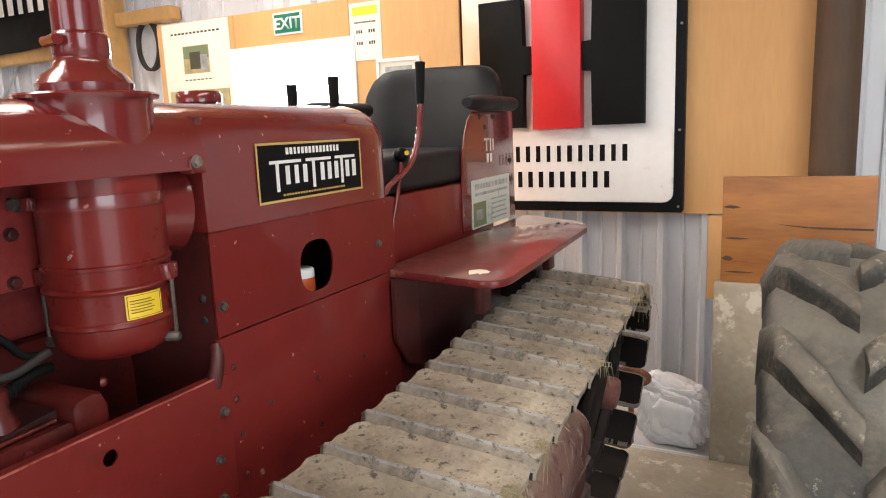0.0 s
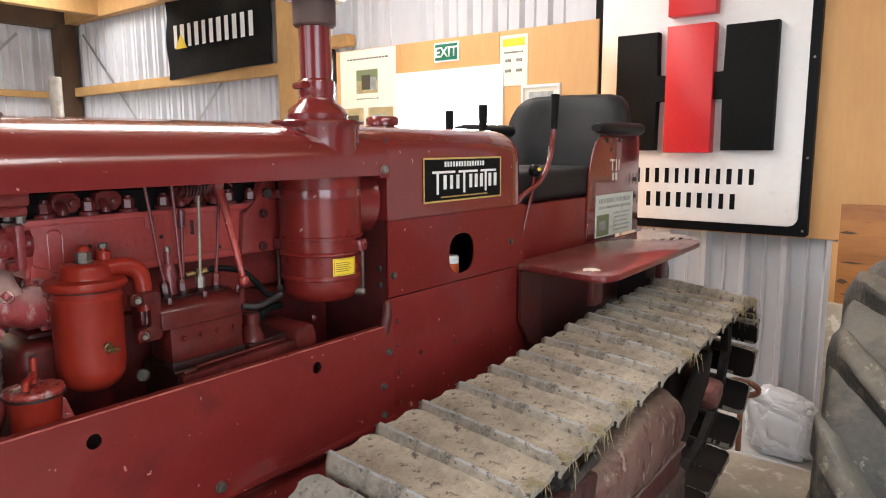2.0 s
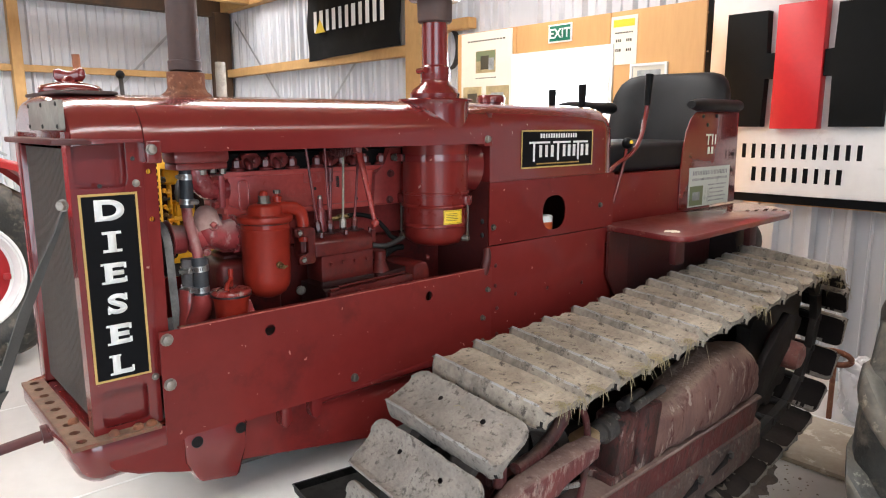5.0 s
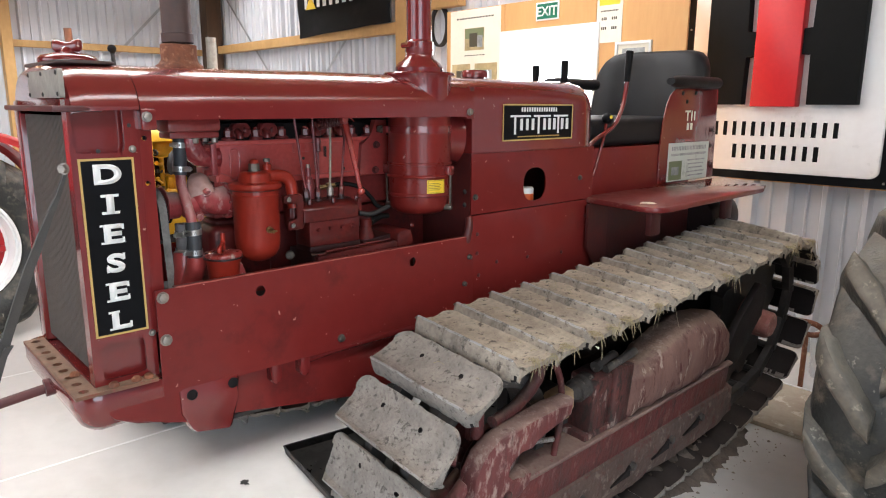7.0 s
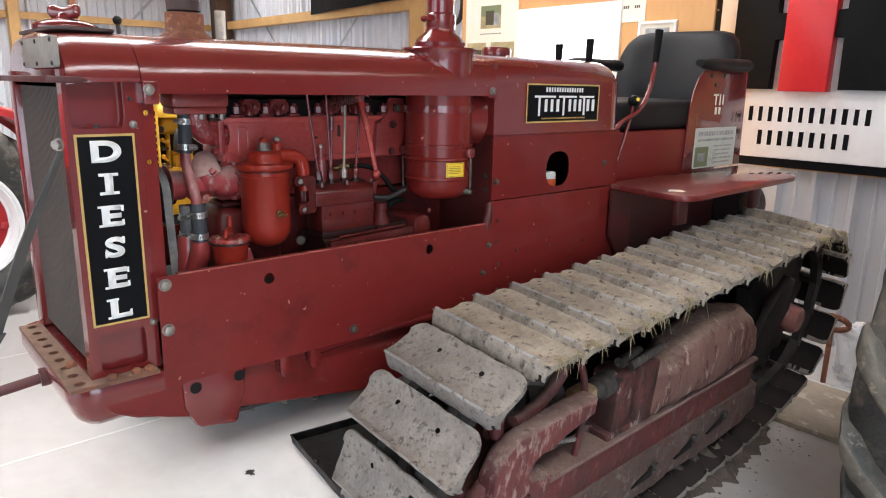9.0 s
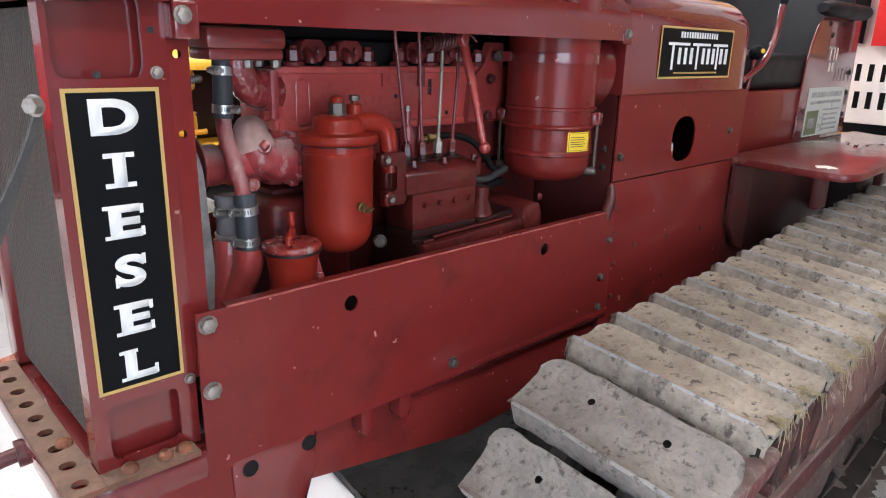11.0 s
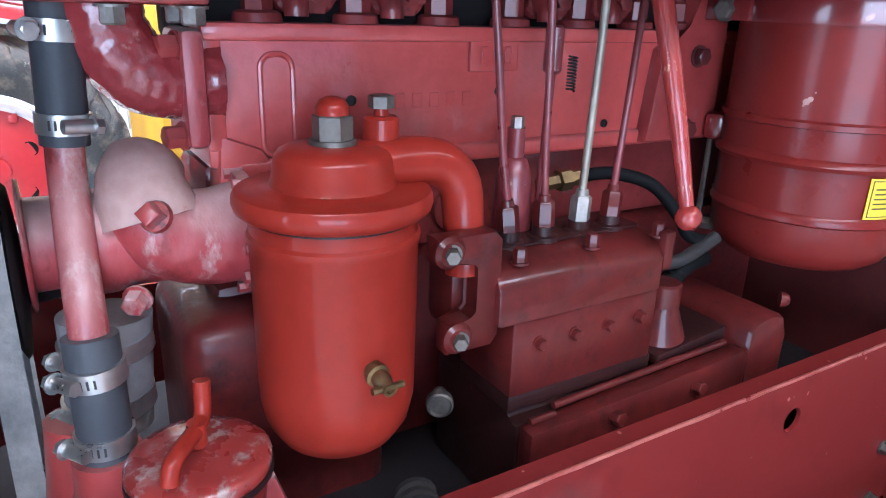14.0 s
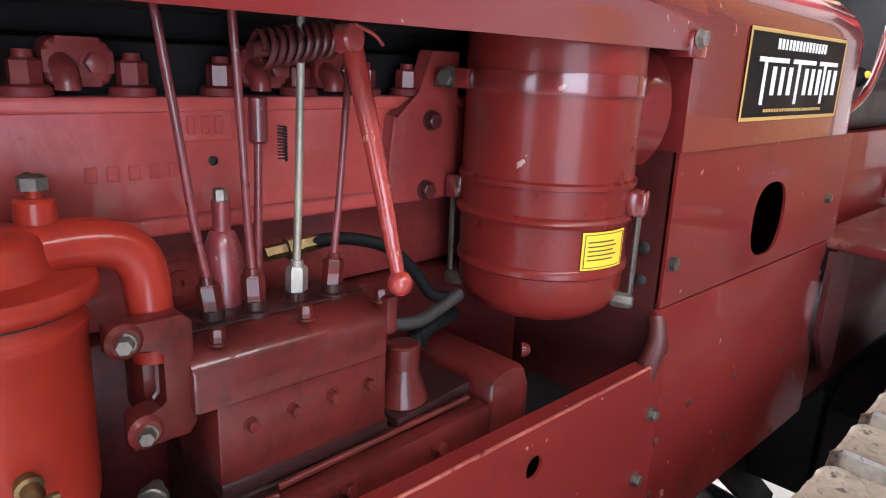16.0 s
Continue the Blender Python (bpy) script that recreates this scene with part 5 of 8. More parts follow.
for y, z in ((0.008, 1.262 + 0.024), (0.07, 1.335), (0.06, 1.20)):
    bm = bmesh.new()
    lathe(bm, (RAD_X + 0.0003, y, z), (1, 0, 0), [(0, 0.0042), (0.001, 0.0042), (0.0012, 0.003), (-0.001, 0.0)], 12)
    part("hole", bm, DARK_STEEL, crawler)

# air intake stack and exhaust
SX, SY_ = -1.018, 0.897
bm = bmesh.new()
lathe(bm, (SX, SY_, 1.33), (0, 0, 1), [(0.03, 0.091), (0.118, 0.091), (0.128, 0.094)], 40)
stack = part("air_intake", bm, RED, crawler, "red air intake stack with a capped precleaner")
bm = bmesh.new()
lathe(bm, (SX, SY_, 1.458), (0, 0, 1), [(0, 0.08), (0.0, 0.100), (0.005, 0.102), (0.008, 0.099), (0.008, 0.066), (0.022, 0.068), (0.036, 0.058), (0.046, 0.043), (0.056, 0.039), (0.06, 0.039)], 40)
part("flange", bm, RED, stack)
bm = bmesh.new()
lathe(bm, (SX, SY_, 1.515), (0, 0, 1), [(0, 0.036), (0.008, 0.040), (0.035, 0.040), (0.04, 0.035), (0.155, 0.035), (0.155, 0.041), (0.16, 0.043)], 32)
part("neck", bm, RED, stack)
bm = bmesh.new()
tube(bm, [(SX - 0.02, SY_ - 0.042, 1.54), (SX + 0.02, SY_ - 0.05, 1.54)], 0.008, 8)
part("clamp_bolt", bm, RED, stack)
bm = bmesh.new()
lathe(bm, (SX, SY_, 1.665), (0, 0, 1), [(0, 0.042), (0.004, 0.046), (0.06, 0.047), (0.065, 0.045)], 32)
part("precleaner_body", bm, PIPE_RUST, stack, "rust-brown precleaner body")
bm = bmesh.new()
lathe(bm, (SX, SY_, 1.722), (0, 0, 1), [(0, 0.066), (0.004, 0.071), (0.05, 0.070), (0.058, 0.065), (0.066, 0.04), (0.072, 0.018), (0.082, 0.010), (0.086, 0.0)], 36)
part("precleaner_cap", bm, RED, stack)
EX = (XC, 0.272)
bm = bmesh.new()
lathe(bm, (*EX, 1.445), (0, 0, 1), [(0, 0.054), (0.014, 0.056), (0.022, 0.054), (0.028, 0.046), (0.036, 0.042), (0.070, 0.0405), (0.072, 0.036)], 32)
ex = part("exhaust_pipe", shake(bm, 0.002, 40), RUST, crawler, "rusty flared exhaust pipe base")
bm = bmesh.new()
lathe(bm, (*EX, 1.52), (0, 0, 1), [(0, 0.036), (0.02, 0.037), (0.022, 0.034), (0.62, 0.034), (0.62, 0.030), (0.5, 0.03)], 28, closed=False)
part("pipe", bm, PIPE_RUST, ex, "tall weathered brown steel pipe")

# ---- seat and controls ----
bm = bmesh.new()
ob_ = [(-0.97, 1.62), (-0.68, 1.565), (-0.648, 1.572), (-0.628, 1.60), (-0.622, 1.64), (-0.648, 2.40), (-0.69, 2.52), (-0.97, 2.70)]
prism(bm, ob_, "z", 1.035, 1.056, 0.006)
fender = part("fender_platform", bm, FENDER_RED, crawler, "red fender platform with worn paint")
bm = bmesh.new()
prism(bm, [(2 * XC - x, y) for x, y in ob_], "z", 1.035, 1.056, 0.006)
part("fender_platform", bm, RED, crawler)
bm = bmesh.new()
bmesh.ops.create_circle(bm, cap_ends=True, segments=22, radius=0.034)
for v in bm.verts:
    v.co = Vector((-0.715 + v.co.x * (0.8 + 0.35 * noise.noise(v.co * 80)), 1.648 + v.co.y * (0.8 + 0.5 * noise.noise(v.co * 60)), 1.0566))
part("chip", bm, PAPER, fender, "chipped bare patch in the paint", smooth=0)
for y, x in ((1.75, -0.75), (2.3, -0.75)):
    bm = bmesh.new()
    box(bm, x - 0.012, x + 0.012, y - 0.03, y + 0.03, 0.93, 1.034, bevel=0.003)
    part("bracket", bm, DARK_RED, fender)
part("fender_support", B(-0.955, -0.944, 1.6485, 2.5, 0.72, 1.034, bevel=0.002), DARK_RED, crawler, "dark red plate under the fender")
bm = bmesh.new()
pts = [(1.60, 1.034), (1.60, 0.88), (1.66, 0.80), (1.72, 0.78), (1.72, 1.034)]
prism(bm, pts, "x", -0.93, -0.92)
part("side_bracket", bm, DARK_RED, crawler)
bm = bmesh.new()
lathe(bm, (-0.92, 2.36, 0.90), (0.0, 1, 0.0), [(0, 0.09), (0.02, 0.1), (0.22, 0.1), (0.24, 0.09)], 28)
part("rear_drum", bm, SOOT, crawler, "dark rear housing under the platform")
# seat box
part("seat_box", B(2 * XC + 1.005, -1.003, 1.66, 2.46, 1.0, 1.222, bevel=0.008), PANEL_RED, crawler, "red steel seat box")


def arm_panel(x0, x1):
    out = [(2.185, 1.056), (2.186, 1.20), (2.196, 1.30), (2.215, 1.37), (2.245, 1.42), (2.285, 1.447), (2.64, 1.46), (2.655, 1.44), (2.665, 1.056)]
    b = bmesh.new()
    prism(b, out, "x", x0, x1, 0.002)
    return b


ap = part("arm_panel", arm_panel(-1.003, -0.997), RED, crawler, "red steel side panel under the armrest")
for y, z in ((2.34, 1.43), (2.45, 1.432), (2.38, 1.395), (2.62, 1.2), (2.625, 1.12), (2.62, 1.27)):
    bm = bmesh.new()
    rivet(bm, (-0.9968, y, z), (1, 0, 0), 0.009)
    part("rivet", bm, DARK_STEEL, ap)
bm = bmesh.new()
for y, z, w, h in ((2.395, 1.335, 0.009, 0.045), (2.395, 1.354, 0.045, 0.008), (2.43, 1.335, 0.009, 0.045), (2.455, 1.335, 0.009, 0.04), (2.402, 1.29, 0.018, 0.03), (2.432, 1.29, 0.018, 0.03)):
    box(bm, -0.9968, -0.9962, y - w / 2, y + w / 2, z - h / 2, z + h / 2)
part("model_mark", bm, PAPER, ap, "pale stencilled mark shown as bars", smooth=0)
card = part("info_card", B(-0.9968, -0.9945, 2.252, 2.60, 1.058, 1.222, bevel=0.001, seg=1), CARD, crawler, "laminated information card with a small photograph", smooth=0)
part("photo", B(-0.9945, -0.994, 2.262, 2.37, 1.064, 1.145), FOLIAGE, card, "small photograph", smooth=0)
part("photo_subject", B(-0.994, -0.9937, 2.285, 2.345, 1.085, 1.12), BLUE_GREY, card, smooth=0)
bm = bmesh.new()
bars(bm, SIDE, (-0.9945, 2.426, 1.198), 0.30, 0.018, 22, 0.6, 0.0004, seed=11)
bars(bm, SIDE, (-0.9945, 2.426, 1.172), 0.30, 0.010, 30, 0.7, 0.0004, seed=12)
for i in range(5):
    bars(bm, SIDE, (-0.9945, 2.49, 1.145 - i * 0.017), 0.16 - 0.02 * (i % 3), 0.006, 14, 0.7, 0.0004, seed=13 + i)
part("print", bm, BLUE_GREY, card, "small grey print shown as bars", smooth=0)


def cushion(x0, x1, y0, y1, z0, z1, r=0.025, puff=0.012):
    b = bmesh.new()
    box(b, x0, x1, y0, y1, z0, z1, bevel=r, seg=4)
    bmesh.ops.subdivide_edges(b, edges=[e for e in b.edges if e.calc_length() > 0.1], cuts=6, use_grid_fill=True)
    cx, cy = (x0 + x1) / 2, (y0 + y1) / 2
    for v in b.verts:
        if v.co.z > z1 - 0.004:
            u, w = (v.co.x - cx) / (x1 - x0) * 2, (v.co.y - cy) / (y1 - y0) * 2
            v.co.z += puff * max(0, 1 - u * u) * max(0, 1 - w * w)
    return b


seat = part("seat_cushion", cushion(-1.44, -1.006, 1.705, 2.50, 1.224, 1.326), LEATHER, crawler, "black vinyl seat cushion")
bm = bmesh.new()
n = 14
rings = []
for i in range(n + 1):
    u = math.sin(math.pi / 2 * (-1 + 2 * i / n))
    x = -1.262 + 0.250 * u
    zt = 1.628 - 0.085 * abs(u) ** 9 - 0.006 * u * u
    yb = 2.53 - 0.05 * u * u + 0.05 * u
    thick = 0.062 * (1 - 0.55 * abs(u) ** 6)
    ring = []
    for j in range(24):
        a = 2 * math.pi * j / 24
        c, s = math.cos(a), math.sin(a)
        zz = (1.255 + zt) / 2 + (zt - 1.255) / 2 * math.copysign(abs(s) ** 0.35, s)
        ring.append((x, yb + (zz - 1.32) * 0.22 + thick * math.copysign(abs(c) ** 0.7, c) - 0.0, zz))
    rings.append(ring)
loft(bm, rings)
part("backrest", bm, LEATHER, crawler, "curved black vinyl backrest")
bm = bmesh.new()
rings = []
for i in range(9):
    y = 2.215 + 0.38 * i / 8
    s = (0.55 if i == 0 else 0.9 if i == 1 else 1.0)
    rings.append([(-0.985 + 0.036 * s * math.cos(a), y, 1.475 + 0.026 * s * math.sin(a)) for a in [2 * math.pi * k / 16 for k in range(16)]])
loft(bm, rings)
part("armrest", bm, LEATHER, crawler, "padded black armrest")
bm = bmesh.new()
loft(bm, [[(-1.43 + (p[0] + 0.985), 1.95 + (p[1] - 2.215) * 0.95, p[2] - 0.005) for p in r] for r in rings])
far_arm = part("armrest", bm, LEATHER, crawler)
bm = bmesh.new()
tube(bm, [(-1.43, 2.15, 1.455), (-1.43, 2.15, 1.35), (-1.42, 2.16, 1.218)], 0.012, 10)
part("armrest_post", bm, DARK_RED, far_arm)
# levers
bm = bmesh.new()
tube(bm, [(-1.0, 1.655, 1.19), (-0.99, 1.712, 1.252), (-0.983, 1.813, 1.297), (-0.981, 1.865, 1.362), (-0.98, 1.884, 1.43), (-0.979, 1.889, 1.48)], 0.0085, 12, smooth=5)
lev = part("hand_lever", bm, RED, crawler, "bent red hand lever with a black grip")
bm = bmesh.new()
tube(bm, [(-0.979, 1.888, 1.465), (-0.978, 1.889, 1.51), (-0.977, 1.892, 1.565), (-0.977, 1.893, 1.575)], [0.011, 0.015], 12, smooth=3)
part("grip", bm, MATT_BLACK, lev)
bm = bmesh.new()
tube(bm, [(-1.0, 1.73, 1.12), (-1.0, 1.78, 1.24), (-1.0, 1.80, 1.31)], 0.006, 10, smooth=4)
gl = part("gear_lever", bm, RED, crawler, "thin gear lever with a black knob")
bm = bmesh.new()
bmesh.ops.create_uvsphere(bm, u_segments=18, v_segments=12, radius=0.021)
bmesh.ops.translate(bm, vec=(-1.0, 1.805, 1.33), verts=bm.verts)
part("knob", bm, BLACK, gl)
bm = bmesh.new()
lathe(bm, (-0.981, 1.80, 1.335), (1, -0.6, 0), [(0, 0.0065), (0.003, 0.0065), (0.004, 0.0)], 12)
part("knob_mark", bm, STICKER, gl, "yellow mark on the knob")
for x, y, zt in ((-1.176, 1.762, 1.545), (-1.30, 1.74, 1.53)):
    bm = bmesh.new()
    tube(bm, [(x - 0.01, y + 0.02, 1.22), (x, y, 1.43)], 0.009, 12)
    l2 = part("steering_lever", bm, RED, crawler, "steering lever with a black grip")
    bm = bmesh.new()
    tube(bm, [(x, y, 1.42), (x + 0.003, y - 0.004, 1.48), (x + 0.004, y - 0.005, zt)], [0.012, 0.015], 12)
    part("grip", bm, MATT_BLACK, l2)

# ---- tracks ----
IDLER, IDLER_R = Vector((0.75, 0.497)), 0.325
SPROCKET, SPROCKET_R = Vector((2.31, 0.535)), 0.345
PITCH, PIN = 0.136, 0.032      # pitch along the pins, and how deep the pins lie under the shoes' outer faces
FIRST = 0.748                  # where one shoe's middle lies on the top run


def track_line():
    """Places and directions of the shoes' outer faces in y and z, forwards along the top, evenly spaced along the pins."""
    pts = []
    for c, r in ((IDLER, IDLER_R - PIN), (SPROCKET, SPROCKET_R - PIN), (Vector((1.94, FLOOR + 0.148)), 0.06), (Vector((0.98, FLOOR + 0.148)), 0.06)):
        pts += [c + Vector((math.cos(a), math.sin(a))) * r for a in [2 * math.pi * i / 120 for i in range(120)]]
    pts = sorted(set((round(p.x, 6), round(p.y, 6)) for p in pts))

    def half(ps):
        out = []
        for p in ps:
            while len(out) > 1 and (out[-1][0] - out[-2][0]) * (p[1] - out[-2][1]) - (out[-1][1] - out[-2][1]) * (p[0] - out[-2][0]) <= 0:
                out.pop()
            out.append(p)
        return out
    lower, upper = half(pts), half(pts[::-1])
    loop = [Vector(p) for p in lower[:-1] + upper[:-1]]          # counter-clockwise: rearwards below, forwards above
    total = sum((loop[i] - loop[i - 1]).length for i in range(len(loop)))
    k = next(i for i in range(len(loop)) if loop[i].y > 0.7 and loop[i].x >= FIRST > loop[(i + 1) % len(loop)].x)
    a, b = loop[k], loop[(k + 1) % len(loop)]
    head = a + (b - a) * ((a.x - FIRST) / (a.x - b.x))
    loop = [head] + loop[k + 1:] + loop[:k + 1] + [head]
    n = round(total / PITCH)
    step, out, dist = total / n, [], 0.0
    for a, b in zip(loop, loop[1:]):
        seg = (b - a).length
        while dist <= seg + 1e-9 and len(out) < n:
            out.append((a + (b - a) * (dist / max(seg, 1e-9)) + Vector(((b - a).y, -(b - a).x)).normalized() * PIN, (b - a).normalized()))
            dist += step
        dist -= seg
    return out


SHOE_W = 0.174


def shoe_mesh(seed, open_holes):
    """One track shoe lying flat: x across, y along with the grouser at -y, z up. A bowed plate with a low bar along its
    front, a lip folded down before it, rounded rear corners and a coat of dried clay."""
    w = SHOE_W
    prof = [(-0.083, -0.030), (-0.0885, -0.024), (-0.0885, -0.012), (-0.0855, 0.006), (-0.0825, 0.0220), (-0.0800, 0.0262), (-0.0770, 0.0255), (-0.0745, 0.0200), (-0.070, 0.0125), (-0.063, 0.0076),
            (-0.054, 0.0046), (-0.046, 0.0028), (-0.038, 0.0014), (-0.030, 0.0004), (-0.022, 0.0), (-0.014, -0.0004), (-0.006, -0.0006), (0.002, -0.0006), (0.010, -0.0004), (0.018, 0.0), (0.026, 0.0008),
            (0.034, 0.0018), (0.041, 0.0030), (0.047, 0.0042), (0.052, 0.0052), (0.055, 0.0048), (0.0555, -0.001), (0.050, -0.0075), (0.030, -0.010), (-0.040, -0.011), (-0.066, -0.018)]
    bm = bmesh.new()
    n, r = 44, 0.030
    rings = []
    for i in range(n + 1):
        u = -1 + 2 * i / n
        x = w * math.copysign(1 - (1 - abs(u)) ** 1.25, u)
        near = max(0.0, abs(x) - (w - r))
        cut = r - math.sqrt(max(0.0, r * r - near * near))                  # rounded rear corners
        fade = min(1.0, (w - abs(x)) / 0.016) if abs(x) > w - 0.016 else 1.0   # the bar runs out at the ends
        ring = []
        for y, z in prof:
            q = Vector((x, y, seed * 1.7))
            lump = noise.noise(q * 11) * 0.0026 + noise.noise(q * 34) * 0.0022 + noise.noise(q * 95) * 0.0016
            flake = 0.0022 if noise.noise(Vector((x * 16, y * 26, seed * 4.3))) > 0.12 else 0.0        # clay plates that broke away
            top = -0.068 < y < 0.05 and z > -0.004
            yy, zz = y, z
            if y > 0.0 and z > -0.02:
                yy = y * (0.79 if open_holes else 1.0) - cut * min(1.0, y / 0.055)
            if y > 0.04:
                yy -= 0.006 * max(0.0, noise.noise(Vector((x * 26, seed * 5.0, 0.3))))
            if z > 0.008 and y < -0.06:
                zz = 0.004 + (z - 0.004) * (0.35 + 0.65 * fade) - 0.0022 * max(0.0, noise.noise(Vector((x * 13, seed * 2.0, 4.0))))
            if y < -0.08 and z < -0.004:
                zz += 0.009 * max(0.0, noise.noise(Vector((x * 20, seed * 3.0, 8.0)))) + 0.004 * noise.noise(Vector((x * 70, seed * 3.0, 2.0)))
            if y < -0.08:
                yy += 0.014 * (1 - fade)
            zz += (lump + flake) if top else lump * 0.45
            ring.append((x, yy + lump * 0.5, zz))
        rings.append(ring)
    loft(bm, rings)
    bm.normal_update()
    bm.faces.ensure_lookup_table()
    for f in bm.faces:
        c = f.calc_center_median()
        if abs(c.x) < w * 0.985:
            f.material_index = 1 if (c.y < -0.0762 and c.z > 0.0222) else 3 if (c.y < -0.0805 and f.normal.y < -0.5) else 2 if c.z < -0.0085 and c.y > -0.082 else 0
    if open_holes:
        for hx in (-0.066, 0.066):
            near = [f for f in bm.faces if math.hypot(f.calc_center_median().x - hx, f.calc_center_median().y) < 0.0075 and f.calc_center_median().z > -0.02]
            rim = {v for f in near for v in f.verts if any(g not in near for g in v.link_faces)}
            bmesh.ops.delete(bm, geom=near, context="FACES")
            for v in rim:
                d = Vector((v.co.x - hx, v.co.y, 0)).normalized() * 0.0065
                v.co.x, v.co.y = hx + d.x, d.y
    return mesh_of("track_shoe", bm, (BARE_MUD if open_holes else MUD, WORN_STEEL, DARK_INSIDE, FLANGE_STEEL), smooth=32)


SHOES = [shoe_mesh(s, False) for s in range(6)]
BARE_SHOES = [shoe_mesh(s, True) for s in (7, 8, 9)]     # with their bolt holes still open
LINE = track_line()


def link_mesh():
    bm = bmesh.new()
    for s in (-1, 1):
        prism(bm, [(-0.082, -0.045), (-0.06, -0.062), (0.06, -0.062), (0.082, -0.045), (0.082, -0.022), (0.05, -0.0125), (-0.05, -0.0125), (-0.075, -0.032)], "x", s * 0.065 - 0.014, s * 0.065 + 0.014)
    cyl(bm, (-0.085, -0.068, -0.036), (0.085, -0.068, -0.036), 0.014, seg=12)
    return mesh_of("track_link", bm, DARK_STEEL)


LINK = link_mesh()
# the near track toes out a little and leans on its worn bushes
NEAR_X, YAW, LEAN = -0.606, 0.022, 0.105
NEAR_POSE = Matrix.Translation((NEAR_X, 1.3, 0.845)) @ Matrix.Rotation(YAW, 4, "Z") @ Matrix.Rotation(LEAN, 4, "Y") @ Matrix.Translation((-NEAR_X, -1.3, -0.845))


def track(cx, flip, placed):
    rnd = random.Random(3 if flip > 0 else 9)
    before = set(crawler.children)
    for i, (p, d) in enumerate(LINE):
        ang = math.atan2(-d.y, -d.x)          # travel forwards is -y in shoe space
        m = Matrix.Translation((cx, p.x, p.y)) @ Matrix.Rotation(ang, 4, "X") @ Matrix.Rotation(rnd.uniform(-0.014, 0.014), 4, "Y") @ Matrix.Rotation(rnd.uniform(-0.010, 0.010), 4, "Z")
        clayed = p.y > 0.80 or rnd.random() < 0.4 and p.x < 1.0
        for name, me in (("track_shoe", SHOES[i % 6] if clayed else BARE_SHOES[i % 3]), ("track_link", LINK)):
            ob = new(name, me)
            ob.parent = crawler
            ob.matrix_parent_inverse = Matrix.Translation(-Vector(crawler.location))
            ob.matrix_basis = m
    # idler with spokes
    bm = bmesh.new()
    lathe(bm, (cx - 0.05, IDLER.x, IDLER.y), (1, 0, 0), [(0, 0.20), (0, 0.235), (0.025, 0.238), (0.03, 0.252), (0.07, 0.252), (0.075, 0.238), (0.1, 0.235), (0.1, 0.20), (0, 0.20)], 48, closed=False)
    idl = part("idler_wheel", bm, DARK_MUD, crawler, "muddy red spoked idler wheel")
    for k in range(6):
        a = 2 * math.pi * k / 6 + 0.3
        bm = bmesh.new()
        tube(bm, [(cx, IDLER.x + math.cos(a + 0.5 * (1 - q)) * (0.05 + 0.16 * q), IDLER.y + math.sin(a + 0.5 * (1 - q)) * (0.05 + 0.16 * q)) for q in (0, 0.33, 0.66, 1)], [0.020, 0.015], 12, smooth=4)
        part("spoke", bm, WORN_RED, idl)
    bm = bmesh.new()
    lathe(bm, (cx - flip * 0.11, IDLER.x, IDLER.y), (flip, 0, 0), [(0, 0.03), (0, 0.06), (0.14, 0.06)] + [(0.14 + 0.011 * k + d, r) for k in range(5) for d, r in ((0.001, 0.082), (0.006, 0.086), (0.0085, 0.072))] + [(0.205, 0.05), (0.215, 0.0)], 28)
    part("hub", bm, OILY_BLOCK, idl, "dark ribbed idler hub")
    # sprocket
    bm = bmesh.new()
    teeth = 13
    out = []
    for k in range(teeth * 4):
        a = 2 * math.pi * k / (teeth * 4)
        r = (0.245, 0.278, 0.286, 0.25)[k % 4]
        out.append((SPROCKET.x + math.cos(a) * r, SPROCKET.y + math.sin(a) * r))
    prism(bm, out, "x", cx - 0.025, cx + 0.025)
    spr = part("drive_sprocket", bm, DARK_STEEL, crawler, "greasy toothed drive sprocket")
    bm = bmesh.new()
    lathe(bm, (cx + flip * 0.025, SPROCKET.x, SPROCKET.y), (flip, 0, 0), [(0, 0.10), (0.02, 0.095), (0.03, 0.05), (0.05, 0.046), (0.052, 0.056), (0.10, 0.054), (0.112, 0.044), (0.116, 0.0)], 32)
    part("hub", shake(bm, 0.004, 25), DUSTY_HUB, spr, "dusty pink-red hub cap")
    for k in range(8):
        a = 2 * math.pi * k / 8
        bm = bmesh.new()
        hexbolt(bm, (cx + flip * 0.046, SPROCKET.x + math.cos(a) * 0.075, SPROCKET.y + math.sin(a) * 0.075), (flip, 0, 0), 0.010, 0.012)
        part("bolt", bm, DARK_STEEL, spr)
    # bracket that carries the hub, a dark red arm from the frame up to the axle
    o = cx + flip * 0.118
    bm = bmesh.new()
    prism(bm, [(2.02, 0.40), (2.12, 0.42), (2.27, 0.58), (2.27, 0.70), (2.20, 0.72), (2.06, 0.60), (1.98, 0.46)], "x", o - 0.045, o - 0.015, 0.008)
    part("axle_bracket", shake(bm, 0.005, 18), SHADE_GREASE, crawler, "dark bracket behind the hub")
    # track frame: channel with a dusty flange, mud-caked guard below it
    bm = bmesh.new()
    prism(bm, [(0.72, 0.452), (2.02, 0.452), (2.02, 0.340), (0.72, 0.340)], "x", o - 0.022, o - 0.004, 0.003)
    part("track_frame", bm, WORN_RED, crawler, "dusty worn red track frame channel")
    bm = bmesh.new()
    rows = []
    for k in range(41):
        y = 0.74 + 1.28 * k / 40
        e = 0.004 * noise.noise(Vector((y * 12, 1.0, flip)))
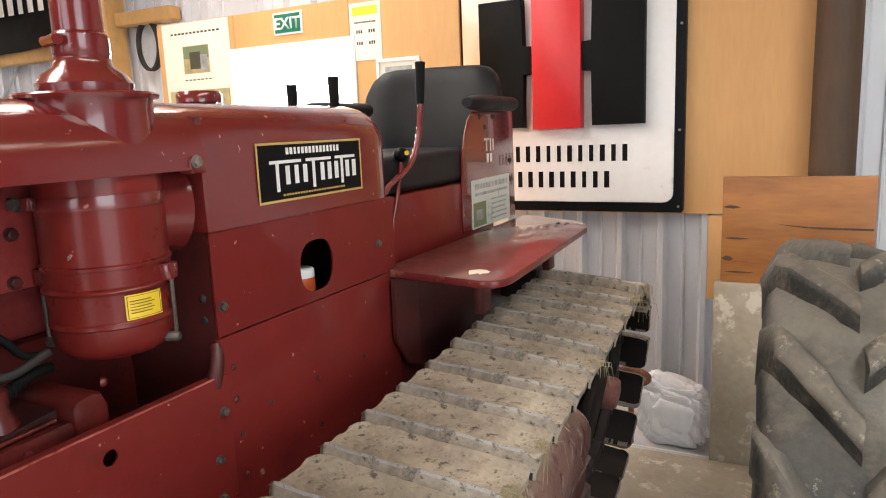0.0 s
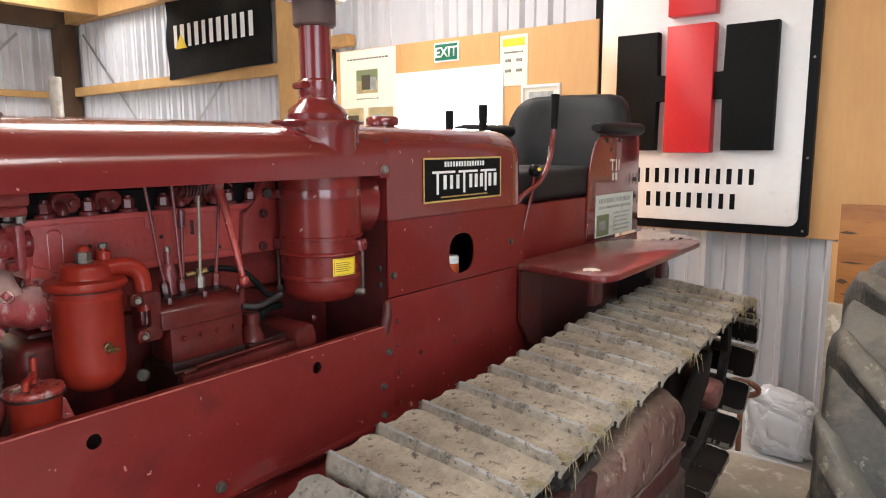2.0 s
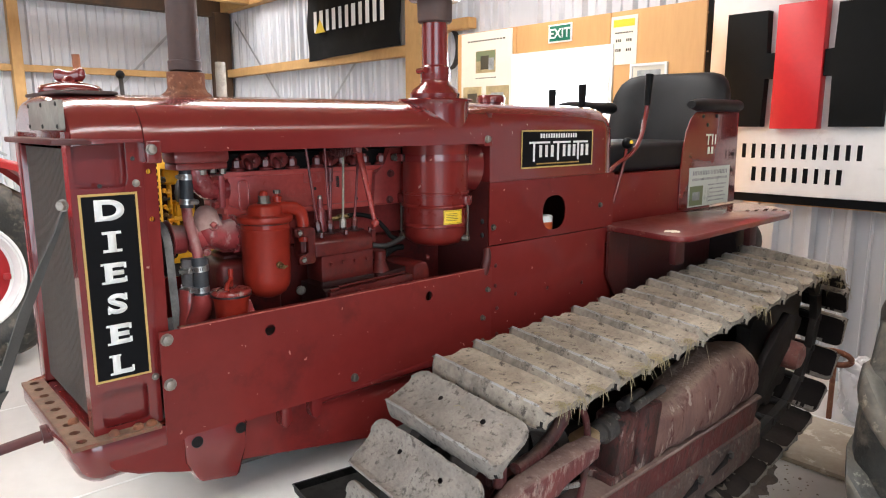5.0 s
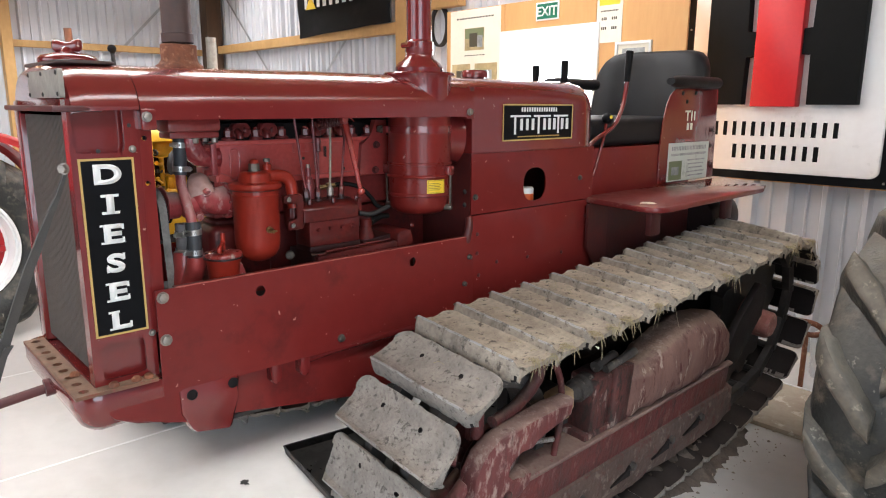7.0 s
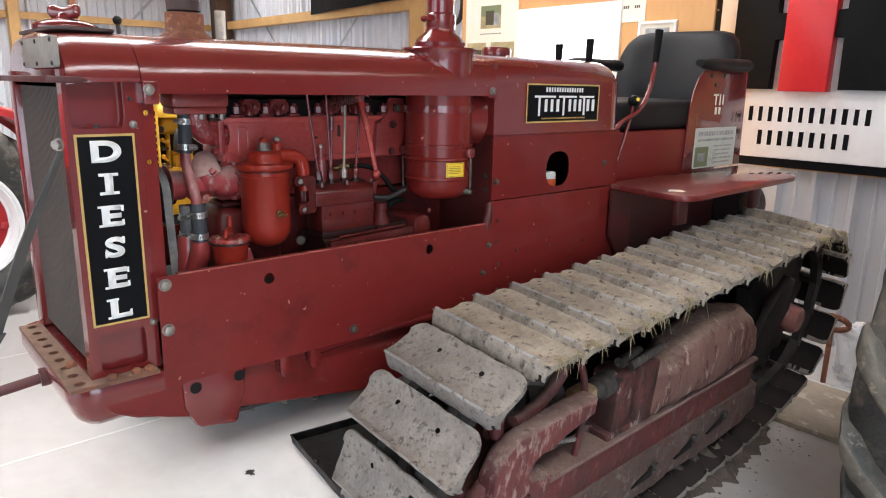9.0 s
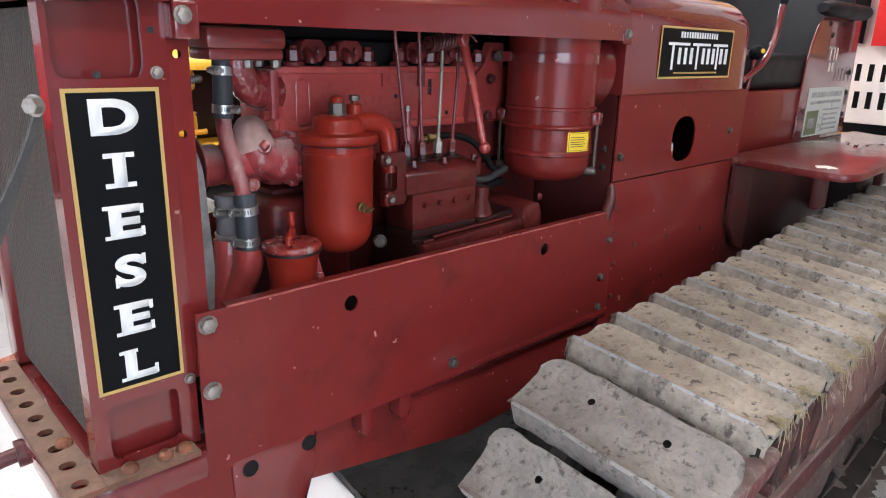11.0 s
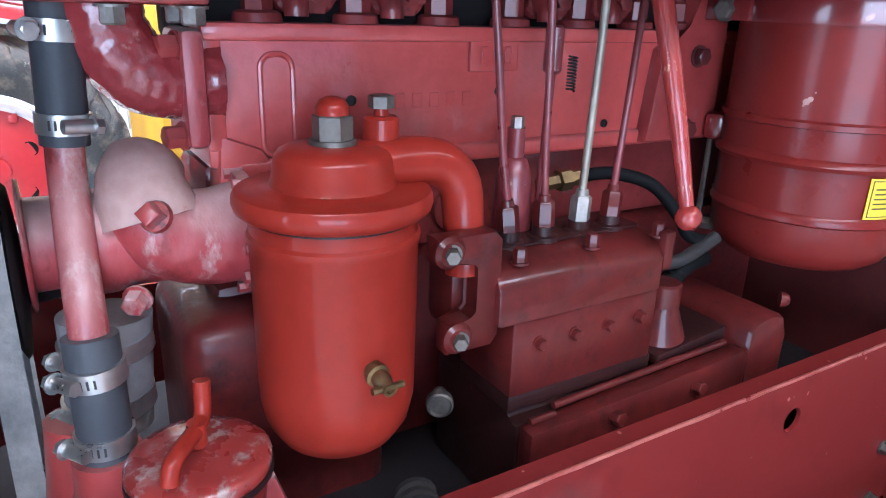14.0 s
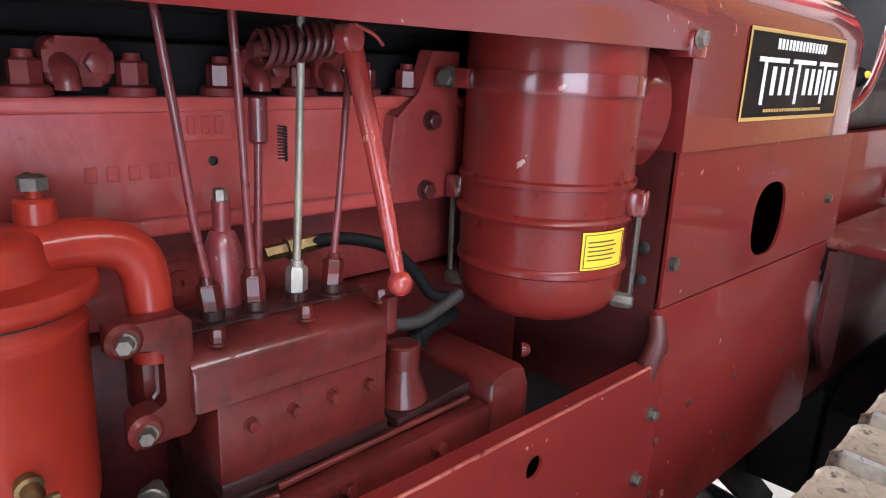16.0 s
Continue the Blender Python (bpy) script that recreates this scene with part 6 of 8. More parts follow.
        rows.append([(o - 0.085, y, 0.4535), (o - 0.03, y, 0.4560 + e), (o + 0.002, y, 0.4545 + e), (o + 0.006, y, 0.449 + e), (o + 0.002, y, 0.440), (o - 0.085, y, 0.440)])
    loft(bm, rows)
    part("flange", bm, DUSTY_LEDGE, crawler, "flange grey with dried mud")
    bm = bmesh.new()
    rows = []
    for k in range(91):
        y = 0.70 + 1.36 * k / 90
        nz = noise.noise(Vector((y * 7, 3.0, flip)))
        low = 0.205 + 0.012 * nz + 0.006 * noise.noise(Vector((y * 30, 5.0, flip))) + 0.03 * max(0.0, (y - 1.9) / 0.16) ** 2
        rows.append([(o - 0.018, y, 0.350), (o + 0.004 + 0.003 * nz, y, 0.338), (o + 0.012 + 0.005 * noise.noise(Vector((y * 17, 9.0, flip))), y, 0.285), (o + 0.016 + 0.006 * nz, y, 0.245), (o + 0.012, y, low), (o + 0.002, y, low - 0.003), (o - 0.018, y, low + 0.004)])
    loft(bm, rows)
    part("roller_guard", shake(bm, 0.003, 40), CAKED_GUARD, crawler, "mud-caked roller guard plate")
    # Black wedges on the guard's face paint the dark of its gaps.
    for k, (y, z) in enumerate(((1.02, 0.262), (1.285, 0.268), (1.525, 0.272), (1.735, 0.285))):
        bm = bmesh.new()
        prism(bm, [(y - 0.055, z - 0.012), (y + 0.03, z + 0.012), (y + 0.045, z + 0.030), (y + 0.05, z - 0.006)], "x", o + 0.0145, o + 0.0215)
        part("notch", shake(bm, 0.004, 30), SHADE_GREASE, crawler, "dark broken gap in the guard", smooth=0)
        bm = bmesh.new()
        hexbolt(bm, (o + flip * 0.017, y + 0.062, z + 0.02), (flip, 0, 0.1), 0.013, 0.012)
        part("bolt", bm, DARK_MUD, crawler)
    for k in range(6):
        bm = bmesh.new()
        cyl(bm, (o - 0.12, 0.95 + k * 0.18, 0.22), (o - 0.02, 0.95 + k * 0.18, 0.22), 0.07, seg=20, bevel=0.006)
        part("track_roller", bm, DARK_MUD, crawler, "greasy track roller")
    # inner channel and cross pieces of the track frame
    i_ = cx - flip * 0.09
    bm = bmesh.new()
    prism(bm, [(0.66, 0.56), (0.9, 0.45), (2.05, 0.45), (2.05, 0.28), (0.66, 0.30)], "x", i_ - 0.01, i_ + 0.01, 0.003)
    part("inner_channel", bm, DARK_MUD, crawler, "dark inner side of the track frame")
    for y in (1.12, 1.5, 1.88):
        part("cross_piece", B(min(i_, o) + 0.012, max(i_, o) - 0.023, y - 0.03, y + 0.03, 0.34, 0.438, bevel=0.006), DARK_MUD, crawler)
    # recoil spring housing: a stout round-topped drum under a crust of mud, behind an oily block
    bm = bmesh.new()
    rings = []
    for y, w, h in ((1.30, 0.050, 0.115), (1.315, 0.066, 0.150), (1.36, 0.072, 0.165), (1.42, 0.074, 0.172), (1.48, 0.078, 0.195), (1.56, 0.082, 0.222), (1.64, 0.084, 0.235), (1.72, 0.084, 0.238), (1.80, 0.083, 0.232), (1.87, 0.080, 0.215), (1.93, 0.070, 0.17), (1.97, 0.05, 0.09)):
        rings.append([(o - 0.058 + w * math.copysign(abs(math.cos(a)) ** 0.7, math.cos(a)), y, 0.452 + max(-0.004, h * 0.5 + h * 0.5 * math.copysign(abs(math.sin(a)) ** 0.75, math.sin(a)))) for a in [2 * math.pi * k / 30 for k in range(30)]])
    loft(bm, rings)
    bmesh.ops.subdivide_edges(bm, edges=bm.edges[:], cuts=1, use_grid_fill=True)
    part("spring_housing", shake(shake(bm, 0.012, 13), 0.007, 34), CRUST_RED, crawler, "dust-caked recoil spring housing")
    bm = bmesh.new()
    box(bm, o - 0.105, o - 0.012, 1.115, 1.20, 0.455, 0.635, bevel=0.010)
    box(bm, o - 0.095, o - 0.004, 1.215, 1.305, 0.455, 0.645, bevel=0.010)
    box(bm, o - 0.10, o - 0.02, 1.195, 1.22, 0.47, 0.615, bevel=0.004)
    box(bm, o - 0.12, o - 0.008, 1.09, 1.32, 0.448, 0.470, bevel=0.006)
    part("spring_block", shake(bm, 0.005, 20), OILY_BLOCK, crawler, "oily red block before the spring housing")
    bm = bmesh.new()
    cyl(bm, (o - 0.06, 1.27, 0.655), (o - 0.052, 1.16, 0.650), 0.016, seg=14)
    cyl(bm, (o - 0.03, 1.33, 0.665), (o - 0.03, 1.18, 0.648), 0.012, seg=12)
    part("clamp_rod", shake(bm, 0.003, 30), DARK_MUD, crawler)
    bm = bmesh.new()
    lathe(bm, (o - 0.055, 1.03, 0.595), (0, 1, 0.10), [(0, 0.022), (0.03, 0.021), (0.045, 0.026), (0.047, 0.034), (0.072, 0.034), (0.076, 0.026), (0.085, 0.036), (0.105, 0.038)], 14)
    part("adjuster", bm, DARK_MUD, crawler, "oily track adjuster nut")
    bm = bmesh.new()
    prism(bm, [(0.945, 0.575), (0.975, 0.618), (1.035, 0.628), (1.045, 0.575), (1.01, 0.562), (0.985, 0.545)], "x", o - 0.085, o - 0.025, 0.010)
    part("adjuster_fork", shake(bm, 0.005, 22), TAN_MUD, crawler, "fork coated in tan mud")
    # yoke that holds the idler: a hooked casting with a worn bar
    yk = o + 0.006
    bm = bmesh.new()
    prism(bm, [(0.972, 0.642), (0.900, 0.634), (0.800, 0.630), (0.735, 0.632), (0.685, 0.622), (0.640, 0.592), (0.612, 0.545), (0.610, 0.490), (0.632, 0.440), (0.672, 0.410), (0.725, 0.404), (0.790, 0.425), (0.830, 0.452), (0.828, 0.482), (0.800, 0.492),
               (0.765, 0.478), (0.738, 0.484), (0.722, 0.505), (0.722, 0.540), (0.742, 0.562), (0.780, 0.570), (0.815, 0.545), (0.832, 0.560), (0.845, 0.585), (0.975, 0.588)], "x", yk - 0.045, yk + 0.010, 0.012)
    bmesh.ops.triangulate(bm, faces=[f for f in bm.faces if len(f.verts) > 4])
    part("idler_yoke", shake(bm, 0.006, 26), YOKE_RED, crawler, "mud-splashed red idler yoke")
    bm = bmesh.new()
    tube(bm, [(yk - 0.05, 0.72, 0.632), (yk - 0.055, 0.80, 0.642), (yk - 0.06, 0.86, 0.662), (yk - 0.062, 0.895, 0.70), (yk - 0.066, 0.905, 0.752)], [0.015, 0.018], 12, smooth=5)
    part("guard_rod", shake(bm, 0.003, 40), WORN_RED, crawler, "bent muddy rod beside the idler")
    bm = bmesh.new()
    tube(bm, [(yk - 0.03, 0.968, 0.44), (yk - 0.035, 0.985, 0.55), (yk - 0.04, 0.975, 0.66), (yk - 0.05, 0.94, 0.735), (yk - 0.06, 0.90, 0.775)], 0.009, 10, smooth=5)
    part("guard_rod", bm, WORN_RED, crawler, "curved rusty rod")
    bm = bmesh.new()
    tube(bm, [(yk - 0.06, 0.68, 0.60), (yk - 0.07, 0.685, 0.68), (yk - 0.08, 0.695, 0.76)], 0.016, 10, smooth=3)
    part("stay", bm, WORN_RED, crawler)
    bm = bmesh.new()
    tube(bm, [(yk - 0.03, 0.625, 0.515), (yk - 0.05, 0.575, 0.43), (yk - 0.07, 0.53, 0.33), (yk - 0.08, 0.505, 0.24)], 0.021, 12, smooth=4)
    part("scraper_arm", shake(bm, 0.003, 30), WORN_RED, crawler, "muddy scraper arm before the idler")
    bm = bmesh.new()
    tube(bm, [(yk - 0.10, 0.565, 0.575), (yk - 0.05, 0.605, 0.57)], 0.014, 10)
    part("pin", bm, WORN_RED, crawler)
    bm = bmesh.new()
    tube(bm, [(yk - 0.03, 0.875, 0.53), (yk - 0.03, 0.955, 0.508)], 0.007, 8)
    part("link_rod", bm, WORN_STEEL, crawler)
    for dz, dy in ((-0.05, 0.035), (-0.03, 0.075)):
        bm = bmesh.new()
        hexbolt(bm, (yk + flip * 0.010, 0.655 + dy, 0.485 + dz), (flip, 0, 0), 0.014, 0.010)
        part("bolt", bm, OILY_BLOCK, crawler)
    part("front_block", B(yk - 0.03, yk + 0.03, 0.585, 0.655, 0.372, 0.405, bevel=0.005), DUSTY_LEDGE, crawler)
    if placed is not None:
        for ob in set(crawler.children) - before:
            ob.matrix_basis = placed @ ob.matrix_basis


track(NEAR_X, 1, NEAR_POSE)
track(-2.02, -1, None)
# final drive housings between body and tracks, their shade painted in as black
for s in (-1, 1):
    a, b = (-0.935, -0.75) if s > 0 else (-1.84, -1.41)
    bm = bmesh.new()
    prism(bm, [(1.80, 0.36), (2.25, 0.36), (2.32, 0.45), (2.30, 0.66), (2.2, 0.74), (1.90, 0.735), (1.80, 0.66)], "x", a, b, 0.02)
    part("final_drive", bm, SHADE_GREASE, crawler, "final drive housing with shade in its black colour")
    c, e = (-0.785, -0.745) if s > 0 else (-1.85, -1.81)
    # Added plate: hides the bright floor behind the track, black as shade.
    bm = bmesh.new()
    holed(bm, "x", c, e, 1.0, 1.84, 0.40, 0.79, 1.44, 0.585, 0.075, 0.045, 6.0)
    part("guard_plate", bm, SHADE_GREASE, crawler, "added black plate closing the gap inside the track", smooth=30)
# Housing under the belly, blackened for the shade there.
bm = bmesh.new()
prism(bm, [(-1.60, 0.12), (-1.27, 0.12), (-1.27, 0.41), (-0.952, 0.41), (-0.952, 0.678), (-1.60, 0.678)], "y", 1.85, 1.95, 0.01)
part("clutch_housing", bm, SHADE_GREASE, crawler, "dark housing under the belly")
# dead axles between body and tracks
for y, z in ((2.31, 0.535), (1.15, 0.48)):
    bm = bmesh.new()
    cyl(bm, (-1.98, y, z), (XC + 0.56, y, z), 0.07, seg=24)
    part("axle", bm, DARK_STEEL, crawler)


# ---- tray and stains on the floor ----
def drip_tray():
    bm = bmesh.new()
    x0, x1, y0, y1 = 0.0, 0.86, 0.0, 1.5
    loft(bm, [[(x0 + d, y0 + d, z), (x1 - d, y0 + d, z), (x1 - d, y1 - d, z), (x0 + d, y1 - d, z)] for d, z in ((0.004, 0.0005), (0, 0.03), (0.003, 0.03), (0.007, 0.004))])
    bmesh.ops.transform(bm, matrix=pose(-1.67, 0.765, FLOOR, 0, 0, -8), verts=bm.verts)
    tray = solid("drip_tray", bm, TRAY, "shallow black steel drip tray under the tractor", "tray", smooth=0)
    bm = bmesh.new()
    corners = [(x0, y0), (x1, y0), (x1, y1), (x0, y1), (x0, y0)]
    for (ax, ay), (bx, by) in zip(corners, corners[1:]):
        cyl(bm, (ax, ay, 0.030), (bx, by, 0.030), 0.0032, seg=8)
    bmesh.ops.transform(bm, matrix=pose(-1.67, 0.765, FLOOR, 0, 0, -8), verts=bm.verts)
    part("rolled_rim", bm, DARK_STEEL, tray, "rolled dull rim of the tray")
    return tray


drip_tray()


def stain(x, y, r, seed, label):
    bm = bmesh.new()
    bmesh.ops.create_circle(bm, cap_ends=True, segments=40, radius=1)
    for v in bm.verts:
        f = r * (0.75 + 0.8 * noise.noise(Vector((v.co.x * 1.7 + seed, v.co.y * 1.7, seed))) + 0.25 * noise.noise(v.co * 6 + Vector((seed, 0, 0))))
        v.co = Vector((x + v.co.x * f, y + v.co.y * f * 0.7, FLOOR + 0.002))
    return solid("oil_stain", bm, OIL, label, "stain", group="oil spots on the floor", smooth=0)


stain(-1.58, 0.56, 0.028, 2.0, "small dark oil spot on the pale floor")
stain(-1.36, 0.43, 0.05, 5.0, "ragged dark oil spot on the pale floor")
stain(-1.40, 0.47, 0.02, 9.0, "small dark oil spot on the pale floor")


def straw(cx, count, seed):
    """Dry stalks caught along the outer edge of the shoes."""
    rnd = random.Random(seed)
    bm = bmesh.new()
    top = [q for q in LINE if q[0].y > 0.7]
    tufts = [(rnd.choice(top), rnd.uniform(-0.06, 0.06)) for _ in range(15)]
    for i in range(count):
        edge = rnd.random() < 0.8
        (p, d), off = rnd.choice(tufts) if edge else (rnd.choice(top), rnd.uniform(-0.06, 0.06))
        y = p.x + off + rnd.gauss(0, 0.009)
        x = cx + (rnd.uniform(0.145, 0.172) if edge else rnd.uniform(-0.165, 0.165))
        z = p.y + 0.004
        L = rnd.uniform(0.010, 0.038) if rnd.random() < 0.9 else rnd.uniform(0.05, 0.08)
        a = rnd.uniform(-1.2, 1.2)
        fall = rnd.uniform(0.3, 1.0) if edge else 0.05
        q = [Vector((x, y, z)), Vector((x + L * 0.5 * math.cos(a), y + L * 0.5 * math.sin(a), z + 0.006 - 0.1 * fall * L)), Vector((x + L * (0.7 if edge else 1) * math.cos(a), y + L * math.sin(a), z + 0.002 - fall * L))]
        tube(bm, q, [0.0009, 0.0005], 4)
    bmesh.ops.transform(bm, matrix=NEAR_POSE, verts=bm.verts)
    return solid("straw", bm, STRAW, "dry straw caught on the track shoes", "straw", "stuff", smooth=0)


straw(NEAR_X, 420, 4)


def dirt(count, seed):
    """Crumbs of dry mud fallen from the track."""
    rnd = random.Random(seed)
    bm = bmesh.new()
    for i in range(count):
        x = rnd.choice((-0.50, -0.47, -0.84)) + rnd.gauss(0, 0.05)
        p, r = Vector((x, rnd.uniform(0.75, 2.35), FLOOR)), abs(rnd.gauss(0, 0.003)) + 0.001
        q = [p + Vector((math.cos(a) * r * rnd.uniform(0.7, 1.3), math.sin(a) * r * rnd.uniform(0.7, 1.3), 0.0005)) for a in (0, 1.3, 2.5, 3.8, 5.0)]
        top = bm.verts.new(p + Vector((0, 0, r * 0.9)))
        low = [bm.verts.new(v) for v in q]
        for k in range(5):
            bm.faces.new([low[k], low[(k + 1) % 5], top])
        bm.faces.new(low)
    return solid("dirt", bm, MUD, "crumbs of dried mud under the track", "dirt", "stuff", smooth=0)


dirt(260, 6)


def mud_bank(x0, x1, y0, y1, rise):
    """Soil fallen off the shoes, heaped against the foot of the track and thinning out over the floor."""
    bm = bmesh.new()
    nx, ny = 16, 150
    grid = []
    for i in range(ny + 1):
        y = y0 + (y1 - y0) * i / ny
        reach = (x1 - x0) * (0.80 + 0.35 * noise.noise(Vector((y * 6, 2.0, 0.5))) + 0.16 * noise.noise(Vector((y * 31, 7.0, 1.5))))
        ends = min(1.0, 6 * (i / ny), 6 * (1 - i / ny))
        row = []
        for k in range(nx + 1):
            u = k / nx
            x = x0 + reach * u * (0.35 + 0.65 * ends)
            lump = 0.8 + 0.5 * noise.noise(Vector((x * 26, y * 26, 3.0))) + 0.3 * noise.noise(Vector((x * 80, y * 80, 5.0)))
            z = FLOOR - 0.002 + rise * ends * min(1.0, (1 - u) / 0.55) ** 1.2 * max(0.55, lump) + 0.004 * (1 - u ** 6) * max(0.2, lump)
            row.append(bm.verts.new((x, y, z)))
        grid.append(row)
    for a, b in zip(grid, grid[1:]):
        for k in range(nx):
            bm.faces.new([a[k], a[k + 1], b[k + 1], b[k]])
    return solid("soil", bm, DIRT, "brown soil heaped along the foot of the track", "soil", "stuff")


mud_bank(-0.70, -0.455, 0.72, 2.42, 0.085)


bm = bmesh.new()
box(bm, -0.014, 0.014, -0.40, 0.36, -0.040, 0.040, bevel=0.006, m=Matrix.Translation((-1.10, 1.80, 0.435)) @ Matrix.Rotation(radians(-39.5), 4, "X"))
part("belly_brace", bm, SHADE_GREASE, crawler, "dark flat brace under the belly")

# ---- engine ----
BX = -1.12
eng = part("engine_block", B(-1.24, BX, 0.322, 0.90, 1.186, 1.287, bevel=0.006), LIT_BLOCK_RED, crawler, "dusty red diesel engine block, lightened for the light on it")
# Lower block steps down through darker reds, shade put into the paint.
part("block_skirt", B(-1.235, BX - 0.028, 0.322, 1.02, 1.09, 1.1855, bevel=0.01), SHADED_SKIRT_RED, eng, "oily lower side of the block, shade in its darker red")
part("crankcase", B(-1.235, BX - 0.02, 0.322, 1.02, 0.80, 1.088, bevel=0.012), SHADED_CASE_RED, eng, "oily crankcase with shade in its dark red")
bm = bmesh.new()
rim = [(BX + 0.0005, u, v) for u, v in round_rect(0.362, 0.386, 1.194, 1.267, 0.010)]
tube(bm, rim + [rim[0]], 0.0022, 8)
part("cast_panel", bm, LIT_BLOCK_RED, eng, "raised outline cast in the block")
bm = bmesh.new()
box(bm, BX - 0.001, BX + 0.004, 0.538, 0.588, 1.252, 1.279, bevel=0.002)
for i in range(3):
    box(bm, BX + 0.004, BX + 0.006, 0.548 + i * 0.012, 0.555 + i * 0.012, 1.258, 1.273, bevel=0.001, seg=1)
part("cast_pad", bm, LIT_BLOCK_RED, eng)
bm = bmesh.new()
box(bm, BX - 0.02, BX + 0.006, 0.322, 0.90, 1.276, 1.2885, bevel=0.003)
part("head_joint", bm, LIT_BLOCK_RED, eng)
bm = bmesh.new()
box(bm, BX - 0.006, BX + 0.0045, 0.34, 0.86, 1.176, 1.192, bevel=0.004, seg=3)
part("ledge", bm, LIT_BLOCK_RED, eng)
bm = bmesh.new()
box(bm, BX - 0.02, BX + 0.003, 0.3215, 0.336, 1.20, 1.285, bevel=0.003)
prism(bm, [(0.326, 1.150), (0.372, 1.142), (0.385, 1.165), (0.360, 1.200), (0.330, 1.212)], "x", BX - 0.03, BX + 0.004, 0.004)
part("end_flange", bm, LIT_BLOCK_RED, eng)
for y, z in ((0.571, 1.235), (0.432, 1.232), (0.70, 1.2)):
    bm = bmesh.new()
    lathe(bm, (BX + 0.0005, y, z), (1, 0, 0), [(0, 0.0042), (0.0012, 0.0042), (0.0016, 0.003), (-0.003, 0.0026), (-0.003, 0)], 12)
    part("cast_hole", bm, DARK_STEEL, eng)
bm = bmesh.new()
lathe(bm, (BX - 0.027, 0.545, 1.125), (1, 0, 0), [(0, 0.022), (0.004, 0.021), (0.005, 0.013), (0.007, 0.012), (0.007, 0.004), (0.003, 0.003), (0.003, 0)], 20)
part("core_plug", bm, SHADED_SKIRT_RED, eng)
# faint raised casting bars
bm = bmesh.new()
for i in range(5):
    box(bm, BX - 0.0005, BX + 0.0006, 0.47 + i * 0.016, 0.479 + i * 0.016, 1.224, 1.236, bevel=0.0005, seg=1)
part("cast_mark", bm, LIT_BLOCK_RED, eng)

# Head and manifold are coloured near black to hold the hood's shade.
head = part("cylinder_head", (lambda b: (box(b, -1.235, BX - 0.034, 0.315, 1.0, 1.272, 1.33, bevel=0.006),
                                         box(b, -1.23, BX - 0.07, 0.32, 1.0, 1.33, 1.40, bevel=0.012), b)[-1])(bmesh.new()), SHADE_GREASE, crawler, "cylinder head blackened for the shade under the hood")
for i, y in enumerate((0.365, 0.44, 0.513, 0.585, 0.66, 0.735, 0.79)):
    bm = bmesh.new()
    lathe(bm, (BX - 0.008, y, 1.2886), (0, 0, 1), [(0, 0.018), (0.006, 0.017), (0.008, 0.014)], 18)
    lathe(bm, (BX - 0.008, y, 1.2966), (0, 0, 1), [(0, 0.0115), (0.016, 0.0115), (0.018, 0.0095)], 6)
    lathe(bm, (BX - 0.008, y, 1.314), (0, 0, 1), [(0, 0.007), (0.006, 0.0065)], 12)
    part("head_nut", bm, SHADED_SKIRT_RED, head)
for y in (0.40, 0.475, 0.625, 0.70):
    bm = bmesh.new()
    prism(bm, round_rect(y - 0.024, y + 0.024, 1.295, 1.33, 0.010), "x", BX - 0.03, BX - 0.004, 0.006)
    tube(bm, [(BX - 0.01, y - 0.012, 1.312), (BX + 0.006, y - 0.012, 1.304), (BX + 0.008, y - 0.012, 1.293)], 0.009, 10, smooth=4)
    hexbolt(bm, (BX - 0.004, y + 0.010, 1.312), (1, 0, 0), 0.008, 0.008)
    part("port_cover", bm, SHADED_SKIRT_RED, head)
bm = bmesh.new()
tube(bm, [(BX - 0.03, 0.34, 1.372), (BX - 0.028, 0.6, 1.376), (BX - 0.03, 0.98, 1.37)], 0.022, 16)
part("manifold", bm, SHADE_GREASE, head, "dark manifold under the hood")

# Timing cover takes the crankcase's shaded red.
part("timing_cover", B(-1.24, -1.088, 0.288, 0.452, 0.80, 1.078, bevel=0.022, seg=4), SHADED_CASE_RED, eng, "dusty timing cover, shaded dark like the crankcase")
# Added plate that stops light bounced off the floor and darkens the bay.
part("under_tray", B(-1.405, -0.968, 0.10, 1.03, 0.801, 0.808), SHADE_GREASE, eng, "added black plate blocking floor light under the engine")

# water outlet casting, elbow and coolant hoses at the front
bm = bmesh.new()
box(bm, -1.165, -1.085, 0.20, 0.33, 1.312, 1.345, bevel=0.01)
box(bm, -1.16, -1.09, 0.205, 0.325, 1.298, 1.314, bevel=0.004)
wo = part("water_outlet", bm, ENGINE_RED, crawler, "red water outlet casting")
for p in ((-1.098, 0.268), (-1.098, 0.315), (-1.15, 0.315)):
    bm = bmesh.new()
    hexbolt(bm, (*p, 1.298), (0, 0, -1), 0.008, 0.012)
    part("bolt", bm, BOLT, wo)
bm = bmesh.new()
tube(bm, [(-1.125, 0.262, 1.305), (-1.125, 0.267, 1.278), (-1.127, 0.285, 1.255), (-1.13, 0.31, 1.249), (-1.13, 0.335, 1.249)], [0.027, 0.026], 18, smooth=5)
bmesh.ops.subdivide_edges(bm, edges=bm.edges[:], cuts=2, use_grid_fill=True)
el = part("elbow", shake(shake(bm, 0.0012, 150), 0.0007, 330), LUMPY_RED, crawler, "dusty red water elbow")
bm = bmesh.new()
box(bm, -1.165, -1.10, 0.306, 0.3215, 1.206, 1.284, bevel=0.005)
part("flange", bm, DUSTY_RED, el)
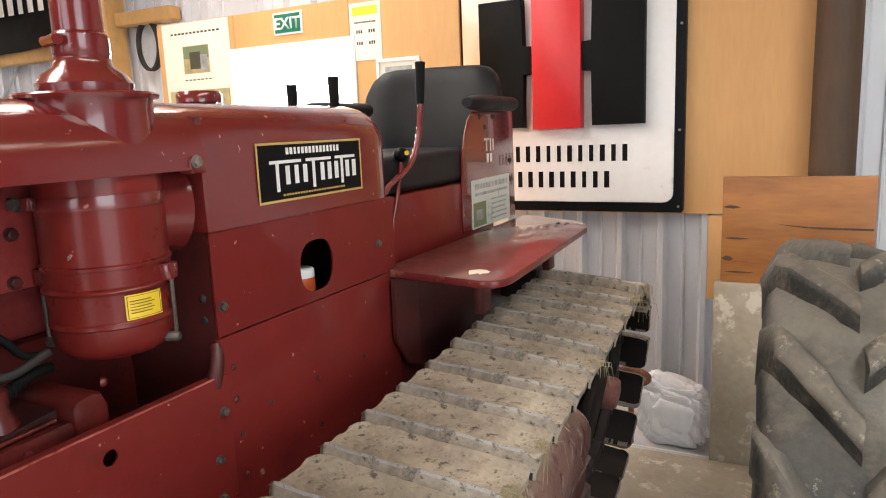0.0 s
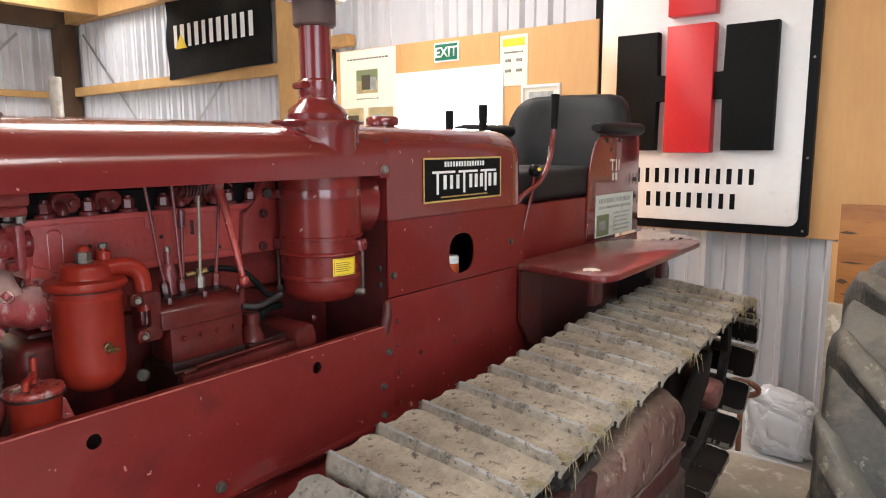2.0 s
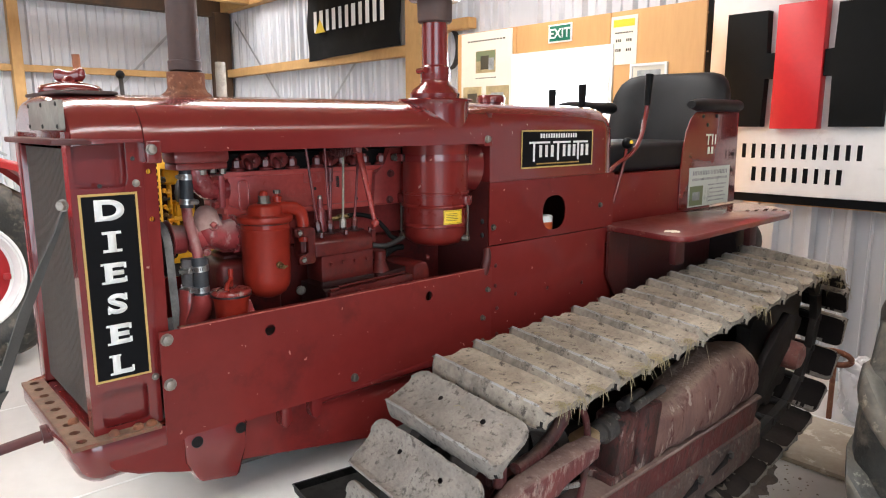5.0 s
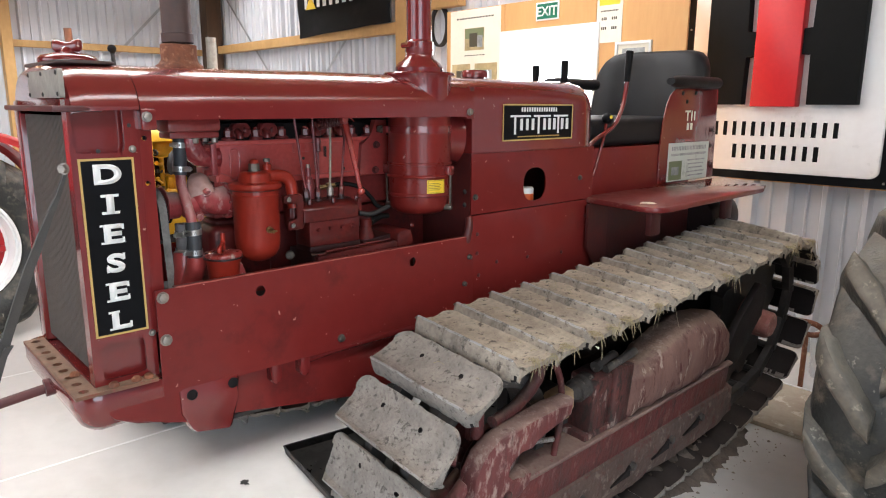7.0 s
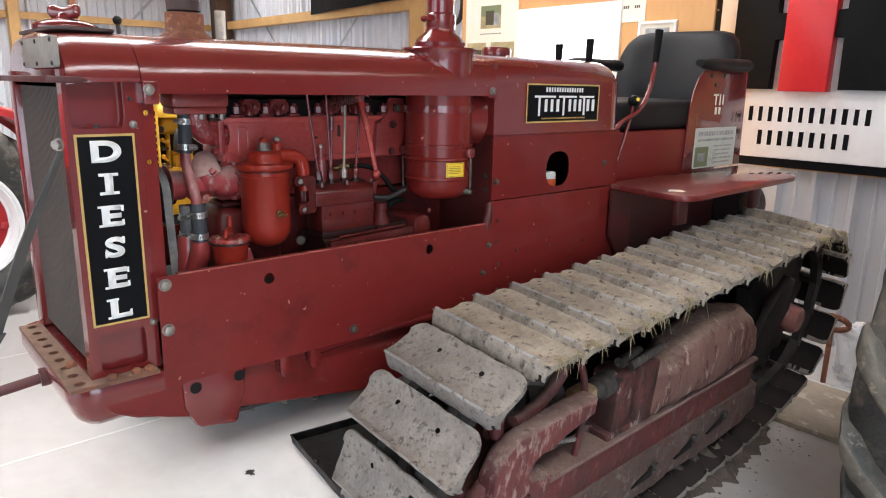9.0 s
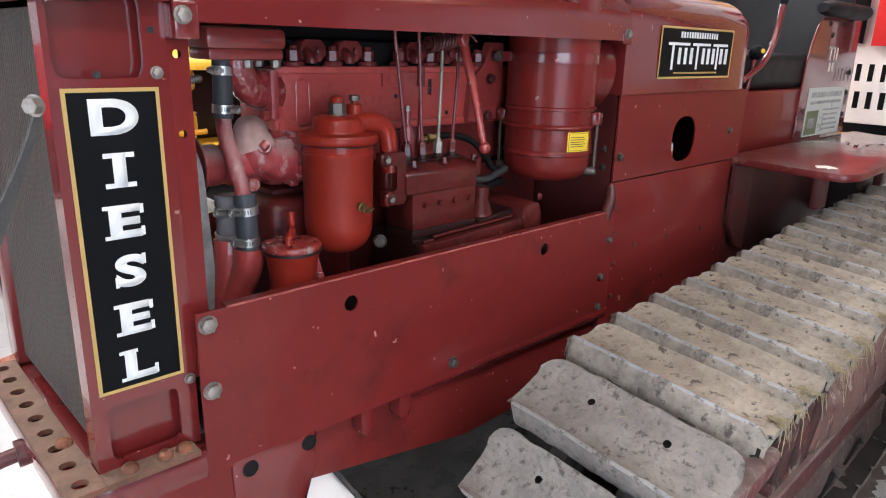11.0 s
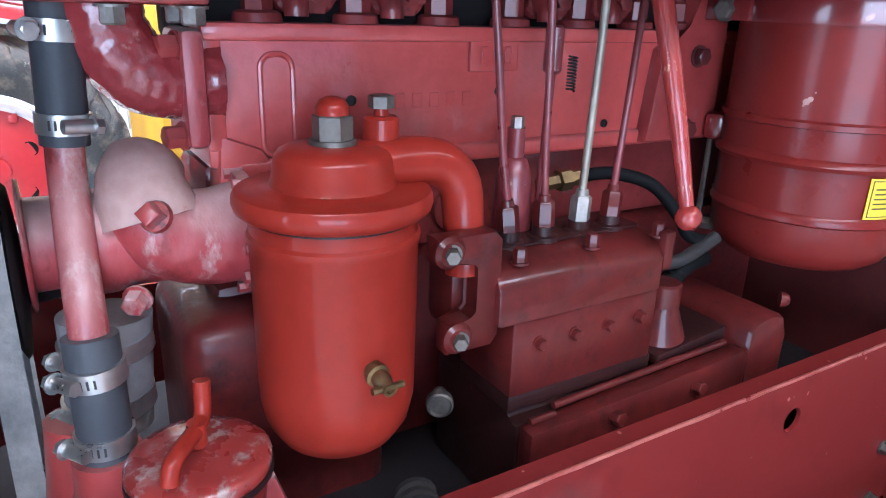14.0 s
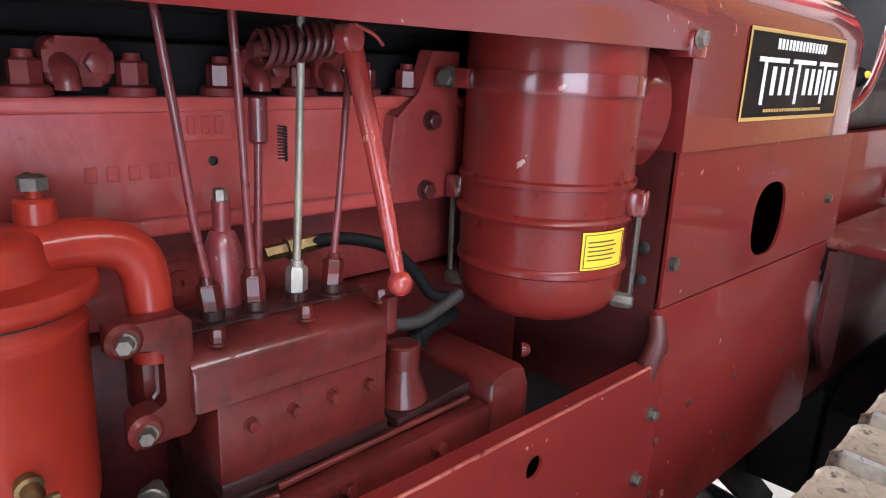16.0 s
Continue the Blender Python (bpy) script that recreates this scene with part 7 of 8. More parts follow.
for z in (1.214, 1.273):
    bm = bmesh.new()
    hexbolt(bm, (-1.112, 0.3058, z), (0.25, -1, 0), 0.008, 0.014)
    part("bolt", bm, ENGINE_RED, el)


def clamp(p, d, r, parent, side=(0.75, -0.65, 0)):
    """A worm-drive hose clamp: slotted band, housing and screw."""
    d, p = Vector(d).normalized(), Vector(p)
    b = bmesh.new()
    lathe(b, p - d * 0.0065, d, [(0, r), (0, r + 0.0018), (0.013, r + 0.0018), (0.013, r)], 28)
    s = Vector(side).normalized()
    s = (s - d * s.dot(d)).normalized()
    tube(b, [p + s * (r + 0.004) - d.cross(s) * 0.008, p + s * (r + 0.004) + d.cross(s) * 0.010], 0.0045, 10)
    hexbolt(b, p + s * (r + 0.004) + d.cross(s) * 0.010, d.cross(s), 0.0055, 0.006)
    ob = part("hose_clamp", b, ZINC, parent, "shiny steel hose clamp")
    b = bmesh.new()
    for k in range(9):
        a = -0.9 + k * 0.22
        q = p + (s * math.cos(a) - d.cross(s) * math.sin(a)) * (r + 0.0018)
        u = (s * math.cos(a) - d.cross(s) * math.sin(a))
        v = d.cross(u)
        loft(b, [[q + d * 0.003 + v * 0.0007 + u * h, q - d * 0.003 + v * 0.0007 + u * h, q - d * 0.003 - v * 0.0007 + u * h, q + d * 0.003 - v * 0.0007 + u * h] for h in (0, 0.0003)])
    part("slot", b, DARK_STEEL, ob, smooth=0)
    return ob


H1 = [(-1.120, 0.238, 1.315), (-1.120, 0.2375, 1.28), (-1.118, 0.234, 1.212)]
bm = bmesh.new()
tube(bm, H1, 0.0148, 20, smooth=3)
h1 = part("upper_hose", bm, HOSE, crawler, "dark rubber coolant hose with steel clamps")
clamp((-1.12, 0.2375, 1.282), (0, 0.05, 1), 0.0148, h1, (0.3, -0.9, 0))
clamp((-1.1185, 0.235, 1.226), (0, 0.05, 1), 0.0148, h1, (0.95, 0.3, 0))
bm = bmesh.new()
tube(bm, [(-1.118, 0.234, 1.225), (-1.112, 0.232, 1.19), (-1.085, 0.230, 1.15), (-1.062, 0.229, 1.115), (-1.054, 0.229, 1.085)], 0.0118, 18, smooth=5)
part("coolant_pipe", bm, DUSTY_RED, crawler, "dusty red coolant pipe")
bm = bmesh.new()
tube(bm, [(-1.056, 0.229, 1.106), (-1.052, 0.229, 1.07), (-1.052, 0.229, 1.02)], 0.0165, 20, smooth=3)
h2 = part("lower_hose", bm, HOSE, crawler, "dark rubber coolant hose with steel clamps")
clamp((-1.0525, 0.229, 1.083), (0, 0.06, -1), 0.0165, h2, (0.55, -0.8, 0))
clamp((-1.052, 0.229, 1.035), (0, 0.0, -1), 0.0165, h2, (0.55, -0.8, 0))
bm = bmesh.new()
tube(bm, [(-1.114, 0.242, 1.094), (-1.112, 0.240, 1.06), (-1.108, 0.236, 1.010)], [0.031, 0.0285], 24, smooth=3)
h3 = part("rear_hose", bm, TAPED_HOSE, crawler, "thicker dusty grey hose behind the first")
clamp((-1.113, 0.2405, 1.072), (0, 0.06, -1), 0.0295, h3, (0.55, -0.8, 0))
clamp((-1.110, 0.2375, 1.030), (0, 0.06, -1), 0.0292, h3, (0.55, -0.8, 0))
bm = bmesh.new()
tube(bm, [(-1.052, 0.229, 1.024), (-1.054, 0.229, 1.0), (-1.066, 0.226, 0.975), (-1.08, 0.212, 0.93), (-1.09, 0.2, 0.86)], [0.0215, 0.026], 20, smooth=5)
tube(bm, [(-1.092, 0.218, 1.03), (-1.09, 0.214, 0.98), (-1.09, 0.205, 0.92)], [0.024, 0.026], 18, smooth=4)
part("inlet_pipe", bm, ENGINE_RED, crawler, "red branched inlet pipe")

# water pump, fan pulley and belt
bm = bmesh.new()
lathe(bm, (-1.125, 0.236, 1.143), (0, 1, 0), [(0, 0.030), (0.002, 0.0355), (0.006, 0.0365), (0.016, 0.0365), (0.030, 0.034), (0.07, 0.034)], 32)
wp = part("water_pump", bm, DUSTY_RED, crawler, "dusty red water pump housing with worn paint")
bm = bmesh.new()
tube(bm, [(-1.112, 0.372, 1.143), (-1.108, 0.340, 1.143), (-1.106, 0.312, 1.143), (-1.104, 0.290, 1.149), (-1.106, 0.277, 1.166), (-1.114, 0.276, 1.182), (-1.124, 0.281, 1.190)], [0.0395, 0.0400, 0.0400, 0.0385, 0.0335, 0.0285, 0.0240], 28, smooth=5)
bmesh.ops.subdivide_edges(bm, edges=bm.edges[:], cuts=1, use_grid_fill=True)
part("outlet_elbow", shake(bm, 0.0010, 60), DUSTY_RED, wp, "dusty cast elbow with drips of paint")
bm = bmesh.new()
tube(bm, [(-1.105, 0.2775, 1.160), (-1.1095, 0.2755, 1.174), (-1.116, 0.2765, 1.186), (-1.126, 0.282, 1.1935)], [0.0345, 0.0325, 0.0290, 0.0250], 26, smooth=5)
part("neck", shake(bm, 0.0008, 70), DUSTY_NECK, wp, "outlet neck tan with dust")
for k in range(6):
    a = radians(-70 + 34 * k)
    bm = bmesh.new()
    cyl(bm, (-1.110 + 0.042 * math.cos(a), 0.344, 1.143 + 0.042 * math.sin(a)), (-1.110 + 0.042 * math.cos(a), 0.3305, 1.143 + 0.042 * math.sin(a)), 0.0042, seg=6)
    part("collar_bolt", bm, DUSTY_RED, wp)
bm = bmesh.new()
lathe(bm, (-1.110, 0.334, 1.143), (0, 1, 0), [(0, 0.038), (0.001, 0.0435), (0.010, 0.0435), (0.011, 0.038)], 32)
part("joint_collar", bm, DUSTY_RED, wp)
bm = bmesh.new()
lathe(bm, (-1.160, 0.200, 1.135), (0, 1, 0), [(0, 0.010), (0, 0.046), (0.0015, 0.0475), (0.003, 0.046), (0.004, 0.034), (0.036, 0.033)], 36)
part("pulley_hub", bm, DUSTY_RED, wp, "red and rusty pulley disc")
bm = bmesh.new()
lathe(bm, (-1.076, 0.277, 1.170), (0.8, -0.45, 0.4), [(0, 0.011), (0.004, 0.010)], 16)
lathe(bm, (-1.073, 0.2755, 1.1715), (0.8, -0.45, 0.4), [(0, 0.0085), (0.012, 0.0078), (0.013, 0.006)], 4)
part("plug", bm, ENGINE_RED, wp, "small oily square pipe plug")
bm = bmesh.new()
hexbolt(bm, (-1.088, 0.262, 1.112), (0.9, -0.5, -0.2), 0.008, 0.012)
part("bolt", bm, DUSTY_RED, wp)
bm = bmesh.new()
lathe(bm, (-1.168, 0.168, 1.115), (0, 1, 0), [(0, 0.02), (0, 0.056), (0.003, 0.064), (0.010, 0.050), (0.017, 0.050), (0.024, 0.064), (0.027, 0.060), (0.030, 0.026), (0.05, 0.024)], 40)
part("fan_pulley", bm, SHADE_GREASE, crawler, "dark fan pulley")
bm = bmesh.new()
rings = []
for i in range(25):
    a = math.pi * i / 24
    rings.append((-1.168 + 0.066 * math.cos(a), 1.115 + 0.066 * math.sin(a)))
line = [(-1.072, 0.84)] + rings + [(-1.25, 0.84)]
loft(bm, [[(x, 0.1725, z), (x, 0.1905, z), (x - 0.006 * (1 if x > -1.168 else -1), 0.1875, z - 0.004), (x - 0.006 * (1 if x > -1.168 else -1), 0.1755, z - 0.004)] for x, z in line])
part("fan_belt", bm, surface("belt_rubber", (0.30, 0.29, 0.275), (0.14, 0.136, 0.13), rough=0.8, scale=25, fine=150, bump=0.3), crawler, "worn grey fan belt")

# strainer with strap handle
bm = bmesh.new()
CX, CY = -1.006, 0.277
lathe(bm, (CX, CY, 0.878), (0, 0, 1), [(0, 0.035), (0.11, 0.036), (0.135, 0.039), (0.14, 0.042), (0.146, 0.042), (0.148, 0.039)], 32)
st = part("strainer", bm, FILTER_RED, crawler, "small red strainer bowl with a handled lid")
bm = bmesh.new()
lathe(bm, (CX, CY, 1.0255), (0, 0, 1), [(0, 0.039), (0, 0.0435), (0.004, 0.0448), (0.008, 0.044), (0.0105, 0.041), (0.012, 0.034), (0.014, 0.012), (0.014, 0)], 32)
part("lid", bm, surface("stained_lid", (0.285, 0.034, 0.026), (0.17, 0.020, 0.018), rough=0.25, scale=16, fine=70, bump=0.08, coat=0.4,
                        wear=(0.30, 0.20, 0.18), wear_at=0.54, wear_soft=0.08), st, "red lid with dusty oily patches")
bm = bmesh.new()
lathe(bm, (CX, CY, 1.022), (0, 0, 1), [(0, 0.043), (0, 0.0452), (0.004, 0.0452), (0.004, 0.043)], 32)
part("rim_band", bm, SOOT, st, "dark oily joint line")
bm = bmesh.new()
tube(bm, [(CX + 0.028, CY - 0.022, 1.04), (CX + 0.024, CY - 0.018, 1.052), (CX + 0.0, CY, 1.053), (CX - 0.010, CY + 0.006, 1.057), (CX - 0.014, CY + 0.008, 1.078)], 0.0055, 10, smooth=4)
cyl(bm, (CX, CY, 1.042), (CX, CY, 1.058), 0.006, seg=12)
part("handle", bm, FILTER_RED, st)

bm = bmesh.new()
prism(bm, [(0.314, 1.002), (0.324, 1.002), (0.338, 0.960), (0.345, 0.900), (0.318, 0.900), (0.312, 0.950)], "x", -1.030, -1.004, 0.004)
hexbolt(bm, (-1.004, 0.322, 0.972), (1, 0, 0.2), 0.0062, 0.008)
part("strainer_foot", bm, DUSTY_RED, st, "dusty bolted foot")
# fuel filter
FX, FY = -1.030, 0.380
bm = bmesh.new()
lathe(bm, (FX, FY, 0.992), (0, 0, 1), [(0.004, 0.0), (0.005, 0.016), (0.010, 0.030), (0.019, 0.043), (0.032, 0.051), (0.048, 0.0545), (0.06, 0.055), (0.163, 0.056), (0.165, 0.0572), (0.170, 0.0572), (0.172, 0.0555), (0.184, 0.0555)], 44)
ff = part("fuel_filter", bm, FILTER_RED, crawler, "large orange-red fuel filter canister with a cast lid")
bm = bmesh.new()
lathe(bm, (FX, FY, 1.1745), (0, 0, 1), [(0, 0.0555), (0.001, 0.0605), (0.004, 0.0640), (0.008, 0.0652), (0.0125, 0.0648), (0.0155, 0.0632), (0.0168, 0.0595), (0.0172, 0.052), (0.0176, 0.0450), (0.0188, 0.0418), (0.0225, 0.0400), (0.0360, 0.0378), (0.0400, 0.0352), (0.0430, 0.029), (0.0440, 0.015), (0.0440, 0.0)], 56)
part("lid", bm, FILTER_RED, ff)
bm = bmesh.new()
lathe(bm, (FX, FY, 1.1728), (0, 0, 1), [(0, 0.055), (0, 0.0562), (0.0028, 0.0562), (0.0028, 0.055)], 44, closed=False)
part("gasket", bm, SOOT, ff, "dark oily gasket line")
bm = bmesh.new()
tube(bm, [(FX + 0.004, FY + 0.012, 1.2005), (FX + 0.003, FY + 0.03, 1.2020), (FX + 0.003, FY + 0.060, 1.2030), (FX + 0.0055, FY + 0.080, 1.1985), (FX + 0.009, FY + 0.0915, 1.184), (FX + 0.013, FY + 0.0935, 1.155), (FX + 0.018, FY + 0.093, 1.12)], [0.0185, 0.0165, 0.0150, 0.0150, 0.0150, 0.0145, 0.0140], 20, smooth=5)
part("outlet_arm", bm, FILTER_RED, ff)
bm = bmesh.new()
lathe(bm, (FX, FY, 1.2185), (0, 0, 1), [(0, 0.0155), (0.003, 0.015)], 20)
lathe(bm, (FX, FY, 1.2215), (0, 0, 1), [(0, 0.0130), (0.0145, 0.0130), (0.0155, 0.0118)], 6)
part("hex_nut", bm, DULL_BOLT, ff, "worn hexagon nut")
bm = bmesh.new()
lathe(bm, (FX, FY, 1.237), (0, 0, 1), [(0, 0.0112), (0.005, 0.0108), (0.009, 0.008), (0.011, 0.004), (0.0115, 0.0)], 20)
part("domed_cap", bm, FILTER_RED, ff)
bm = bmesh.new()
lathe(bm, (FX - 0.004, FY + 0.036, 1.214), (0, 0, 1), [(0, 0.0125), (0.018, 0.0120), (0.020, 0.010), (0.020, 0.005), (0.028, 0.005)], 20)
part("vent_boss", bm, FILTER_RED, ff)
bm = bmesh.new()
lathe(bm, (FX - 0.004, FY + 0.036, 1.239), (0, 0, 1), [(0, 0.0088), (0.0075, 0.0088), (0.0085, 0.0075)], 6)
part("vent_bolt", bm, DULL_BOLT, ff)
d = Vector((0.99, 0.04, -0.14)).normalized()
p = Vector((FX, FY, 1.068)) + Vector((d.x, d.y, 0)).normalized() * 0.0545 + Vector((0, 0, 0.014))
bm = bmesh.new()
lathe(bm, p - d * 0.006, d, [(0.0000, 0.0070), (0.0095, 0.0070), (0.0104, 0.0082), (0.0133, 0.0082), (0.0142, 0.0059), (0.0209, 0.0062), (0.0228, 0.0048), (0.0295, 0.0048), (0.0295, 0.0026), (0.0228, 0.0026), (0.0228, 0.0000)], 16, closed=False)
pc = part("drain_tap", bm, BRASS, ff, "small dull brass drain tap")
bm = bmesh.new()
q = p + d * 0.020
s = d.cross(Vector((0, 0, 1))).normalized()
tube(bm, [q - s * 0.011, q + s * 0.011], 0.0025, 8)
part("tap_wing", bm, BRASS, pc)

# filter bracket
bm = bmesh.new()
prism(bm, [(0.437, 1.157), (0.484, 1.157), (0.491, 1.150), (0.491, 1.076), (0.485, 1.068), (0.447, 1.068), (0.447, 1.092), (0.468, 1.092), (0.473, 1.097), (0.473, 1.133), (0.468, 1.138), (0.437, 1.138)], "x", -1.008, -0.990, 0.003)
bk = part("filter_bracket", bm, OILY_RED, crawler, "red cast bracket between filter and pump")
bm = bmesh.new()
box(bm, -1.05, -1.012, 0.462, 0.500, 1.072, 1.140, bevel=0.008)
part("bracket_body", bm, OILY_RED, bk)
for y, z in ((0.446, 1.147), (0.455, 1.081)):
    bm = bmesh.new()
    cyl(bm, (-0.995, y, z), (-0.986, y, z), 0.012, seg=18, bevel=0.003)
    part("boss", bm, OILY_RED, bk)
    bm = bmesh.new()
    hexbolt(bm, (-0.987, y, z), (0.9, -0.4, 0), 0.0056, 0.009)
    part("bolt", bm, DULL_BOLT, bk, "worn bolt head")

# injection pump
bm = bmesh.new()
prism(bm, [(-0.984, 1.084), (-0.984, 1.112), (-0.99, 1.122), (-1.012, 1.130), (-1.06, 1.132), (-1.06, 1.084)], "y", 0.486, 0.654, 0.003)
pump = part("injection_pump", bm, OILY_RED, crawler, "oily red fuel injection pump")
bm = bmesh.new()
prism(bm, round_rect(-1.058, -1.0125, 0.489, 0.651, 0.004), "z", 1.1318, 1.1336, 0.0006)
part("oil_film", bm, OIL_BLACK, pump, "black oil caked on the pump's top")
part("pump_body", B(-1.06, -0.987, 0.503, 0.656, 1.018, 1.0835, bevel=0.003), OILY_RED, pump)
bm = bmesh.new()
box(bm, -1.0, -0.983, 0.652, 0.664, 1.10, 1.134, bevel=0.003)
part("end_lug", bm, OILY_RED, pump)
for i in range(4):
    y = 0.528 + i * 0.0357
    bm = bmesh.new()
    hexbolt(bm, (-0.987, y, 1.0615), (1, 0, 0), 0.0047, 0.007)
    part("cover_bolt", bm, OILY_RED, pump)
for y, x in ((0.510, -0.995), (0.655, -0.996), (0.583, -0.998)):
    bm = bmesh.new()
    hexbolt(bm, (x, y, 1.127), (0, 0, 1), 0.0054, 0.012)
    part("top_bolt", bm, OILY_RED, pump)
NUT = [(0.520, OILY_RED), (0.554, OILY_RED), (0.591, GALV), (0.625, OILY_RED)]
TOPS = [(-1.030, 0.494, 1.352), (-1.03, 0.547, 1.352), (-1.03, 0.602, 1.352), (-1.045, 0.658, 1.34)]
for (y, m), tp in zip(NUT, TOPS):
    base = Vector((-1.024, y, 1.1305))
    way = (Vector(tp) - base).normalized()
    bm = bmesh.new()
    lathe(bm, base, (0, 0, 1), [(0, 0.0125), (0.004, 0.0125), (0.005, 0.009), (0.012, 0.009)], 18)
    part("delivery_seat", bm, OIL_BLACK, pump)
    bm = bmesh.new()
    lathe(bm, base + Vector((0, 0, 0.010)), way, [(0, 0.0088), (0.020, 0.0088), (0.022, 0.0072)], 6)
    lathe(bm, base + Vector((0, 0, 0.010)) + way * 0.021, way, [(0, 0.006), (0.006, 0.0048)], 12)
    part("union_nut", bm, BOLT if m is GALV else m, pump, "bare steel union nut" if m is GALV else "")
    bm = bmesh.new()
    tube(bm, [base + Vector((0, 0, 0.02)), base + way * 0.07, base + way * 0.14 + Vector((0.0008, 0, 0)), Vector(tp)], 0.0032 if m is not GALV else 0.0033, 10, smooth=4)
    part("fuel_pipe", bm, PIPE_RED if m is not GALV else PALE_STEEL, pump, "bare steel fuel pipe" if m is GALV else "thin red fuel pipe")
# pump primer column and tappet rod behind the pipes
bm = bmesh.new()
lathe(bm, (-1.055, 0.545, 1.13), (0, 0, 1), [(0, 0.017), (0.045, 0.015), (0.06, 0.010), (0.062, 0.007), (0.085, 0.007)], 18)
part("primer", bm, PIPE_RED, pump)
bm = bmesh.new()
hexbolt(bm, (-1.055, 0.545, 1.212), (0, 0, 1), 0.0055, 0.012)
part("primer_bolt", bm, BOLT, pump)
bm = bmesh.new()
tube(bm, [(-1.062, 0.578, 1.13), (-1.064, 0.583, 1.26)], 0.0035, 10)
cyl(bm, (-1.064, 0.583, 1.255), (-1.065, 0.584, 1.292), 0.0075, seg=14, bevel=0.002)
part("push_rod", bm, PIPE_RED, crawler, "thin rod with a thick collar")
bm = bmesh.new()
tube(bm, [(-1.066 + 0.0036 * math.cos(a), 0.606 + 0.0036 * math.sin(a), 1.240 + a * 0.00042) for a in [0.6 * i for i in range(112)]], 0.0008, 5)
part("small_spring", bm, DARK_STEEL, crawler, "small dark coil spring")
# lever with coil spring
bm = bmesh.new()
p0, p1 = Vector((-1.017, 0.638, 1.336)), Vector((-0.963, 0.646, 1.158))
tube(bm, [p0, p0.lerp(p1, 0.5) + Vector((0.002, 0, 0)), p1], [0.0092, 0.0056], 14, smooth=4)
lever = part("pump_lever", bm, LEVER_RED, crawler, "worn red lever arm, pale flecks for chips and glints")
bm = bmesh.new()
bmesh.ops.create_uvsphere(bm, u_segments=18, v_segments=12, radius=0.0105)
bmesh.ops.translate(bm, vec=p1 + Vector((0.002, 0, -0.004)), verts=bm.verts)
part("ball_end", bm, LEVER_RED, lever)
bm = bmesh.new()
cyl(bm, p0 + Vector((-0.03, -0.01, 0)), p0 + Vector((0.012, -0.004, 0.002)), 0.011, seg=18, bevel=0.002)
tube(bm, [p0 + Vector((0.012, -0.006, 0.012)), p0 + Vector((0.012, 0.012, 0.006)), p0 + Vector((0.012, 0.022, -0.002))], 0.0016, 8, smooth=3)
part("pivot_pin", bm, ENGINE_RED, lever)
bm = bmesh.new()
tube(bm, [(-1.03 + 0.0125 * math.cos(a), 0.565 + a * 0.00115, 1.326 + 0.0125 * math.sin(a) + a * 0.0002) for a in [0.42 * i for i in range(140)]], 0.0024, 7)
part("coil_spring", bm, DARK_RED, lever, "dark red coil spring")
bm = bmesh.new()
cyl(bm, (-1.03, 0.56, 1.326), (-1.03, 0.64, 1.337), 0.006, seg=12)
part("shaft", bm, DARK_RED, lever)

# black flexible line and brass union behind the pump
bm = bmesh.new()
tube(bm, [(-1.085, 0.645, 1.16), (-1.075, 0.675, 1.162), (-1.062, 0.715, 1.15), (-1.052, 0.745, 1.12), (-1.05, 0.765, 1.095), (-1.05, 0.80, 1.085)], 0.0062, 12, smooth=5)
fl = part("flexible_line", bm, MATT_BLACK, crawler, "black flexible oil line with a brass union")
bm = bmesh.new()
lathe(bm, (-1.09, 0.60, 1.155), (0.1, 1, 0.1), [(0, 0.007), (0.02, 0.007), (0.021, 0.0105), (0.033, 0.0105), (0.034, 0.0075), (0.055, 0.0075)], 6)
part("union", bm, BRASS, fl)
bm = bmesh.new()
tube(bm, [(-1.05, 0.70, 1.08), (-1.04, 0.74, 1.075), (-1.045, 0.80, 1.09)], 0.007, 10, smooth=4)
part("cable", bm, DARK_STEEL, fl)

# pump base and filler neck
bm = bmesh.new()
prism(bm, [(0.512, 0.905), (0.512, 0.994), (0.60, 0.999), (0.765, 1.006), (0.772, 1.0), (0.772, 0.905)], "x", -0.984, -0.966, 0.004)
base = part("pump_base", bm, OILY_RED, crawler, "oily red pump mounting base")
bm = bmesh.new()
prism(bm, [(-0.9845, 0.900), (-0.9845, 0.9935), (-0.996, 0.9945), (-1.000, 1.0025), (-1.06, 1.0025), (-1.105, 1.0025), (-1.105, 0.900)], "y", 0.510, 0.77, 0.002)
part("base_body", bm, OIL_BLACK, base, "black oil-soaked side of the base")
bm = bmesh.new()
tube(bm, [(-0.9855, 0.548, 1.0005), (-0.9855, 0.600, 1.0025), (-0.9855, 0.70, 1.0060), (-0.9855, 0.758, 1.008)], 0.0034, 10)
tube(bm, [(-0.9800, 0.520, 0.9965), (-0.9800, 0.545, 0.9975)], 0.0030, 10)
part("oil_rib", bm, OILY_RED, base, "rounded oily rib along the base")
bm = bmesh.new()
box(bm, -1.062, -0.990, 0.505, 0.662, 1.0025, 1.0185, bevel=0.003)
part("pump_foot", bm, OIL_BLACK, base)
bm = bmesh.new()
prism(bm, [(0.672, 1.0026), (0.672, 1.012), (0.765, 1.022), (0.765, 1.0026)], "x", -1.10, -0.990, 0.002)
part("neck_plate", bm, OIL_BLACK, base)
bm = bmesh.new()
prism(bm, [(0.7735, 0.91), (0.7735, 1.020), (0.782, 1.030), (0.806, 1.034), (0.823, 1.029), (0.832, 1.008), (0.832, 0.91)], "x", -1.10, -0.9665, 0.009)
part("base_hump", bm, OILY_RED, base, "rounded raised end of the base")
bm = bmesh.new()
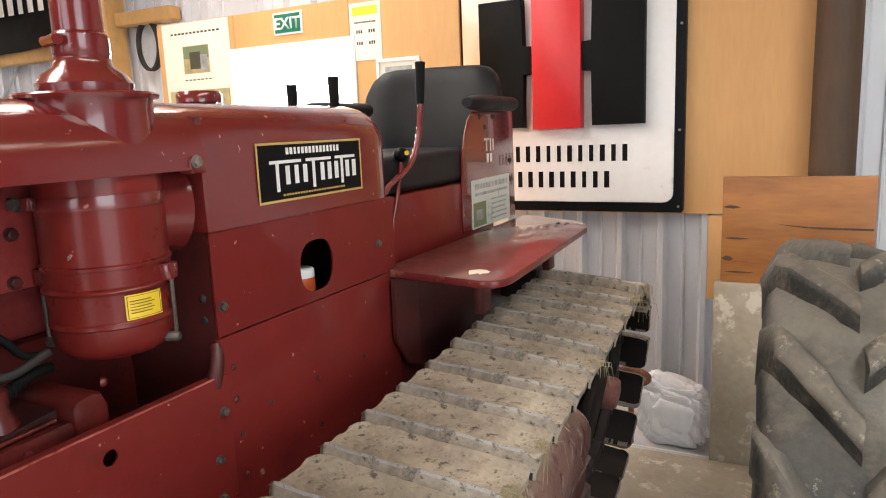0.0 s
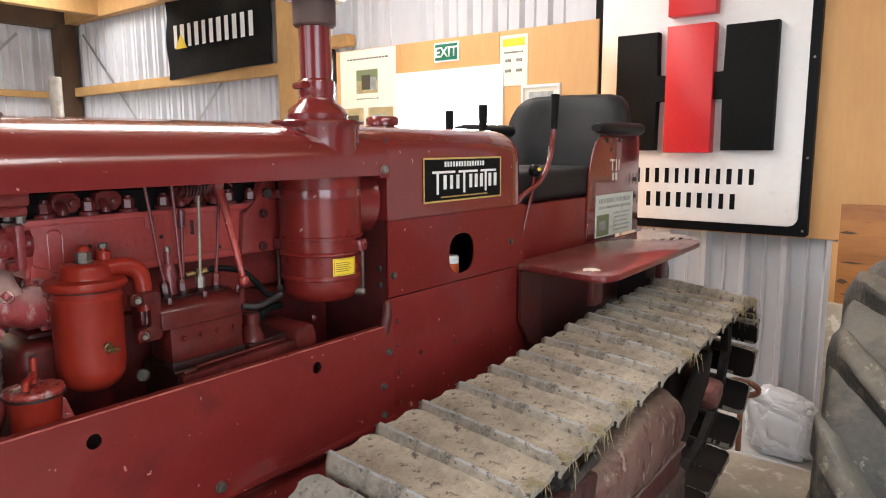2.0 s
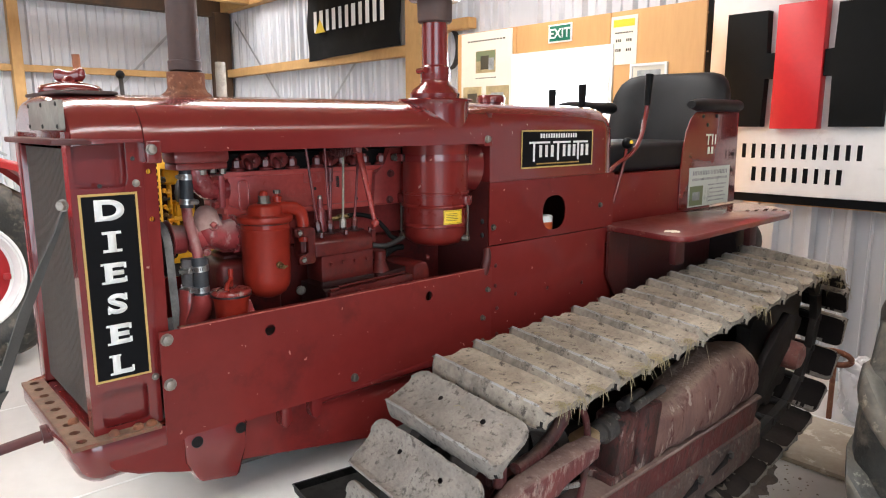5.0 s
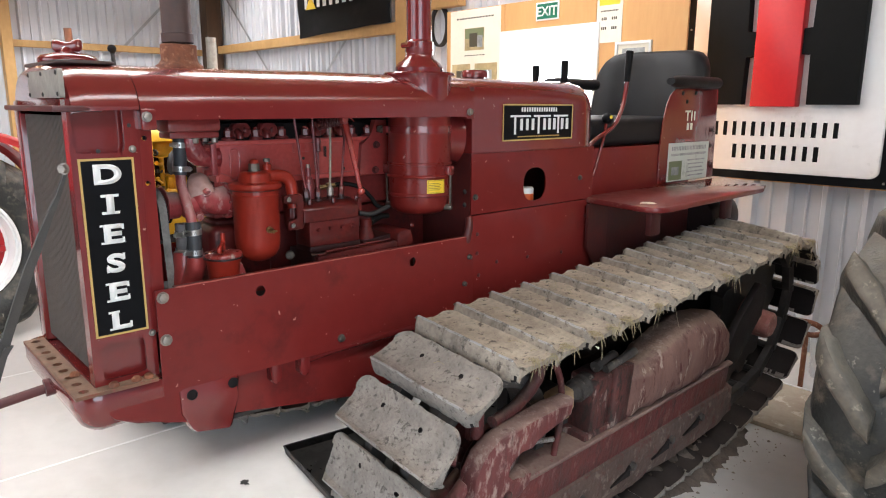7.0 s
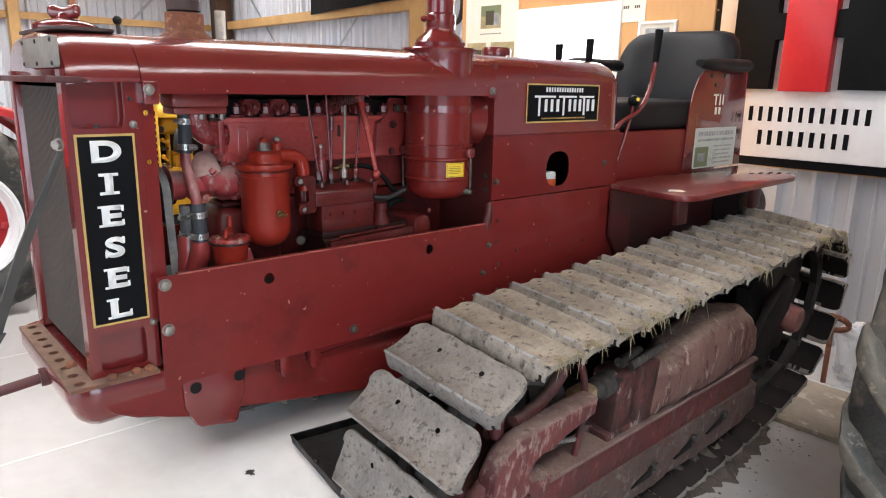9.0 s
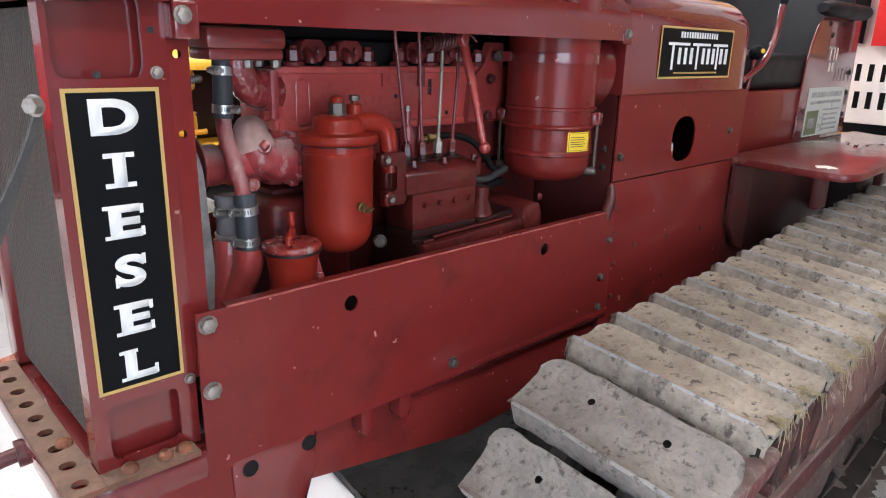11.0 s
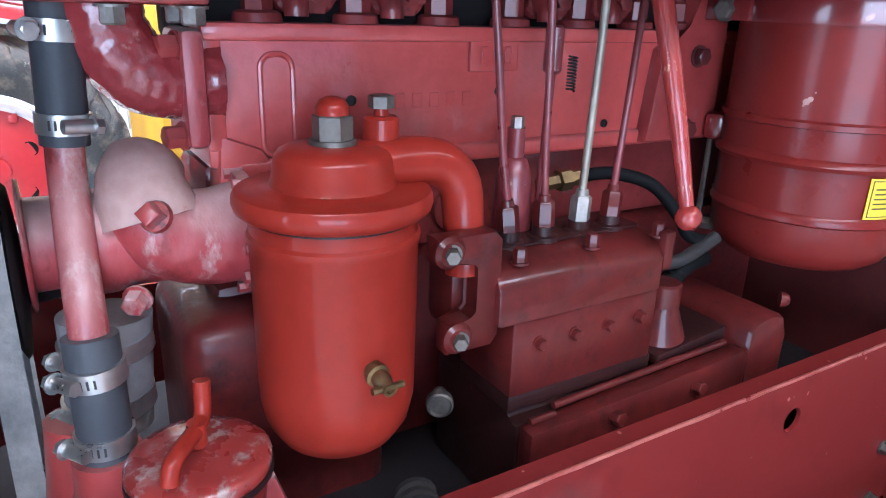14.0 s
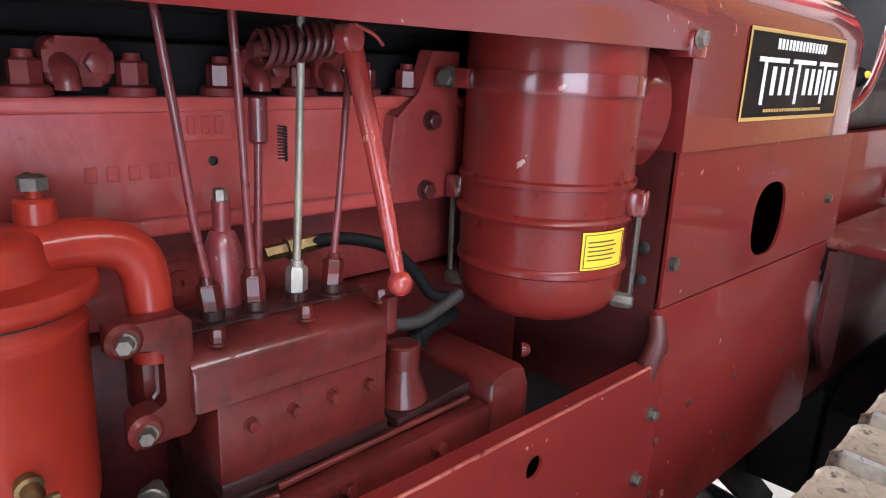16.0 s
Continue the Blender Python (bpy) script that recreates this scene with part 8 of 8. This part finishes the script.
tube(bm, [(-1.03, 0.695, 1.040), (-1.045, 0.735, 1.052), (-1.052, 0.775, 1.062), (-1.062, 0.81, 1.060)], 0.0085, 12, smooth=4)
for k in range(7):
    lathe(bm, (-1.037 - 0.003 * k, 0.715 + 0.009 * k, 1.046 + 0.0024 * k), (-0.3, 0.9, 0.25), [(0, 0.0085), (0.0012, 0.0105), (0.0035, 0.0105), (0.0045, 0.0085)], 14)
part("ribbed_hose", bm, MATT_BLACK, base, "short black ribbed hose")
for y in (0.60, 0.70):
    bm = bmesh.new()
    hexbolt(bm, (-0.966, y, 0.985), (1, 0, 0.2), 0.0065, 0.009)
    part("bolt", bm, OILY_RED, base)
bm = bmesh.new()
rivet(bm, (-0.985, 0.835, 1.038), (0.7, 0.7, 0), 0.008, 0.010)
part("bolt", bm, OILY_RED, base)
bm = bmesh.new()
lathe(bm, (-1.018, 0.700, 1.014), (0, 0, 1), [(0, 0.026), (0.006, 0.0245), (0.030, 0.0165), (0.034, 0.015), (0.034, 0.0165), (0.054, 0.0165), (0.056, 0.0145), (0.056, 0)], 24)
part("filler_neck", bm, OILY_RED, base, "conical red filler neck")
bm = bmesh.new()
lathe(bm, (-1.055, 0.482, 0.994), (0.85, -0.5, 0), [(0, 0.006), (0.012, 0.006), (0.012, 0.0105), (0.014, 0.0115), (0.021, 0.0115), (0.0225, 0.0100), (0.0205, 0.0085), (0.0205, 0.0)], 26)
part("knurled_knob", bm, DULL_BOLT, crawler, "knurled steel knob")
bm = bmesh.new()
lathe(bm, (-1.02, 0.44, 0.93), (0.9, -0.3, 0), [(0.0106 * k + d, r) for k in range(9) for d, r in ((0, 0.014), (0.001, 0.018), (0.006, 0.018), (0.007, 0.014))], 16)
part("dark_coupling", bm, DARK_STEEL, crawler)

# air cleaner hanging under the intake stack
bm = bmesh.new()
lathe(bm, (SX, SY_, 1.068), (0, 0, 1), [(0, 0.0000), (0.0, 0.0543), (0.004, 0.0679), (0.013, 0.0805), (0.026, 0.0878), (0.052, 0.0891), (0.054, 0.0921), (0.060, 0.0921), (0.063, 0.0896), (0.105, 0.0900)], 56)
ac = part("air_cleaner", bm, CLEANER_RED, crawler, "glossy dark red oil-bath air cleaner canister")
bm = bmesh.new()
lathe(bm, (SX, SY_, 1.1735), (0, 0, 1), [(0, 0.0896), (0.0, 0.0941), (0.004, 0.0959), (0.008, 0.0941), (0.010, 0.0910), (0.036, 0.0910), (0.037, 0.0943), (0.042, 0.0943), (0.044, 0.0910), (0.19, 0.0910)], 56)
part("canister", bm, CLEANER_RED, ac)
bm = bmesh.new()
lathe(bm, (SX, SY_, 1.299), (0, 0, 1), [(0, 0.0914), (0, 0.0939), (0.003, 0.0943), (0.017, 0.0943), (0.020, 0.0939), (0.020, 0.0914)], 56)
box(bm, -1.105, -1.055, 0.806, 0.822, 1.299, 1.319, bevel=0.002)
part("clamp_band", bm, RED, ac)
bm = bmesh.new()
hexbolt(bm, (-1.08, 0.806, 1.309), (0.3, -1, 0), 0.009, 0.012)
part("bolt", bm, DULL_BOLT, ac)
for a in (radians(215), radians(21), radians(110)):
    u = Vector((math.cos(a), math.sin(a), 0))
    c = Vector((SX, SY_, 0))
    bm = bmesh.new()
    q = c + u * 0.0985
    box(bm, -0.012, 0.010, -0.014, 0.014, -0.008, 0.020, bevel=0.005, m=Matrix.Translation((q.x, q.y, 1.188)) @ Matrix.Rotation(a, 4, "Z"))
    part("lug", bm, RED, ac)
    bm = bmesh.new()
    q2 = c + u * 0.1005
    tube(bm, [(q2.x, q2.y, 1.19), (q2.x, q2.y, 1.098), (c + u * 0.091).to_tuple()[:2] + (1.092,)], 0.0032, 8)
    lathe(bm, (c + u * 0.083).to_tuple()[:2] + (1.088,), u, [(0, 0.009), (0.018, 0.009), (0.022, 0.006)], 8)
    part("latch", bm, DULL_BOLT, ac, "worn dark wire latch")
bm = bmesh.new()
loft(bm, [[(SX + 0.0917 * math.cos(a), SY_ + 0.0917 * math.sin(a), z) for a in [radians(-27 + 37 * i / 12) for i in range(13)]] + [(SX + 0.0909 * math.cos(a), SY_ + 0.0909 * math.sin(a), z) for a in [radians(-27 + 37 * i / 12) for i in range(12, -1, -1)]] for z in (1.132, 1.170)])
lab = part("sticker", bm, STICKER, ac, "yellow instruction sticker with illegible print", smooth=0)
bm = bmesh.new()


def arc_bar(b, a0, a1, z0, z1, r=0.0918):
    loft(b, [[(SX + r * math.cos(a), SY_ + r * math.sin(a), z) for a in [radians(a0 + (a1 - a0) * i / 8) for i in range(9)]] + [(SX + (r + 0.0004) * math.cos(a), SY_ + (r + 0.0004) * math.sin(a), z) for a in [radians(a0 + (a1 - a0) * i / 8) for i in range(8, -1, -1)]] for z in (z0, z1)])


arc_bar(bm, -25.5, 8.5, 1.134, 1.1347)
arc_bar(bm, -25.5, 8.5, 1.1673, 1.168)
for a in (-25.5, 7.9):
    arc_bar(bm, a, a + 0.6, 1.1347, 1.1673)
for i in range(5):
    arc_bar(bm, -23, -2 + 3 * (i % 2), 1.1595 - i * 0.0045, 1.1608 - i * 0.0045)
part("print", bm, INK, lab, smooth=0)
# pale scratch and a small dent mark on the canister
bm = bmesh.new()
for k, (a0, z0, r0) in enumerate(((-70.5, 1.230, 0.0006), (-69.4, 1.2335, 0.0016), (-67.5, 1.236, 0.0013), (-65.5, 1.242, 0.0005))):
    q = Vector((SX + 0.0908 * math.cos(radians(a0)), SY_ + 0.0908 * math.sin(radians(a0)), z0))
    lathe(bm, q, (math.cos(radians(a0)), math.sin(radians(a0)), 0), [(0, r0 * 2), (0.0007, r0 * 1.6), (0.0008, 0)], 8)
part("scratch", bm, DUSTY_NECK, ac, "small pale scratch in the paint")
# bracket plate between block and air cleaner, and the intake trunk
bm = bmesh.new()
prism(bm, [(0.745, 1.180), (0.83, 1.180), (0.845, 1.20), (0.845, 1.335), (0.80, 1.335), (0.79, 1.29), (0.755, 1.27)], "x", BX - 0.002, BX + 0.016, 0.004)
brk = part("cleaner_bracket", bm, ENGINE_RED, crawler, "red cast bracket bolted to the block")
for y, z in ((0.805, 1.264), (0.80, 1.191)):
    bm = bmesh.new()
    hexbolt(bm, (BX + 0.016, y, z), (1, 0, 0), 0.009, 0.010)
    part("bolt", bm, DARK_RED, brk)
bm = bmesh.new()
tube(bm, [(SX - 0.03, SY_ + 0.03, 1.285), (SX - 0.02, SY_ + 0.09, 1.283), (SX - 0.01, SY_ + 0.139, 1.28)], [0.070, 0.080], 32, smooth=4)
part("intake_trunk", bm, RED, crawler, "wide glossy red intake trunk")
for y, z in ((1.03, 1.12), (1.03, 1.08)):
    bm = bmesh.new()
    rivet(bm, (-0.97, 1.0355, z), (0, -1, 0), 0.008)
    part("rivet", bm, DARK_STEEL, crawler)

# ---- machines parked behind ----
TRACTOR_RED = surface("tractor_red", (0.40, 0.022, 0.024), (0.31, 0.016, 0.019), rough=0.34, scale=3, fine=40, bump=0.02, coat=0.25)
def red_tractor():
    wx, wy, r = -3.98, 0.065, 0.54
    t = thing("red_tractor", (wx - 0.5, wy, FLOOR), "small red wheeled tractor with a pale-rimmed rear wheel", "tractor")
    for cx, s in ((wx, 1), (wx - 1.15, -1)):
        m = Matrix.Translation((cx, wy, FLOOR + r))
        holder = thing("h", (0, 0, 0), "h")
        tractor_tyre("tyre", r, 0.28, 0.30, 18, 0.028, RUBBER, holder)
        for c in list(holder.children):
            c.data.transform(m)
            c.parent = t
            c.matrix_parent_inverse = Matrix.Translation(-Vector(t.location))
        bpy.data.objects.remove(holder)
        bm = bmesh.new()
        lathe(bm, (cx, wy, FLOOR + r), (s, 0, 0), [(-0.10, 0.30), (0.10, 0.315), (0.125, 0.312), (0.125, 0.300), (0.112, 0.292), (0.112, 0.284), (0.10, 0.278), (0.085, 0.268), (0.06, 0.260), (0.05, 0.24)], 56, closed=False)
        part("rim", bm, WHITE, t, "pale grey painted rim")
        bm = bmesh.new()
        lathe(bm, (cx, wy, FLOOR + r), (s, 0, 0), [(0.035, 0.25), (0.052, 0.25), (0.055, 0.18), (0.075, 0.12), (0.078, 0.065), (0.11, 0.06), (0.115, 0.05), (0.115, 0.0)], 48)
        disc = part("wheel_disc", bm, TRACTOR_RED, t, "bright red wheel disc")
        for k in range(5):
            a = 2 * math.pi * k / 5 + 0.5
            bm = bmesh.new()
            lathe(bm, (cx + s * 0.058, wy + 0.158 * math.cos(a), FLOOR + r + 0.158 * math.sin(a)), (s, 0, 0), [(0, 0.032), (0.003, 0.032), (0.004, 0.028), (-0.001, 0.028), (-0.001, 0)], 20)
            part("hand_hole", bm, MATT_BLACK, disc, "dark hole in the disc")
            a += 0.63
            R_ = 0.228
            bm = bmesh.new()
            box(bm, cx + s * 0.05 - 0.02, cx + s * 0.05 + 0.02, wy + R_ * math.cos(a) - 0.018, wy + R_ * math.cos(a) + 0.018, FLOOR + r + R_ * math.sin(a) - 0.018, FLOOR + r + R_ * math.sin(a) + 0.018, bevel=0.006)
            part("rim_lug", bm, TRACTOR_RED, disc)
        bm = bmesh.new()
        pr = []
        for i in range(17):
            a = radians(150 - 130 * i / 16)
            R = 0.67
            y, z = wy + 0.05 + R * math.cos(a) * 1.05, FLOOR + r + R * math.sin(a) - 0.02
            x0, x1 = cx - s * 0.2, cx + s * 0.17
            pr.append([(x0, y, z), (x1 - s * 0.03, y, z), (x1, y, z - 0.02), (x1, y * 0.97 + (wy + 0.05) * 0.03, z - 0.05), (x1 - s * 0.006, y, z - 0.05), (x1 - s * 0.034, y, z - 0.008), (x0, y, z - 0.008)])
        loft(bm, pr)
        part("fender", bm, TRACTOR_RED, t, "bright red rear fender")
    bm = bmesh.new()
    cyl(bm, (wx - 1.15, wy, FLOOR + r), (wx, wy, FLOOR + r), 0.09, seg=20)
    part("rear_axle", bm, DARK_RED, t)
    part("gearbox", B(wx - 0.75, wx - 0.4, wy - 1.3, wy + 0.25, FLOOR + 0.35, FLOOR + 0.85, bevel=0.03), DARK_RED, t)
    part("bonnet", B(wx - 0.78, wx - 0.37, wy - 1.9, wy - 0.7, FLOOR + 0.75, FLOOR + 1.2, bevel=0.05, seg=4), SIGN_RED, t)
    bm = bmesh.new()
    tube(bm, [(wx - 0.575, wy - 0.7, FLOOR + 1.0), (wx - 0.575, wy + 0.10, FLOOR + 1.30)], 0.02, 12)
    part("steering_column", bm, SIGN_RED, t)
    c, ax = Vector((wx - 0.575, wy + 0.14, FLOOR + 1.32)), Vector((0, 0.58, 0.81)).normalized()
    u, v = Vector((1, 0, 0)), ax.cross(Vector((1, 0, 0)))
    bm = bmesh.new()
    tube(bm, [c + (u * math.cos(a) + v * math.sin(a)) * 0.21 for a in [2 * math.pi * i / 36 for i in range(37)]], 0.012, 10)
    sw = part("steering_wheel", bm, MATT_BLACK, t, "thin black steering wheel")
    for k in range(3):
        a = 2 * math.pi * k / 3 + 0.3
        bm = bmesh.new()
        tube(bm, [c - ax * 0.03, c + (u * math.cos(a) + v * math.sin(a)) * 0.21], 0.006, 8)
        part("spoke", bm, SIGN_RED, sw)
    bm = bmesh.new()
    cyl(bm, c - ax * 0.05, c - ax * 0.01, 0.03, seg=16)
    part("hub", bm, SIGN_RED, sw)
    for s in (-1, 1):
        bm = bmesh.new()
        lathe(bm, (wx - 0.575 + s * 0.5, wy - 1.75, FLOOR + 0.32), (s, 0, 0), [(-0.07, 0.2), (-0.07, 0.29), (-0.05, 0.32), (0.05, 0.32), (0.07, 0.29), (0.07, 0.2), (0.03, 0.19), (0.03, 0)], 32)
        part("front_wheel", bm, RUBBER, t)
    part("front_axle", B(wx - 1.1, wx - 0.05, wy - 1.78, wy - 1.72, FLOOR + 0.3, FLOOR + 0.4, bevel=0.01), DARK_RED, t)
    return t


red_tractor()


def yellow_machine():
    x0 = -2.45
    t = thing("yellow_crawler", (x0 - 0.35, 1.2, FLOOR), "yellow vintage crawler tractor with an exposed engine", "tractor")
    rnd = random.Random(12)
    part("main_frame", B(x0 - 0.6, x0, 0.647, 2.2, 0.82, 0.966, bevel=0.008), YELLOW, t, "yellow frame rail")
    part("belly", B(x0 - 0.55, x0 - 0.05, 0.6, 2.1, FLOOR + 0.35, 0.86, bevel=0.03), DARK_STEEL, t)
    col = part("radiator_column", B(x0 - 0.62, x0 + 0.01, 0.50, 0.645, 0.82, 1.285, bevel=0.012), YELLOW, t, "yellow radiator side with black lettering")
    bm = bmesh.new()
    for i in range(11):
        box(bm, x0 + 0.0105, x0 + 0.012, 0.602, 0.630, 1.232 - i * 0.026, 1.249 - i * 0.026)
    part("lettering", bm, BLACK, col, "black lettering shown as bars", smooth=0)
    bm = bmesh.new()
    for i in range(2):
        box(bm, x0 + 0.0105, x0 + 0.012, 0.598, 0.636, 0.932 - i * 0.02, 0.944 - i * 0.02)
    part("lettering", bm, BLACK, col, "black lettering shown as bars", smooth=0)
    bm = bmesh.new()
    box(bm, x0 + 0.0105, x0 + 0.0115, 0.592, 0.5935, 0.90, 1.27)
    part("edge_line", bm, BLACK, col, smooth=0)
    bm = bmesh.new()
    loft(bm, [[(x0 - 0.3 + 0.29 * math.copysign(abs(math.cos(a)) ** 0.7, math.cos(a)), y, 1.222 + 0.088 * math.sin(a) ** 0.8) for a in [math.pi * i / 20 for i in range(21)]] for y in (0.647, 1.7)])
    part("bonnet", bm, YELLOW, t, "glossy rounded yellow bonnet")
    part("engine_block", B(x0 - 0.5, x0 - 0.16, 0.66, 1.65, 0.968, 1.22, bevel=0.015), SOOT, t, "dark oily engine block")
    for k, y in enumerate((0.66, 0.98, 1.30)):
        part("tank", B(x0 - 0.18, x0 - 0.05, y + 0.012, y + 0.145, 1.150, 1.222, bevel=0.016, seg=3), YELLOW, t, "small yellow tank")
        bm = bmesh.new()
        tube(bm, [(x0 - 0.06, y + 0.16, 1.190), (x0 - 0.03, y + 0.115, 1.188), (x0 - 0.015, y + 0.072, 1.165), (x0 - 0.015, y + 0.058, 1.125), (x0 - 0.04, y + 0.07, 1.085)], 0.014, 12, smooth=5)
        part("hose", bm, HOSE, t, "black rubber hose")
        bm = bmesh.new()
        lathe(bm, (x0 - 0.045, y + 0.004, 1.175), (1, -0.2, 0), [(0, 0.014), (0.03, 0.014), (0.034, 0.009), (0.03, 0.006), (0.03, 0)], 14)
        part("coupling", bm, DARK_STEEL, t)
        bm = bmesh.new()
        cyl(bm, (x0 - 0.08, y + 0.045, 1.00), (x0 - 0.08, y + 0.045, 1.15), 0.010, seg=12)
        lathe(bm, (x0 - 0.10, y + 0.10, 1.068), (0, 0, 1), [(0, 0.055), (0.006, 0.055), (0.008, 0.03)], 20)
        box(bm, x0 - 0.13, x0 - 0.07, y + 0.06, y + 0.15, 1.005, 1.066, bevel=0.008)
        for q in range(4):
            box(bm, x0 - 0.072, x0 - 0.064, y + 0.066 + q * 0.022, y + 0.076 + q * 0.022, 1.012, 1.060)
        part("fuel_pump", bm, YELLOW, t, "ribbed yellow fuel pump")
        bm = bmesh.new()
        cyl(bm, (x0 - 0.05, y + 0.02, 1.000), (x0 - 0.05, y + 0.17, 1.008), 0.010, seg=14)
        lathe(bm, (x0 - 0.05, y + 0.045, 1.0015), (0, 1, 0.05), [(0, 0.015), (0.014, 0.015)], 6)
        box(bm, x0 - 0.058, x0 - 0.042, y + 0.055, y + 0.068, 0.978, 1.0, bevel=0.003)
        part("pipe", bm, YELLOW, t)
        bm = bmesh.new()
        lathe(bm, (x0 - 0.07, y + 0.115, 0.968), (0, 0, 1), [(0, 0.030), (0.006, 0.030), (0.008, 0.018), (0.016, 0.018), (0.018, 0.024), (0.024, 0.024)], 18)
        part("cap", bm, YELLOW, t)
        for q in range(5):
            bm = bmesh.new()
            z = 1.13 - q * 0.034
            tube(bm, [(x0 - 0.03, y + 0.004 + 0.006 * (q % 2), z), (x0 - 0.05, y + 0.03, z - 0.01 + rnd.uniform(-0.01, 0.01)), (x0 - 0.09, y + 0.05, z)], rnd.uniform(0.004, 0.008), 8, smooth=3)
            hexbolt(bm, (x0 - 0.03, y + 0.006, z), (1, 0, 0), 0.008, 0.010)
            part("small_pipe", bm, (YELLOW, DARK_STEEL, YELLOW, BRASS, YELLOW)[q], t)
    bm = bmesh.new()
    lathe(bm, (x0 - 0.12, 0.695, 1.30), (0, 0, 1), [(0, 0.040), (0.03, 0.039), (0.034, 0.030), (0.036, 0.014), (0.05, 0.012), (0.052, 0.020), (0.06, 0.020)], 20)
    part("filler_cap", bm, YELLOW, t)
    for s in (0, 1):
        bm = bmesh.new()
        prism(bm, [(0.5, FLOOR + 0.02), (2.2, FLOOR + 0.02), (2.4, FLOOR + 0.3), (2.2, FLOOR + 0.62), (0.55, FLOOR + 0.55), (0.35, FLOOR + 0.28)], "x", x0 - 0.95 + s * 1.0 - 0.05, x0 - 0.66 + s * 1.0 - 0.05, 0.02)
        part("track", bm, DARK_STEEL, t, "dark track of the yellow machine")
    bm = bmesh.new()
    tube(bm, [(-3.03, 0.525, 1.25), (-3.03, 0.521, 1.50), (-3.03, 0.515, 1.712)], 0.0165, 14)
    part("stack", bm, RUST, t, "thin rusty exhaust stack")
    bm = bmesh.new()
    tube(bm, [(-3.0, 0.71, 1.10), (-3.0, 0.70, 1.40), (-3.0, 0.690, 1.615)], 0.0095, 10)
    lev = part("lever", bm, DARK_STEEL, t, "dark control lever")
    bm = bmesh.new()
    bmesh.ops.create_uvsphere(bm, u_segments=16, v_segments=10, radius=0.020)
    bmesh.ops.translate(bm, vec=(-3.0, 0.689, 1.630), verts=bm.verts)
    part("knob", bm, BLACK, lev, "black ball knob")
    return t


yellow_machine()


def lever_post():
    bm = bmesh.new()
    cyl(bm, (-3.5, 1.40, FLOOR), (-3.5, 1.40, 1.76), 0.030, seg=20)
    return solid("grey_pipe", bm, PLATE_GREY, "upright grey steel pipe behind the tractors", "pipe")


lever_post()
